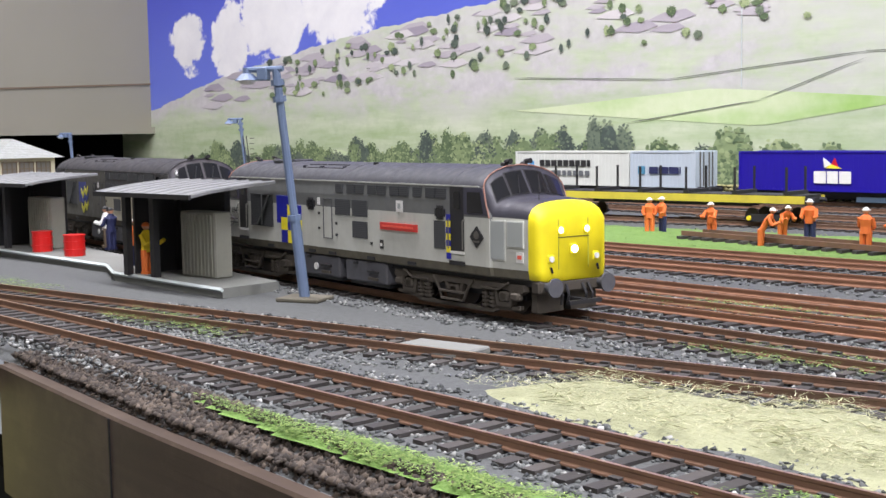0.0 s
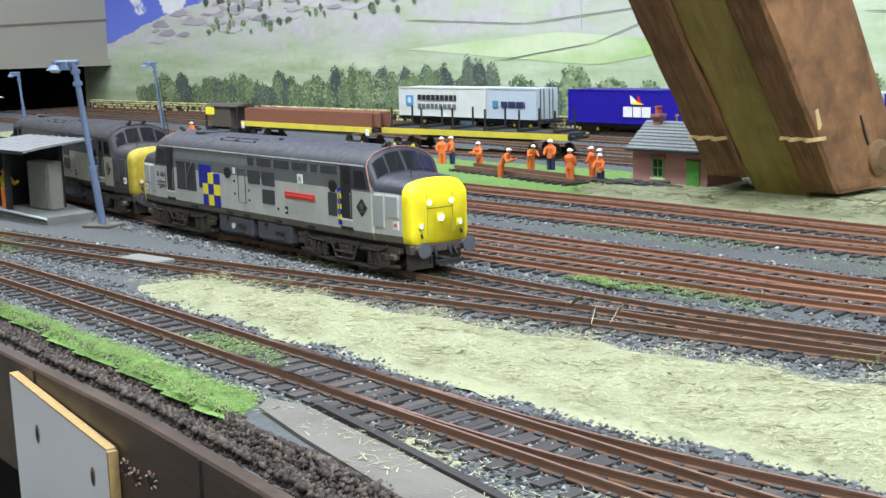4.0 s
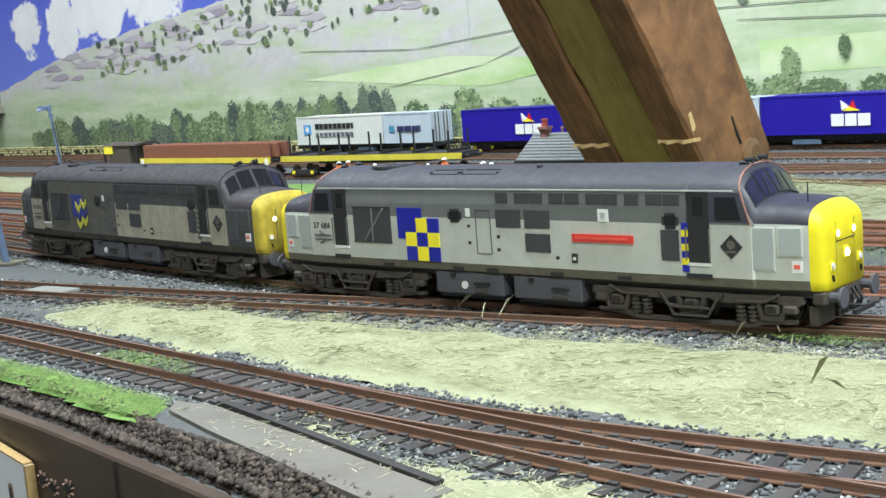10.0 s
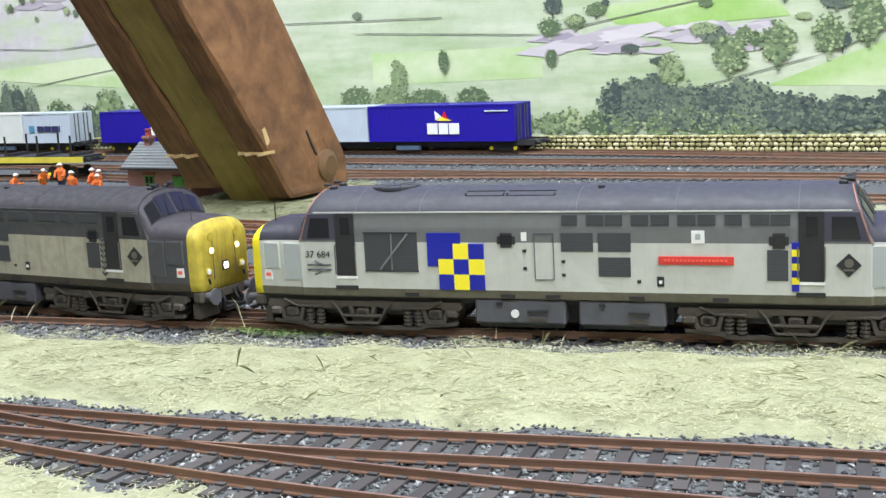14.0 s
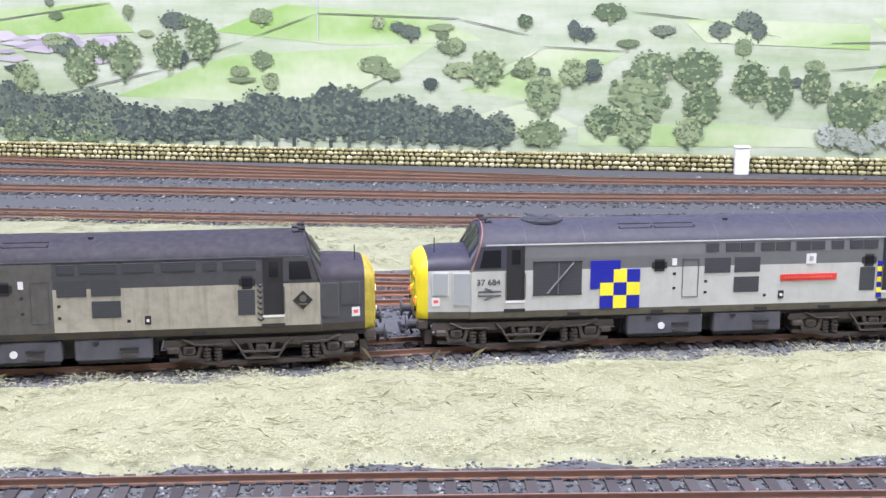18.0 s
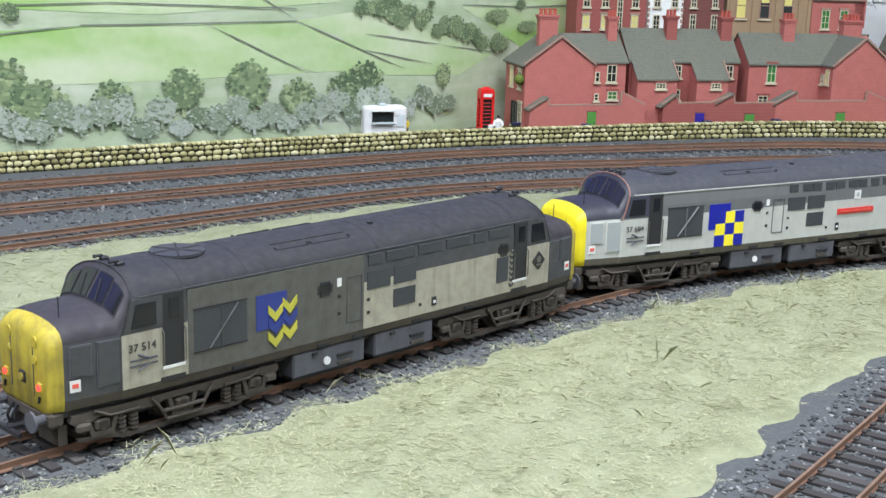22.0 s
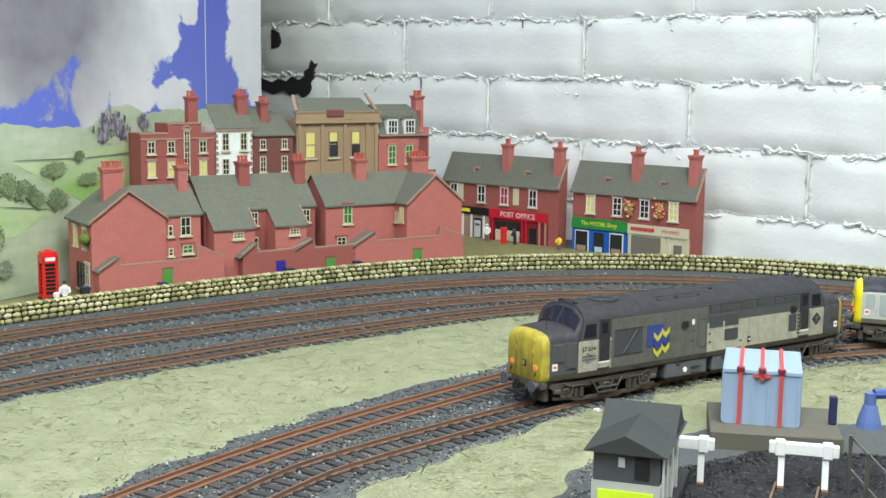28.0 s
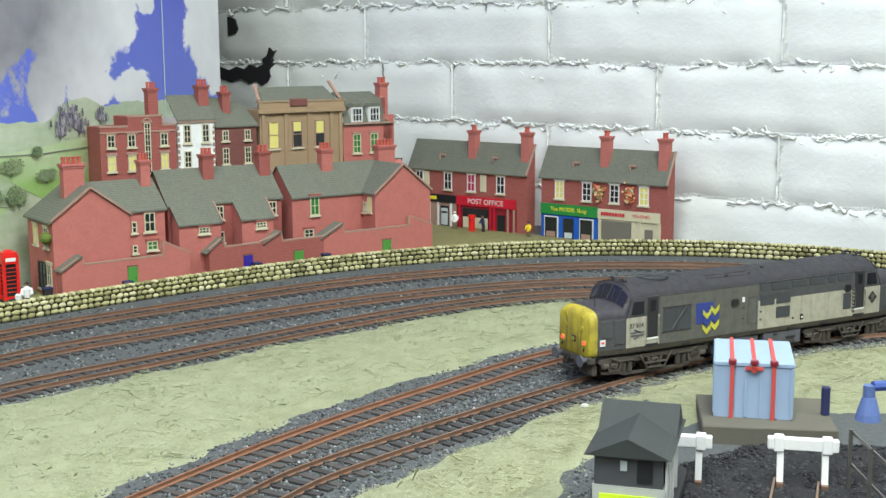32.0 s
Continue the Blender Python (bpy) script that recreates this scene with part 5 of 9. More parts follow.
rg = np.random.default_rng(5)
trees, woods, shrubs, fields, walls_, scars = [], [], [], [], [], []
for x in np.arange(-1.95, -1.0, 0.017):  # the wood behind the container train
    for k in range(2):
        leafy(rg, trees if rg.random() < 0.6 else woods, x + rg.uniform(-0.01, 0.01), rg.uniform(-0.004, 0.012), rg.uniform(0.025, 0.04), rg.uniform(0.035, 0.06) * (1.15 if -1.45 < x < -1.15 else 0.85), 26, k)
leafy(rg, woods, -1.19, 0.02, 0.022, 0.058, 34, 2)
for x, z, w, h in ((-1.03, 0.005, 0.05, 0.06), (-0.98, 0.0, 0.05, 0.055), (-0.93, 0.0, 0.04, 0.05), (-0.65, 0.04, 0.02, 0.045), (-0.6, 0.066, 0.012, 0.026), (-0.7, 0.035, 0.04, 0.025), (-0.66, 0.03, 0.04, 0.03), (-0.62, 0.03, 0.05, 0.026), (-0.57, 0.03, 0.04, 0.026)):
    leafy(rg, trees, x, z, w, h, 30, 1)
for x in np.arange(-0.72, -0.3, 0.025):
    leafy(rg, trees, x + rg.uniform(-0.008, 0.008), rg.uniform(0.004, 0.012), rg.uniform(0.025, 0.035), rg.uniform(0.02, 0.03), 24, 0)
for x in np.arange(-0.43, 0.045, 0.016):  # dark wood along the foot of the fields
    h = 0.03 + 0.02 * abs(math.sin(x * 13)) + rg.uniform(-0.006, 0.008)
    leafy(rg, woods, x, 0.009, rg.uniform(0.026, 0.036), h, 34, 0)
for x, z, w, h in ((-0.33, 0.058, 0.03, 0.035), (-0.29, 0.062, 0.03, 0.04), (-0.25, 0.07, 0.026, 0.036), (-0.22, 0.078, 0.03, 0.04), (-0.38, 0.05, 0.024, 0.03), (0.022, 0.06, 0.032, 0.032), (0.07, 0.036, 0.03, 0.04), (0.07, 0.01, 0.04, 0.026), (0.095, 0.062, 0.024, 0.024),
                   (0.12, 0.02, 0.03, 0.03), (0.15, 0.03, 0.05, 0.05), (0.145, 0.01, 0.03, 0.04), (0.16, 0.064, 0.036, 0.03), (0.195, 0.06, 0.04, 0.036), (0.2, 0.03, 0.03, 0.04), (0.19, 0.012, 0.024, 0.03), (0.24, 0.05, 0.03, 0.036), (0.26, 0.04, 0.026, 0.034), (0.29, 0.05, 0.026, 0.03),
                   (0.32, 0.02, 0.04, 0.05), (0.345, 0.03, 0.04, 0.04), (0.37, 0.02, 0.04, 0.034), (0.42, 0.02, 0.03, 0.032), (0.47, 0.026, 0.03, 0.034), (0.52, 0.024, 0.034, 0.04), (0.56, 0.02, 0.03, 0.03), (0.6, 0.022, 0.03, 0.03), (0.62, 0.03, 0.036, 0.03), (0.7, 0.034, 0.016, 0.022),
                   (0.355, 0.09, 0.014, 0.014), (0.64, 0.102, 0.007, 0.006), (0.685, 0.1, 0.008, 0.006), (0.79, 0.096, 0.014, 0.01), (0.8, 0.076, 0.03, 0.012), (0.76, 0.085, 0.03, 0.014)):
    leafy(rg, trees, x, z, w, h, 34, 1)
for k in range(26):  # the shelter belt down the far field
    q = k / 25
    leafy(rg, trees, 0.62 + 0.15 * q + rg.uniform(-0.008, 0.008), 0.098 - 0.036 * q + rg.uniform(-0.006, 0.006), rg.uniform(0.012, 0.02), rg.uniform(0.012, 0.018), 14, 1)
for k in range(150):  # scrub on the scar
    x = rg.uniform(-1.75, -0.95)
    leafy(rg, trees if rg.random() < 0.6 else woods, x, sky_z(x) * rg.uniform(0.62, 0.95), rg.uniform(0.006, 0.015), rg.uniform(0.006, 0.013), 9, 0)
for k in range(60):
    x = rg.uniform(-0.5, 0.3)
    leafy(rg, trees if k % 3 else woods, x, rg.uniform(0.055, 0.115), rg.uniform(0.01, 0.03), rg.uniform(0.006, 0.02), 12, 0)
for k in range(24):
    x = rg.uniform(-0.9, -0.3)
    leafy(rg, woods, x, rg.uniform(0.12, 0.2), rg.uniform(0.008, 0.016), rg.uniform(0.005, 0.01), 8, 0)
for x in np.arange(0.3, 0.72, 0.014):
    leafy(rg, shrubs, x, rg.uniform(0.008, 0.02), rg.uniform(0.016, 0.026), rg.uniform(0.014, 0.026), 20, 2)
for pts in (((-0.2, 0.086), (-0.02, 0.097), (-0.1, 0.045), (-0.3, 0.05)), ((0.0, 0.058), (0.07, 0.096), (0.14, 0.092), (0.1, 0.07), (0.06, 0.05)), ((-0.02, 0.03), (0.06, 0.05), (0.1, 0.03), (0.0, 0.015)), ((-0.21, 0.106), (-0.15, 0.129), (-0.02, 0.12), (0.02, 0.1), (-0.1, 0.095)),
            ((-0.68, 0.06), (-0.68, 0.09), (-0.5, 0.09), (-0.5, 0.062)), ((0.1, 0.03), (0.2, 0.035), (0.3, 0.03), (0.3, 0.016), (0.1, 0.014)), ((0.33, 0.084), (0.41, 0.089), (0.49, 0.089), (0.57, 0.053), (0.4, 0.05), (0.32, 0.05)), ((0.49, 0.089), (0.56, 0.091), (0.66, 0.053), (0.57, 0.053)),
            ((0.56, 0.091), (0.64, 0.101), (0.74, 0.074), (0.68, 0.052)), ((0.33, 0.12), (0.5, 0.126), (0.6, 0.105), (0.45, 0.096), (0.34, 0.1)), ((0.6, 0.092), (0.76, 0.062), (0.72, 0.045), (0.6, 0.05)), ((0.72, 0.1), (0.86, 0.108), (1.1, 0.11), (1.1, 0.06), (0.8, 0.062)), ((-0.45, 0.12), (-0.3, 0.13), (-0.28, 0.105), (-0.42, 0.1)),
            ((-1.3, 0.085), (-1.05, 0.1), (-0.85, 0.085), (-1.0, 0.065)), ((0.18, 0.12), (0.33, 0.115), (0.33, 0.095), (0.2, 0.1)), ((-1.95, 0.03), (-1.6, 0.045), (-1.5, 0.02), (-1.95, 0.012))):
    fields.append((pts, 0.0006 + 0.00002 * len(fields)))
for line in (((-0.12, 0.04), (-0.05, 0.075), (-0.02, 0.096), (-0.01, 0.11)), ((0.0, 0.058), (0.03, 0.065), (0.07, 0.096), (0.14, 0.092)), ((-0.4, 0.04), (-0.25, 0.075), (-0.18, 0.1), (-0.12, 0.122), (0.0, 0.118), (0.06, 0.104)), ((0.5, 0.126), (0.56, 0.091), (0.66, 0.052)), ((0.49, 0.089), (0.57, 0.052)),
             ((0.3, 0.078), (0.4, 0.089), (0.56, 0.091)), ((0.14, 0.125), (0.2, 0.118), (0.26, 0.104)), ((0.62, 0.081), (0.7, 0.07), (0.765, 0.061)), ((0.613, 0.07), (0.688, 0.055)), ((-0.7, 0.11), (-0.5, 0.1), (-0.3, 0.13)), ((-1.3, 0.12), (-1.1, 0.11), (-0.9, 0.125), (-0.6, 0.12)), ((0.72, 0.102), (0.8, 0.099), (0.9, 0.1), (1.05, 0.098)), ((-1.15, 0.07), (-1.0, 0.088), (-0.9, 0.12)),
             ((0.3, 0.1), (0.42, 0.104), (0.56, 0.1)), ((0.11, 0.078), (0.14, 0.092))):
    for (x0, z0), (x1, z1) in zip(line, line[1:]):
        L = max(1e-6, math.hypot(x1 - x0, z1 - z0))
        nx, nz = -(z1 - z0) / L * 0.0005, (x1 - x0) / L * 0.0005
        walls_.append((((x0 - nx, z0 - nz), (x1 - nx, z1 - nz), (x1 + nx, z1 + nz), (x0 + nx, z0 + nz)), 0.0014 + 0.000003 * len(walls_)))
for k in range(150):
    x = rg.uniform(-1.9, -0.9) if k < 110 else rg.uniform(-0.5, -0.3)
    z = sky_z(x) * rg.uniform(0.68, 0.97) if k < 110 else rg.uniform(0.08, 0.1)
    w = rg.uniform(0.01, 0.03)
    scars.append(([(x - w, z), (x - w * 0.3, z + w * 0.22), (x + w * 0.6, z + w * 0.28), (x + w, z + w * 0.05), (x + w * 0.2, z - w * 0.12)], 0.001 + 0.000002 * k))
crags = []
for cx, cz, w, h, n in ((0.834, 0.127, 0.022, 0.014, 90), (0.846, 0.119, 0.022, 0.008, 60), (0.88, 0.123, 0.010, 0.009, 40), (0.82, 0.116, 0.014, 0.008, 40)):
    for k in range(n):
        x, z, q = cx + w * rg.normal(0, 0.38), cz + h * rg.normal(0, 0.38), rg.uniform(0.001, 0.0035)
        crags.append(([(x - q * 0.5, z - q * rg.uniform(0.5, 1.2)), (x + q * 0.5, z - q * rg.uniform(0.4, 1.0)), (x + q * rg.uniform(0.2, 0.6), z + q * rg.uniform(0.5, 1.2)), (x - q * rg.uniform(0.1, 0.5), z + q * rg.uniform(0.6, 1.3))], 0.0012 + 0.000003 * len(crags)))
print_soup("crag_print", crags, chips("printed_crag", [(0, srgb(84, 80, 96)), (0.5, srgb(120, 116, 130)), (1, srgb(176, 174, 176))], 0.5, 0.1), "printed dark limestone crag")


def slices(polys, step=0.02):
    """Cut wide prints into upright strips, so that they follow the curve of the backdrop."""
    out = []
    for pts, off in polys:
        lo, hi = min(p[0] for p in pts), max(p[0] for p in pts)
        n = max(1, int((hi - lo) / step))

        def span(x):
            zs = []
            for (x0, z0), (x1, z1) in zip(pts, list(pts[1:]) + [pts[0]]):
                if min(x0, x1) <= x <= max(x0, x1) and x0 != x1:
                    zs.append(z0 + (z1 - z0) * (x - x0) / (x1 - x0))
            return min(zs), max(zs)
        for k in range(n):
            a, b = lo + (hi - lo) * (k + 0.001) / n, lo + (hi - lo) * (k + 0.999) / n
            (l0, h0), (l1, h1) = span(a), span(b)
            out.append((((a, l0), (b, l1), (b, h1), (a, h0)), off))
    return out


g = Mat("printed_field", 0.45)
g.set("Base Color", g.mix(g.ramp(g.noise(1, 3, 0.5, g.map((7, 7, 22))), (0.35, 0.0), (0.62, 1.0)), g.mix(g.noise(140, 3), srgb(134, 176, 92), srgb(160, 194, 116)), g.mix(g.noise(140, 3), srgb(186, 202, 158), srgb(204, 212, 184))))
M_PFIELD = g.m
fields, walls_ = slices(fields), slices(walls_)
print_soup("field_print", fields, M_PFIELD, "printed green and pale fields")
print_soup("limestone_print", scars, M_PSCAR, "printed pale limestone scars")
print_soup("field_wall_print", walls_, M_PWALL, "printed dry stone field walls")
print_soup("tree_print", trees, M_PTREE, "printed leafy trees")
print_soup("wood_print", woods, M_PTREE2, "printed dark woodland")
print_soup("shrub_print", shrubs, M_PSHRUB, "printed silvery shrubs")
for x in (0.985, -0.12, -1.02):
    a = back_at(x, 0.0012)
    bm = bmesh.new()
    box(bm, a[0] - 0.0004, a[0] + 0.0004, a[1] - 0.0002, a[1] + 0.0002, 0.1, 0.68)
    part("paper_seam", bm, M_LIGHT, BACKDROP)

# ---- the white-painted brick wall at the end of the room ----
wm = Mat("white_masonry_paint", 0.75)
wm.set("Base Color", wm.mix(wm.ramp(wm.noise(14, 5, 0.6), (0.35, 0.0), (0.7, 1.0)), (0.76, 0.78, 0.74, 1), wm.mix(wm.noise(120, 3), (0.79, 0.81, 0.77, 1), (0.85, 0.87, 0.83, 1))))
wm.bump(wm.math("ADD", wm.noise(260, 5, 0.6), wm.math("MULTIPLY", wm.noise(45, 4), 1.5)), 0.3, 0.0012)
M_BRICKWHITE = wm.m
wm = Mat("rough_painted_mortar", 0.85)
wm.set("Base Color", wm.mix(wm.ramp(wm.noise(180, 4, 0.7), (0.3, 0.0), (0.5, 1.0)), (0.56, 0.57, 0.54, 1), (0.80, 0.82, 0.78, 1)))
wm.bump(wm.noise(220, 6, 0.7), 1.0, 0.004)
M_MORTAR = wm.m
WALL_E = tagged(part("wall_east", boxes((END_X + 0.002, END_X + 0.11, -1.7, 1.4, -0.9, 1.3)), M_MORTAR), "white painted rough brick wall", "wall", kind="structure")
rgb_ = np.random.default_rng(8)


def wall_brick(y0, y1, z0, z1):
    ny, nz = 18, 7
    V_, F_ = [], []
    for i in range(ny + 1):
        for j in range(nz + 1):
            a, b = i / ny, j / nz
            e = min(min(a, 1 - a) * (y1 - y0), min(b, 1 - b) * (z1 - z0))
            y, z = y0 + a * (y1 - y0), z0 + b * (z1 - z0)
            y += 0.0022 * noise.noise((y * 60, z * 60, 3)) if 0 < i < ny else 0.0035 * noise.noise((y * 40, z * 90, 5))
            z += 0.0022 * noise.noise((y * 60, z * 60, 9)) if 0 < j < nz else 0.0035 * noise.noise((y * 90, z * 40, 7))
            d = -0.0022 * min(1.0, e / 0.004) + 0.0022 * noise.noise((y * 30, z * 30, 1)) + 0.0012 * noise.noise((y * 130, z * 130, 2))
            V_.append((END_X + 0.0015 + d if e > 0 else END_X + 0.0022, y, z))
    for i in range(ny):
        for j in range(nz):
            k = i * (nz + 1) + j
            F_.append((k, k + 1, k + nz + 2, k + nz + 1))
    me = bpy.data.meshes.new("brick")
    me.from_pydata(V_, [], F_)
    me.materials.append(M_BRICKWHITE)
    for p in me.polygons:
        p.use_smooth = True
    ob = new("brick", me)
    ob.parent = WALL_E


for c in range(-1, 7):
    zc = -0.0115 + 0.0588 * c
    off = 0.465 if c % 2 == 0 else 0.348
    for k in range(-4, 4):
        y0 = off + 0.2345 * k
        if y0 > 1.25 or y0 < -0.55:
            continue
        wall_brick(y0 + 0.0014, y0 + 0.2345 - 0.0014, zc + 0.001, zc + 0.0588 - 0.001)
# black plates on the face paint the shade inside the broken hole
bm = bmesh.new()
for pts in ([(1.05, 0.146), (1.028, 0.141), (1.01, 0.146), (0.996, 0.1395), (0.985, 0.143), (0.976, 0.1375), (0.966, 0.142), (0.9615, 0.148), (0.963, 0.156), (0.957, 0.163), (0.959, 0.169), (0.951, 0.178), (0.956, 0.1765), (0.962, 0.1815), (0.966, 0.172), (0.974, 0.168), (0.972, 0.162), (0.984, 0.158), (0.995, 0.162), (1.005, 0.156), (1.018, 0.159), (1.03, 0.155), (1.05, 0.16)], [(1.03, 0.195), (1.018, 0.197), (1.014, 0.203), (1.018, 0.214), (1.03, 0.217)]):
    prism(bm, pts, "x", END_X - 0.0025, END_X + 0.002)
part("broken_hole", bm, M_BLACK, WALL_E, "broken hole in the brickwork, its dark inside painted as a black plate")
# ragged smears of painted mortar along the joints; dark tubes paint shaded gaps below them and cracks where it has
# fallen out
def smear(bm, pts, w, d):
    """A thin uneven ridge through points on the wall's face."""
    prev = None
    for y, z in pts:
        k = rgb_.uniform(0.35, 1.2)
        ring = [bm.verts.new((END_X - a * d * k, y + b * 0.4 * w * rgb_.uniform(-1, 1), z + b * w * k)) for a, b in ((-0.5, -1), (0.8, -0.45), (1.0, 0.2), (-0.5, 1))]
        if prev:
            for i in range(3):
                bm.faces.new((prev[i], ring[i], ring[i + 1], prev[i + 1]))
        prev = ring


bm, ck = bmesh.new(), bmesh.new()
for z in (0.1645, 0.1057, 0.0469, 0.2233, 0.282):
    y = 1.05
    while y > 0.0:
        run = rgb_.uniform(0.006, 0.022)
        n = max(4, int(run / 0.0016))
        zz = z + rgb_.normal(0, 0.0016)
        line = [(y - run * k / n, zz + 0.0042 * noise.noise(((y - run * k / n) * 70, z * 90, 2)) + 0.0022 * noise.noise(((y - run * k / n) * 300, z * 90, 4))) for k in range(n + 1)]
        if rgb_.random() < 0.75:
            smear(bm, line, rgb_.uniform(0.0008, 0.0022), rgb_.uniform(0.0006, 0.0014))
            smear(bm, [(p, q + rgb_.normal(0, 0.0018)) for p, q in line[::2]], rgb_.uniform(0.0005, 0.0012), rgb_.uniform(0.0006, 0.0012))
        if rgb_.random() < 0.3:
            cut = line[: int(len(line) * rgb_.uniform(0.3, 0.8))]
            for (a0, b0), (a1, b1) in zip(cut, cut[1:]):
                tube(ck, (END_X - 0.0021, a0, b0 - 0.0024), (END_X - 0.0021, a1, b1 - 0.0024), 0.00035, 4)
        y -= run * rgb_.uniform(0.75, 1.15)
    for k in range(9):
        yj = (0.465 if round((z + 0.0115) / 0.0588) % 2 == 0 else 0.348) + 0.2345 * (k - 3)
        if 0 < yj < 1.05:
            smear(bm, [(yj + 0.0014 * noise.noise((q * 3, yj * 9, 1)), z + 0.004 + 0.0525 * q / 14) for q in range(15)], 0.0016, 0.0022)
for k in range(160):
    y, z = rgb_.uniform(0.1, 1.0), rgb_.choice((0.1645, 0.1057, 0.2233)) - abs(rgb_.normal(0, 0.007))
    smear(bm, [(y + 0.0035 * q * 0.3, z + 0.001 * math.sin(q + y * 90)) for q in range(int(rgb_.integers(3, 7)))], rgb_.uniform(0.0004, 0.0010), 0.0012)
for y, z0, z1 in ((0.79, 0.163, 0.149), (0.655, 0.222, 0.215)):
    for q in range(6):
        tube(ck, (END_X - 0.0026, y + 0.0006 * math.sin(q * 2), z0 + (z1 - z0) * q / 6), (END_X - 0.0026, y + 0.0006 * math.sin(q * 2 + 2), z0 + (z1 - z0) * (q + 1) / 6), 0.0009 - 0.0001 * q, 5)
bmesh.ops.recalc_face_normals(bm, faces=bm.faces[:])
lump = part("mortar_smear", bm, M_BRICKWHITE, WALL_E, "rough ridges of painted mortar")
lump["kind"] = "stuff"
part("joint_dark_line", ck, plain("joint_shadow_gap", (0.09, 0.09, 0.085, 1), 0.9), WALL_E, "thin dark lines painted as shaded gaps and cracks along the joints")["kind"] = "stuff"

# ---- dry stone wall ----
M_STONE = varied("walling_stone", [(0, srgb(126, 122, 80)), (0.35, srgb(164, 158, 106)), (0.7, srgb(192, 186, 136)), (1, srgb(208, 202, 160))], by="object", scale=500)
M_STONE_I = varied("walling_stone_rest", [(0, srgb(126, 122, 80)), (0.35, srgb(164, 158, 106)), (0.7, srgb(192, 186, 136)), (1, srgb(208, 202, 160))], by="island", scale=500)
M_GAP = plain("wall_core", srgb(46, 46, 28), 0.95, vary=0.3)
pts, s_ = spline(STONE, 0.004)
bm = bmesh.new()
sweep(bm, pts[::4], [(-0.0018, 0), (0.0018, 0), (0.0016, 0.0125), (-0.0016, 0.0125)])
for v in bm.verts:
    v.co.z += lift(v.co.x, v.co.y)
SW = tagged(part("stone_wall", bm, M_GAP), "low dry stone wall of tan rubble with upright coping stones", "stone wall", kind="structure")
rg = np.random.default_rng(21)
d_ = np.gradient(pts, axis=0)
d_ /= np.hypot(*d_.T)[:, None]
SIDES = 7


def rubble_stone():
    """A rounded rubble stone: uneven outline, domed face towards the line."""
    ang = [2 * math.pi * k / SIDES + rg.uniform(-0.25, 0.25) for k in range(SIDES)]
    rad = [rg.uniform(0.46, 0.60) for _ in ang]
    v = []
    for y, k in ((-0.5, 0.62), (-0.28, 0.95), (0.5, 0.95)):
        v += [(r * k * 1.08 * math.cos(a), y, r * k * 1.08 * math.sin(a)) for a, r in zip(ang, rad)]
    v.append((rg.uniform(-0.1, 0.1), -0.60, rg.uniform(-0.1, 0.1)))
    return np.array(v)


n_ = SIDES
TRI = [(k, (k + 1) % n_, 3 * n_) for k in range(n_)]
for r in (0, 1):
    for k in range(n_):
        p, q = r * n_ + k, r * n_ + (k + 1) % n_
        TRI += [(p, p + n_, q + n_), (p, q + n_, q)]
TRI = np.array(TRI)
shapes = []
for k in range(14):
    me = bpy.data.meshes.new("stone")
    me.from_pydata([tuple(p) for p in rubble_stone()], [], [tuple(int(i) for i in f) for f in TRI])
    me.materials.append(M_STONE)
    shapes.append(me)
restV, restF, count = [], [], 0
for row, (z0, h) in enumerate(((0.0, 0.0040), (0.0039, 0.0038), (0.0076, 0.0034), (0.0108, 0.0026))):
    s = rg.uniform(0, 0.003)
    while s < s_[-1] - 0.01:
        L = rg.uniform(0.0036, 0.0070) if row < 3 else rg.uniform(0.0022, 0.0042)
        x, y = np.interp(s + L / 2, s_, pts[:, 0]), np.interp(s + L / 2, s_, pts[:, 1])
        if x < -1.2 and row < 2 and rg.random() < 0.3:
            s += L
            continue
        a = math.atan2(np.interp(s, s_, d_[:, 1]), np.interp(s, s_, d_[:, 0]))
        hh = h * rg.uniform(0.85, 1.1)
        sc = (L * 0.96, 0.0054 if row < 3 else 0.0048, hh)
        zc = z0 + h / 2 + lift(x, y)
        if 0.88 < x < 1.13 and count < 300 and y > 0.35:
            ob = new("stone", shapes[int(rg.integers(0, 14))])
            ob.parent = SW
            ob.matrix_local = Matrix.Translation((x, y, zc)) @ Matrix.Rotation(a, 4, "Z") @ Matrix.Diagonal((*sc, 1))
            count += 1
        else:
            v = rubble_stone() * np.array(sc)
            v = np.stack([x + v[:, 0] * math.cos(a) - v[:, 1] * math.sin(a), y + v[:, 0] * math.sin(a) + v[:, 1] * math.cos(a), zc + v[:, 2]], 1)
            restF.append(TRI + (3 * SIDES + 1) * len(restV))
            restV.append(v)
        s += L
soup("rubble", np.concatenate(restV), np.concatenate(restF), M_STONE_I, "tan rubble stones of the low wall", "", "stuff", SW)
# moss and tufts at the wall's foot
foot = [(p[0], p[1] - 0.006) for p in STONE] + [(p[0], p[1] - 0.002) for p in reversed(STONE)]

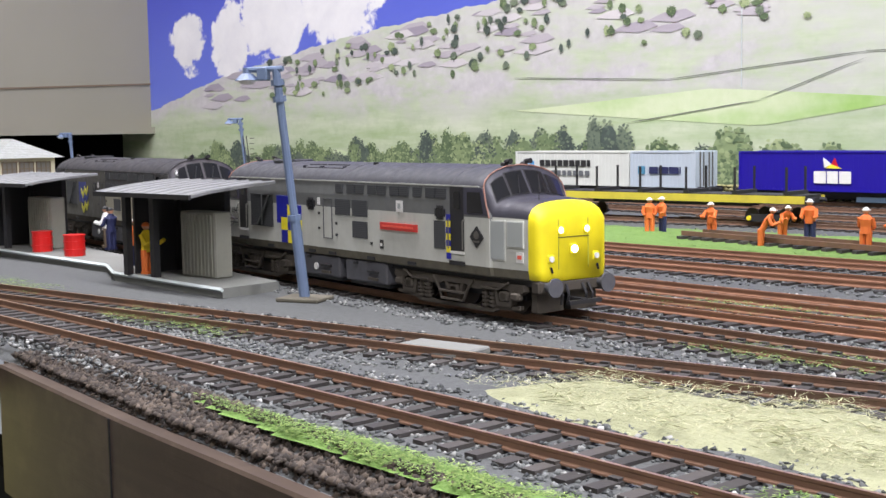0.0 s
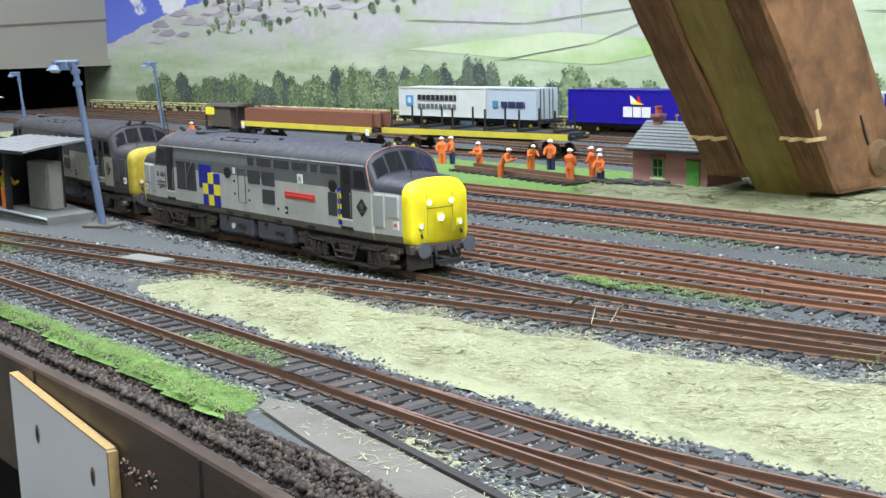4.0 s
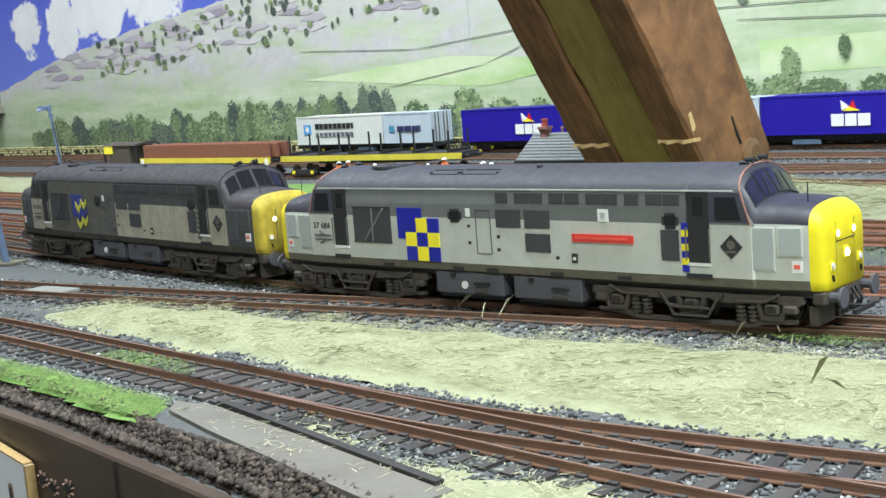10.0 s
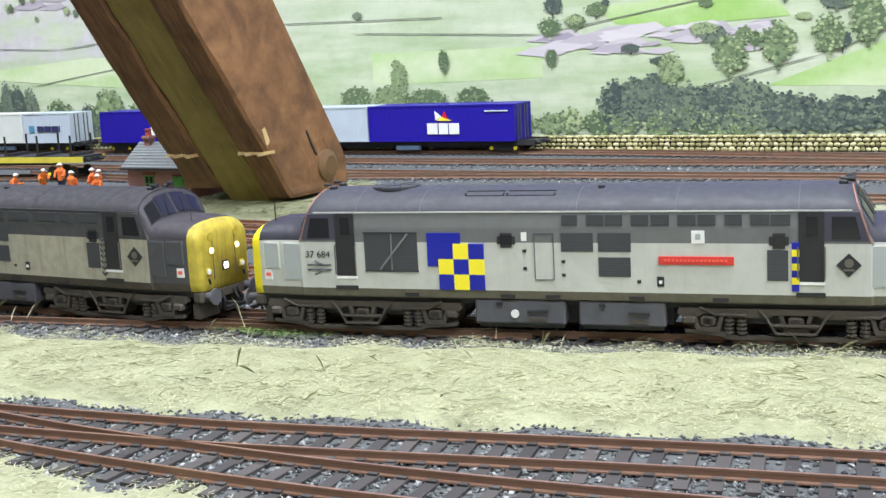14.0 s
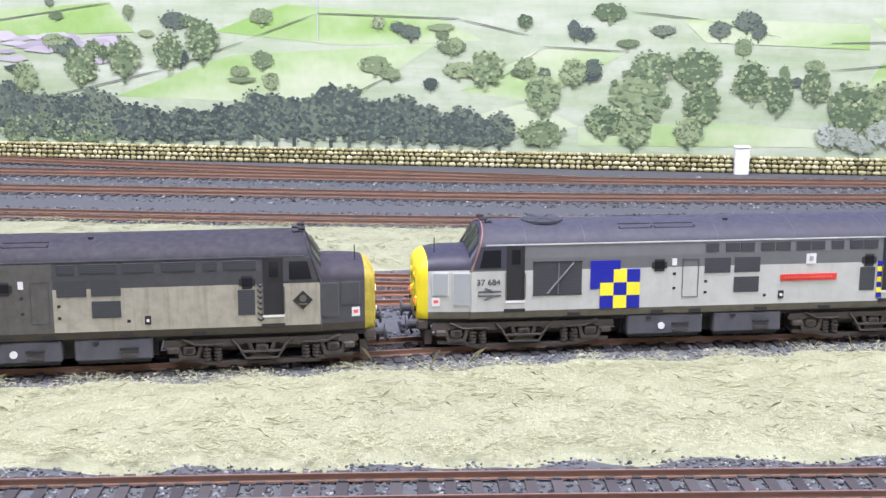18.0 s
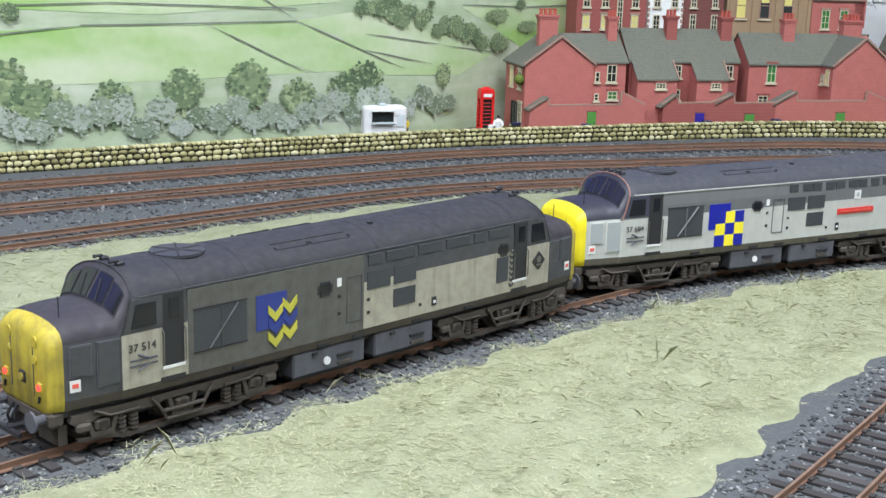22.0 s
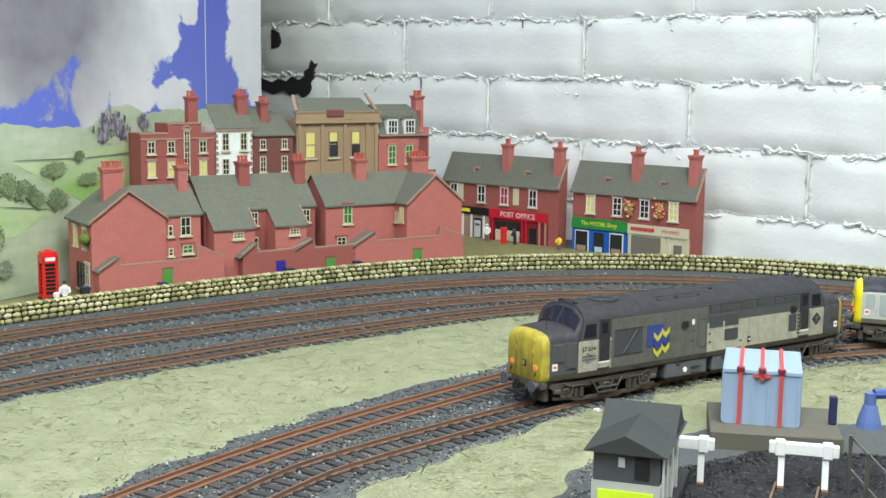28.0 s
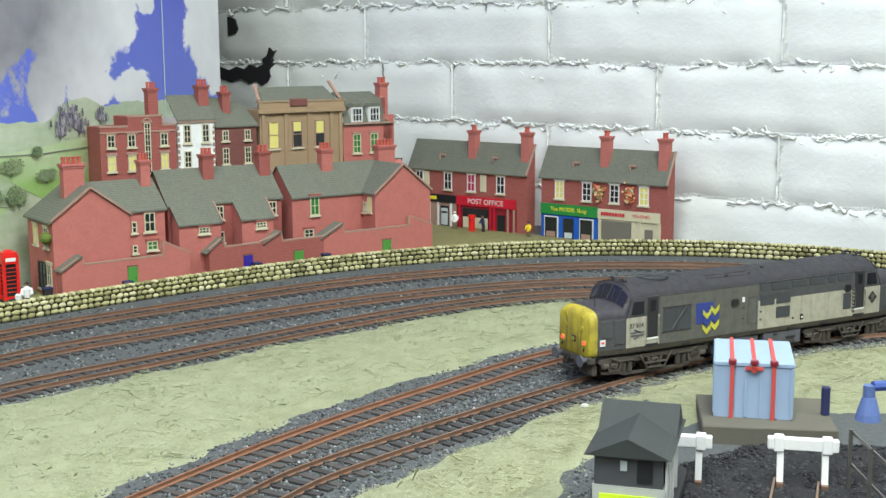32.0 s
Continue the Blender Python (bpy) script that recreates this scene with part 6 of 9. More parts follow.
# ---- town behind the stone wall ----
def card(name, c, course=620):
    """Printed brick card: faint courses, blotches and a little fading."""
    m = Mat(name, 0.85)
    z = m.xyz()[2]
    rows = m.ramp(m.math("SINE", m.math("MULTIPLY", z, 5200)), (0.55, 0.0), (0.95, 1.0))
    col = m.mix(m.noise(140, 4, 0.6), tuple(v * 0.82 for v in c[:3]) + (1,), tuple(min(1, v * 1.15) for v in c[:3]) + (1,))
    col = m.mix(m.math("MULTIPLY", m.noise(1600, 2), 0.35), col, tuple(v * 0.6 for v in c[:3]) + (1,))
    col = m.mix(m.math("MULTIPLY", rows, 0.22), col, srgb(196, 160, 146))
    col = m.mix(m.math("MULTIPLY", m.ramp(m.noise(420, 4, 0.7), (0.5, 0.0), (0.72, 1.0)), 0.3), col, tuple(v * 0.5 for v in c[:3]) + (1,))
    m.set("Base Color", col).bump(m.noise(1400, 3), 0.25, 0.0003)
    return m.m


def slates(name, c):
    m = Mat(name, 0.8)
    z = m.xyz()[2]
    rows = m.ramp(m.math("SINE", m.math("MULTIPLY", z, 4200)), (0.4, 0.0), (0.9, 1.0))
    cell = m.noise(1.0, 2, 0.6, m.map((700, 700, 900)))
    col = m.mix(cell, tuple(v * 0.7 for v in c[:3]) + (1,), tuple(v * 1.25 for v in c[:3]) + (1,))
    col = m.mix(m.math("MULTIPLY", rows, 0.6), col, tuple(v * 0.4 for v in c[:3]) + (1,))
    col = m.mix(m.math("MULTIPLY", m.ramp(m.voro(900, out="Color"), (0.3, 0.0), (0.7, 1.0)), 0.25), col, tuple(min(1, v * 1.6) for v in c[:3]) + (1,))
    col = m.mix(m.math("MULTIPLY", m.noise(60, 4), 0.3), col, srgb(120, 122, 96))
    m.set("Base Color", col).bump(cell, 0.4, 0.0004)
    return m.m


M_CARD, M_CARD2, M_CARD3 = card("pink_brick_card", srgb(182, 104, 95)), card("red_brick_card", srgb(152, 80, 72)), card("brown_brick_card", srgb(112, 64, 58))
M_SLATE, M_SLATE2 = slates("green_grey_slate", srgb(98, 100, 90)), slates("blue_grey_slate", srgb(120, 126, 130))
M_TAN, M_CREAM, M_COPE = plain("tan_stone_card", srgb(158, 134, 104), 0.85, dirt=0.15), plain("cream_paint", srgb(198, 192, 164), 0.6), plain("coping_stone", srgb(158, 128, 112), 0.85)
M_RENDER, M_GREEN, M_BLUEDOOR = plain("white_render", srgb(226, 228, 224), 0.8), plain("green_door", srgb(74, 138, 56), 0.6), plain("blue_door", srgb(44, 30, 140), 0.6)
M_POT, M_PANE = plain("terracotta_pot", srgb(176, 86, 72), 0.8), Mat("dark_window", 0.15).set("Base Color", (0.02, 0.024, 0.024, 1)).m
M_YPANE, M_RPANE, M_GPANE = plain("yellow_blind", srgb(216, 206, 120), 0.5), plain("red_curtain", srgb(160, 40, 70), 0.6), plain("green_curtain", srgb(40, 110, 40), 0.6)
M_SIGNRED, M_SIGNGRN, M_SIGNBLK, M_SHOPBLUE = plain("red_fascia", srgb(190, 28, 48), 0.45), plain("green_fascia", srgb(36, 130, 60), 0.45), plain("black_fascia", srgb(30, 30, 34), 0.45), plain("blue_shopfront", srgb(24, 88, 178), 0.45)
M_MAROON, M_SIGNYEL, M_PILLAR = plain("maroon_shopfront", srgb(130, 30, 44), 0.45), plain("sign_yellow", srgb(240, 225, 60), 0.45), plain("pillar_box_red", srgb(214, 34, 30), 0.35)


def poly_slab(bm, pts, t, mi=0):
    """A sheet with thickness below four or more points."""
    top, low = [bm.verts.new(p) for p in pts], [bm.verts.new((p[0], p[1], p[2] - t)) for p in pts]
    n = len(pts)
    fs = [bm.faces.new(top), bm.faces.new(low)] + [bm.faces.new((top[i], top[(i + 1) % n], low[(i + 1) % n], low[i])) for i in range(n)]
    for f in fs:
        f.material_index = mi
    bmesh.ops.recalc_face_normals(bm, faces=fs)


def roof_part(th, *sheets, t=0.0014, mat=None):
    bm = bmesh.new()
    for s in sheets:
        poly_slab(bm, s, t)
    return part("roof", bm, mat or M_SLATE, th)


def wall_part(th, bm, mat, name="wall"):
    return part(name, bm, mat, th)


def window(th, x, y, z, w, h, pane=None, frame=None, rz=0, bars=(1, 2), sill=True, lintel=None):
    """A sash window in a wall facing -y: frame, glazing bars, pane, sill and lintel."""
    m = Matrix.Translation((x, y, z)) @ Matrix.Rotation(math.radians(rz), 4, "Z")
    b = 0.0008
    bm = bmesh.new()
    o, i_ = [(-w / 2, -h / 2), (w / 2, -h / 2), (w / 2, h / 2), (-w / 2, h / 2)], [(-w / 2 + b, -h / 2 + b), (w / 2 - b, -h / 2 + b), (w / 2 - b, h / 2 - b), (-w / 2 + b, h / 2 - b)]
    V4 = [[bm.verts.new((p[0], y_, p[1])) for p in q] for q, y_ in ((o, -0.0008), (i_, -0.0008), (o, 0.0006), (i_, 0.0006))]
    for k in range(4):
        j = (k + 1) % 4
        for A, B in ((0, 1), (2, 3), (0, 2), (1, 3)):
            bm.faces.new((V4[A][k], V4[A][j], V4[B][j], V4[B][k]))
    bmesh.ops.recalc_face_normals(bm, faces=bm.faces[:])
    wn = part("window", bm, frame or M_CREAM, th)
    for i in range(1, bars[0] + 1):
        c = -w / 2 + w * i / (bars[0] + 1)
        part("glazing_bar", boxes((c - 0.00025, c + 0.00025, -0.0007, 0.0002, -h / 2 + b, h / 2 - b)), frame or M_CREAM, wn)
    for i in range(1, bars[1]):
        c = -h / 2 + h * i / bars[1]
        part("glazing_bar", boxes((-w / 2 + b, w / 2 - b, -0.00075, 0.0002, c - 0.0003, c + 0.0003)), frame or M_CREAM, wn)
    wn.matrix_local = m
    part("pane", boxes((-w / 2 + b * 0.6, w / 2 - b * 0.6, -0.00025, 0.0005, -h / 2 + b * 0.6, h / 2 - b * 0.6)), pane or M_PANE, wn)
    if sill:
        part("sill", boxes((-w / 2 - 0.001, w / 2 + 0.001, -0.0016, 0.0004, -h / 2 - 0.0014, -h / 2 - 0.0001)), M_CREAM, wn)
    if lintel:
        part("lintel", boxes((-w / 2 - 0.0012, w / 2 + 0.0012, -0.0011, 0.0004, h / 2 + 0.0001, h / 2 + 0.002)), lintel, wn)
    return wn


def door(th, x, y, z, w, h, mat, name="door"):
    d = part(name, boxes((-w / 2, w / 2, -0.0007, 0.0006, 0, h), bev=0.0002), mat, th)
    d.matrix_local = Matrix.Translation((x, y, z))
    part("latch", boxes((w * 0.25, w * 0.33, -0.0011, -0.0006, h * 0.45, h * 0.5)), M_BLACK, d)
    part("arch", boxes((-w / 2 - 0.0006, w / 2 + 0.0006, -0.0004, 0.0006, h + 0.0001, h + 0.0012)), M_CARD3, d)
    return d


def chimney(th, x0, x1, y, z0, z1, pots, mat=None, d=0.010):
    """A stack with an oversailing cap and a row of pots."""
    ph = 0.0050
    zs = z1 - ph
    mid, half = (x0 + x1) / 2, (x1 - x0) * 0.39
    x0, x1, d = mid - half, mid + half, d * 0.82
    ch = part("chimney", boxes((x0, x1, y - d / 2, y + d / 2, z0, zs - 0.0032), (x0 - 0.0006, x1 + 0.0006, y - d / 2 - 0.0006, y + d / 2 + 0.0006, zs - 0.0032, zs - 0.0016), (x0 - 0.0012, x1 + 0.0012, y - d / 2 - 0.0012, y + d / 2 + 0.0012, zs - 0.0016, zs)), mat or M_CARD, th)
    for i in range(pots):
        bm = bmesh.new()
        x = x0 + (x1 - x0) * (i + 0.5) / pots
        r = min(0.0024, (x1 - x0) / pots * 0.42)
        cyl(bm, x, y, zs, r * 1.05, ph * 0.8, n=10, r2=r * 0.9)
        cyl(bm, x, y, zs + ph * 0.8, r * 1.15, ph * 0.2, n=10)
        part("chimney_pot", bm, M_POT, ch)
    return ch


def coping(th, *segs, w=0.0022):
    """Pale capping stones along sloping or level wall tops."""
    for a, b in segs:
        bm = bmesh.new()
        a, b = Vector(a), Vector(b)
        d = (b - a)
        L = d.length
        vs = box(bm, 0, L, -w / 2, w / 2, -0.0004, 0.0011)
        bmesh.ops.transform(bm, matrix=Matrix.Translation(a) @ d.to_track_quat("X", "Z").to_matrix().to_4x4(), verts=vs)
        part("coping", bm, M_COPE, th)


TURN = -15.3


def town(name, u, v, label, category, group=""):
    c, s = math.cos(math.radians(TURN)), math.sin(math.radians(TURN))
    return thing(name, 0.752 + u * c - v * s, 0.670 + u * s + v * c, 0.0, TURN, label, category, group)


def gable_walls(bm, x0, x1, y0, y1, ze, za, axis="y", z0=-0.003):
    """A block whose two gables face along axis."""
    if axis == "y":
        prism(bm, [(x0, z0), (x1, z0), (x1, ze), ((x0 + x1) / 2, za), (x0, ze)], "y", y0, y1)
    else:
        prism(bm, [(y0, z0), (y1, z0), (y1, ze), ((y0 + y1) / 2, za), (y0, ze)], "x", x0, x1)


ROW = "card houses of the terrace"
# corner house with a gable to the tracks
h = town("terraced_house", 0, 0, "pink brick card house with gable, slate roof and four-pot chimney", "house", ROW)
bm = bmesh.new()
gable_walls(bm, -0.003, 0.055, 0.012, 0.066, 0.0575, 0.0785)
wall_part(h, bm, M_CARD)
bm = bmesh.new()
gable_walls(bm, 0.0552, 0.084, 0.014, 0.064, 0.0595, 0.0795, "x")
wall_part(h, bm, M_CARD)
roof_part(h, [(-0.006, 0.0105, 0.0565), (0.026, 0.0105, 0.0802), (0.026, 0.067, 0.0802), (-0.006, 0.067, 0.0565)])
roof_part(h, [(0.026, 0.0105, 0.0802), (0.0565, 0.0105, 0.0582), (0.0565, 0.067, 0.0582), (0.026, 0.067, 0.0802)])
roof_part(h, [(0.045, 0.0125, 0.0598), (0.0855, 0.0125, 0.0598), (0.0855, 0.039, 0.0812), (0.030, 0.039, 0.0812)])
roof_part(h, [(0.030, 0.039, 0.0812), (0.0855, 0.039, 0.0812), (0.0855, 0.066, 0.0598), (0.045, 0.066, 0.0598)])
coping(h, ((-0.0045, 0.0108, 0.0572), (0.026, 0.0108, 0.0798)), ((0.026, 0.0108, 0.0798), (0.0563, 0.0108, 0.0577)), w=0.0012)
chimney(h, 0.011, 0.031, 0.034, 0.064, 0.101, 4)
chimney(h, 0.0725, 0.0825, 0.036, 0.07, 0.1005, 3)
window(h, 0.0592, 0.0138, 0.0475, 0.004, 0.0085, bars=(0, 2))
window(h, 0.0715, 0.0138, 0.0505, 0.0085, 0.0145, lintel=M_CARD2)
window(h, 0.0592, 0.0138, 0.031, 0.004, 0.006, bars=(0, 2))
window(h, 0.0730, 0.0138, 0.0325, 0.0085, 0.007, M_GPANE, lintel=M_CARD2)
for v, z in ((0.025, 0.044), (0.048, 0.044)):
    window(h, -0.0032, v, z, 0.009, 0.015, M_YPANE if v > 0.03 else None, rz=-90, lintel=M_CREAM)
window(h, -0.0032, 0.022, 0.017, 0.009, 0.016, rz=-90, lintel=M_CREAM)
window(h, -0.0032, 0.037, 0.015, 0.016, 0.02, frame=M_BLACK, rz=-90)
basket = bmesh.new()
bmesh.ops.create_icosphere(basket, subdivisions=2, radius=0.0045, matrix=Matrix.Translation((-0.0065, 0.017, 0.045)))
part("hanging_basket", basket, varied("basket_flowers", [(0, srgb(226, 120, 40)), (0.5, srgb(230, 90, 60)), (1, srgb(70, 120, 40))], by="island", scale=900), h, "orange flower basket")


def yard(th, x0, x1, tops, y0=0.0, y1=0.012, t=0.0022, mat=None):
    """A back-yard wall with a stepped or sloping top, returns to the house at both ends."""
    bm = bmesh.new()
    prism(bm, [(x0, -0.003), (x1, -0.003)] + [(x, z) for x, z in reversed(tops)], "y", y0, y0 + t)
    wall_part(th, bm, mat or M_CARD, "yard_wall")
    for x, z in ((x0, tops[0][1]), (x1 - t, tops[-1][1])):
        wall_part(th, boxes((x, x + t, y0 + t, y1, -0.003, z - 0.0005)), mat or M_CARD, "yard_wall")
    coping(th, *[((a[0], y0 + t / 2, a[1]), (b[0], y0 + t / 2, b[1])) for a, b in zip(tops, tops[1:]) if abs(b[0] - a[0]) > 0.0005])


def lean_to(th, x0, x1, z0, z1, y0=0.0, y1=0.013):
    """A slate lean-to roof, low at x0 and high at x1."""
    roof_part(th, [(x0, y0 - 0.0012, z0), (x1, y0 - 0.0012, z1), (x1, y1, z1), (x0, y1, z0)], t=0.001)


yard(h, -0.002, 0.097, [(-0.002, 0.0225), (0.013, 0.031), (0.0145, 0.0255), (0.076, 0.0262), (0.0765, 0.0365), (0.097, 0.0262)])
lean_to(h, -0.0035, 0.0132, 0.0222, 0.0325)
door(h, 0.0508, -0.0002, 0.004, 0.0075, 0.0165, M_GREEN, "gate")

# middle house with two outshots
h = town("terraced_house", 0.091, 0, "red brick card house with two lean-to outshots", "house", ROW)
bm = bmesh.new()
gable_walls(bm, 0.0, 0.099, 0.024, 0.072, 0.0605, 0.0842, "x")
wall_part(h, bm, M_CARD2)
roof_part(h, [(-0.001, 0.0225, 0.0598), (0.1, 0.0225, 0.0598), (0.1, 0.048, 0.0858), (-0.001, 0.048, 0.0858)])
roof_part(h, [(-0.001, 0.048, 0.0858), (0.1, 0.048, 0.0858), (0.1, 0.0735, 0.0598), (-0.001, 0.0735, 0.0598)])
for a, b in ((0.002, 0.037), (0.055, 0.083)):
    bm = bmesh.new()
    prism(bm, [(0.009, -0.003), (0.0239, -0.003), (0.0239, 0.0585), (0.009, 0.0465)], "x", a, b)
    wall_part(h, bm, M_CARD)
    roof_part(h, [(a - 0.001, 0.0075, 0.0465), (b + 0.001, 0.0075, 0.0465), (b + 0.001, 0.0235, 0.061), (a - 0.001, 0.0235, 0.061)], t=0.0012)
    coping(h, ((b + 0.0008, 0.0075, 0.0464), (b + 0.0008, 0.0235, 0.0607)), w=0.0011)
    window(h, (a + b) / 2 + 0.003, 0.0088, 0.041, 0.009, 0.005, bars=(2, 2), lintel=M_CARD2)
for x, z, w, hh in ((0.0435, 0.0515, 0.0065, 0.011), (0.0435, 0.032, 0.0065, 0.009), (0.0905, 0.0515, 0.007, 0.011)):
    window(h, x, 0.0238, z, w, hh)
chimney(h, 0.0365, 0.0485, 0.043, 0.074, 0.1015, 3, M_CARD2)
chimney(h, 0.0865, 0.099, 0.043, 0.074, 0.1015, 3, M_CARD2)
yard(h, 0.022, 0.124, [(0.022, 0.0265), (0.033, 0.034), (0.0355, 0.0275), (0.066, 0.028), (0.0665, 0.0285), (0.0845, 0.0345), (0.086, 0.0275), (0.124, 0.0278)], mat=M_CARD2)
lean_to(h, 0.019, 0.0335, 0.0245, 0.0352)
lean_to(h, 0.068, 0.0845, 0.0275, 0.036)
door(h, 0.055, -0.0002, 0.004, 0.0078, 0.0155, M_BLUEDOOR, "gate")
door(h, 0.1003, -0.0002, 0.005, 0.0085, 0.0135, M_GREEN, "gate")

# last house, gable to the tracks at its far end
h = town("terraced_house", 0.2, 0, "pink brick card house with projecting gable wing", "house", ROW)
bm = bmesh.new()
gable_walls(bm, 0.0, 0.1245, 0.024, 0.072, 0.0592, 0.0818, "x")
wall_part(h, bm, M_CARD)
bm = bmesh.new()
gable_walls(bm, 0.068, 0.125, 0.004, 0.0235, 0.0592, 0.0808)
wall_part(h, bm, M_CARD)
roof_part(h, [(-0.001, 0.0225, 0.0585), (0.074, 0.0225, 0.0585), (0.0965, 0.048, 0.0832), (-0.001, 0.048, 0.0832)])
roof_part(h, [(-0.001, 0.048, 0.0832), (0.1265, 0.048, 0.0832), (0.1265, 0.0735, 0.0585), (-0.001, 0.0735, 0.0585)])
roof_part(h, [(0.0665, 0.0025, 0.0586), (0.0965, 0.0025, 0.0826), (0.0965, 0.048, 0.0826), (0.0665, 0.0225, 0.0586)])
roof_part(h, [(0.0965, 0.0025, 0.0826), (0.1265, 0.0025, 0.0586), (0.1265, 0.0225, 0.0586), (0.0965, 0.048, 0.0826)])
coping(h, ((0.0668, 0.003, 0.0583), (0.0965, 0.003, 0.0822)), ((0.0965, 0.003, 0.0822), (0.1262, 0.003, 0.0583)), w=0.0012)
window(h, 0.021, 0.0238, 0.0505, 0.0085, 0.016, M_GPANE, lintel=M_CARD2)
window(h, 0.015, 0.0238, 0.028, 0.009, 0.007, lintel=M_CARD2)
window(h, 0.0678, 0.012, 0.049, 0.006, 0.013, M_YPANE, rz=-90)
window(h, 0.0678, 0.0195, 0.046, 0.005, 0.009, rz=-90)
chimney(h, 0.0376, 0.051, 0.045, 0.071, 0.1005, 3)
chimney(h, 0.094, 0.116, 0.045, 0.071, 0.1005, 5)
yard(h, 0.015, 0.124, [(0.015, 0.0275), (0.033, 0.0365), (0.0345, 0.0292), (0.1, 0.0295), (0.1005, 0.0375), (0.124, 0.0285)], y1=0.005)
lean_to(h, 0.012, 0.0335, 0.0265, 0.0378)
door(h, 0.0765, -0.0002, 0.0065, 0.0085, 0.013, M_GREEN, "gate")

# taller row behind
HIGH = "taller card buildings behind the terrace"
b = town("chapel", 0.073, 0.11, "red brick card chapel with stepped parapet and tall central window", "building", HIGH)
bm = bmesh.new()
prism(bm, [(0, -0.003), (0.066, -0.003), (0.066, 0.1165), (0.054, 0.1165), (0.054, 0.1245), (0.024, 0.1245), (0.024, 0.1165), (0, 0.1165)], "y", 0, 0.03)
wall_part(b, bm, M_CARD2)
coping(b, ((-0.0005, 0.001, 0.1165), (0.024, 0.001, 0.1165)), ((0.0235, 0.001, 0.1245), (0.0545, 0.001, 0.1245)), ((0.054, 0.001, 0.1165), (0.0665, 0.001, 0.1165)), w=0.003)
part("band", boxes((-0.0004, 0.0664, -0.0008, 0.0002, 0.1115, 0.1128)), M_COPE, b)
for x in (0.009, 0.0265, 0.055):
    window(b, x, -0.0002, 0.105, 0.0068, 0.0105, lintel=M_COPE)
    window(b, x, -0.0002, 0.087, 0.007, 0.013, M_YPANE, lintel=M_COPE)
window(b, 0.0405, -0.0002, 0.098, 0.0055, 0.042, bars=(1, 9), sill=False, lintel=M_COPE)
bm = bmesh.new()
for k in range(9):
    a0, a1 = math.pi * k / 9, math.pi * (k + 1) / 9
    tube(bm, (0.0405 + 0.0042 * math.cos(a0), -0.0005, 0.119 + 0.0036 * math.sin(a0)), (0.0405 + 0.0042 * math.cos(a1), -0.0005, 0.119 + 0.0036 * math.sin(a1)), 0.0007, 5)
part("arch", bm, M_COPE, b)
chimney(b, 0.0455, 0.0565, 0.014, 0.115, 0.152, 3, M_CARD2)

b = town("town_house", 0.1405, 0.11, "white rendered house with sash windows and slate roof", "house", HIGH)
wall_part(b, boxes((0, 0.034, 0, 0.03, -0.003, 0.1215)), M_RENDER)
roof_part(b, [(-0.001, -0.0015, 0.1205), (0.035, -0.0015, 0.1205), (0.0345, 0.02, 0.1405), (-0.001, 0.02, 0.1405)])
part("cornice", boxes((-0.0006, 0.0346, -0.0014, 0, 0.1178, 0.1204)), M_COPE, b)
for z, hh in ((0.1085, 0.0155), (0.087, 0.014)):
    for x in (0.0085, 0.0255):
        window(b, x, -0.0002, z, 0.0066, hh, bars=(1, 3))
for k in range(9):
    for x in (0.0008, 0.0332):
        part("quoin", boxes((x - 0.0008 - 0.0004 * (k % 2), x + 0.0008 + 0.0004 * (k % 2), -0.0005, 0.0004, 0.072 + k * 0.005, 0.0752 + k * 0.005)), M_COPE, b)
chimney(b, 0.0235, 0.0355, 0.014, 0.118, 0.1535, 4, M_CARD2)

b = town("town_house", 0.1755, 0.11, "brown brick house with low slate roof behind the terrace", "house", HIGH)
wall_part(b, boxes((0, 0.039, 0, 0.03, -0.003, 0.1142)), M_CARD3)
roof_part(b, [(-0.0005, -0.0015, 0.1138), (0.0405, -0.0015, 0.1138), (0.036, 0.02, 0.132), (-0.0005, 0.02, 0.1395)])
for x in (0.009, 0.03):
    window(b, x, -0.0002, 0.1055, 0.0058, 0.009, bars=(1, 2))
    window(b, x, -0.0002, 0.088, 0.006, 0.014, bars=(1, 3))
chimney(b, 0.011, 0.0205, 0.014, 0.118, 0.1475, 3, M_CARD2)

b = town("stone_bank", 0.218, 0.11, "tan stone bank with pilasters, parapet and three blinds", "building", HIGH)
wall_part(b, boxes((0, 0.085, 0, 0.035, -0.003, 0.1262)), M_TAN)
for x in (0.0015, 0.024, 0.0475, 0.071, 0.0805):
    part("pilaster", boxes((x, x + 0.0035, -0.0016, 0, 0.06, 0.1228), bev=0.0003), M_TAN, b)
part("cornice", boxes((-0.0022, 0.0872, -0.003, 0, 0.1228, 0.1262), bev=0.0004), M_TAN, b)
part("parapet", boxes((-0.001, 0.086, -0.0014, 0.002, 0.1264, 0.1325)), M_TAN, b)
part("crest", boxes((0.0295, 0.0475, -0.0026, 0, 0.1285, 0.1355), bev=0.0008), M_CARD3, b)
part("parapet_cap", boxes((-0.002, 0.087, -0.002, 0.003, 0.1326, 0.1338)), M_TAN, b)
roof_part(b, [(0.004, 0.003, 0.134), (0.081, 0.003, 0.134), (0.078, 0.022, 0.1455), (0.01, 0.022, 0.1455)])
coping(b, ((0.0005, 0.002, 0.134), (0.0075, 0.022, 0.1475)), ((0.0838, 0.002, 0.134), (0.0838, 0.022, 0.1495)), w=0.003)
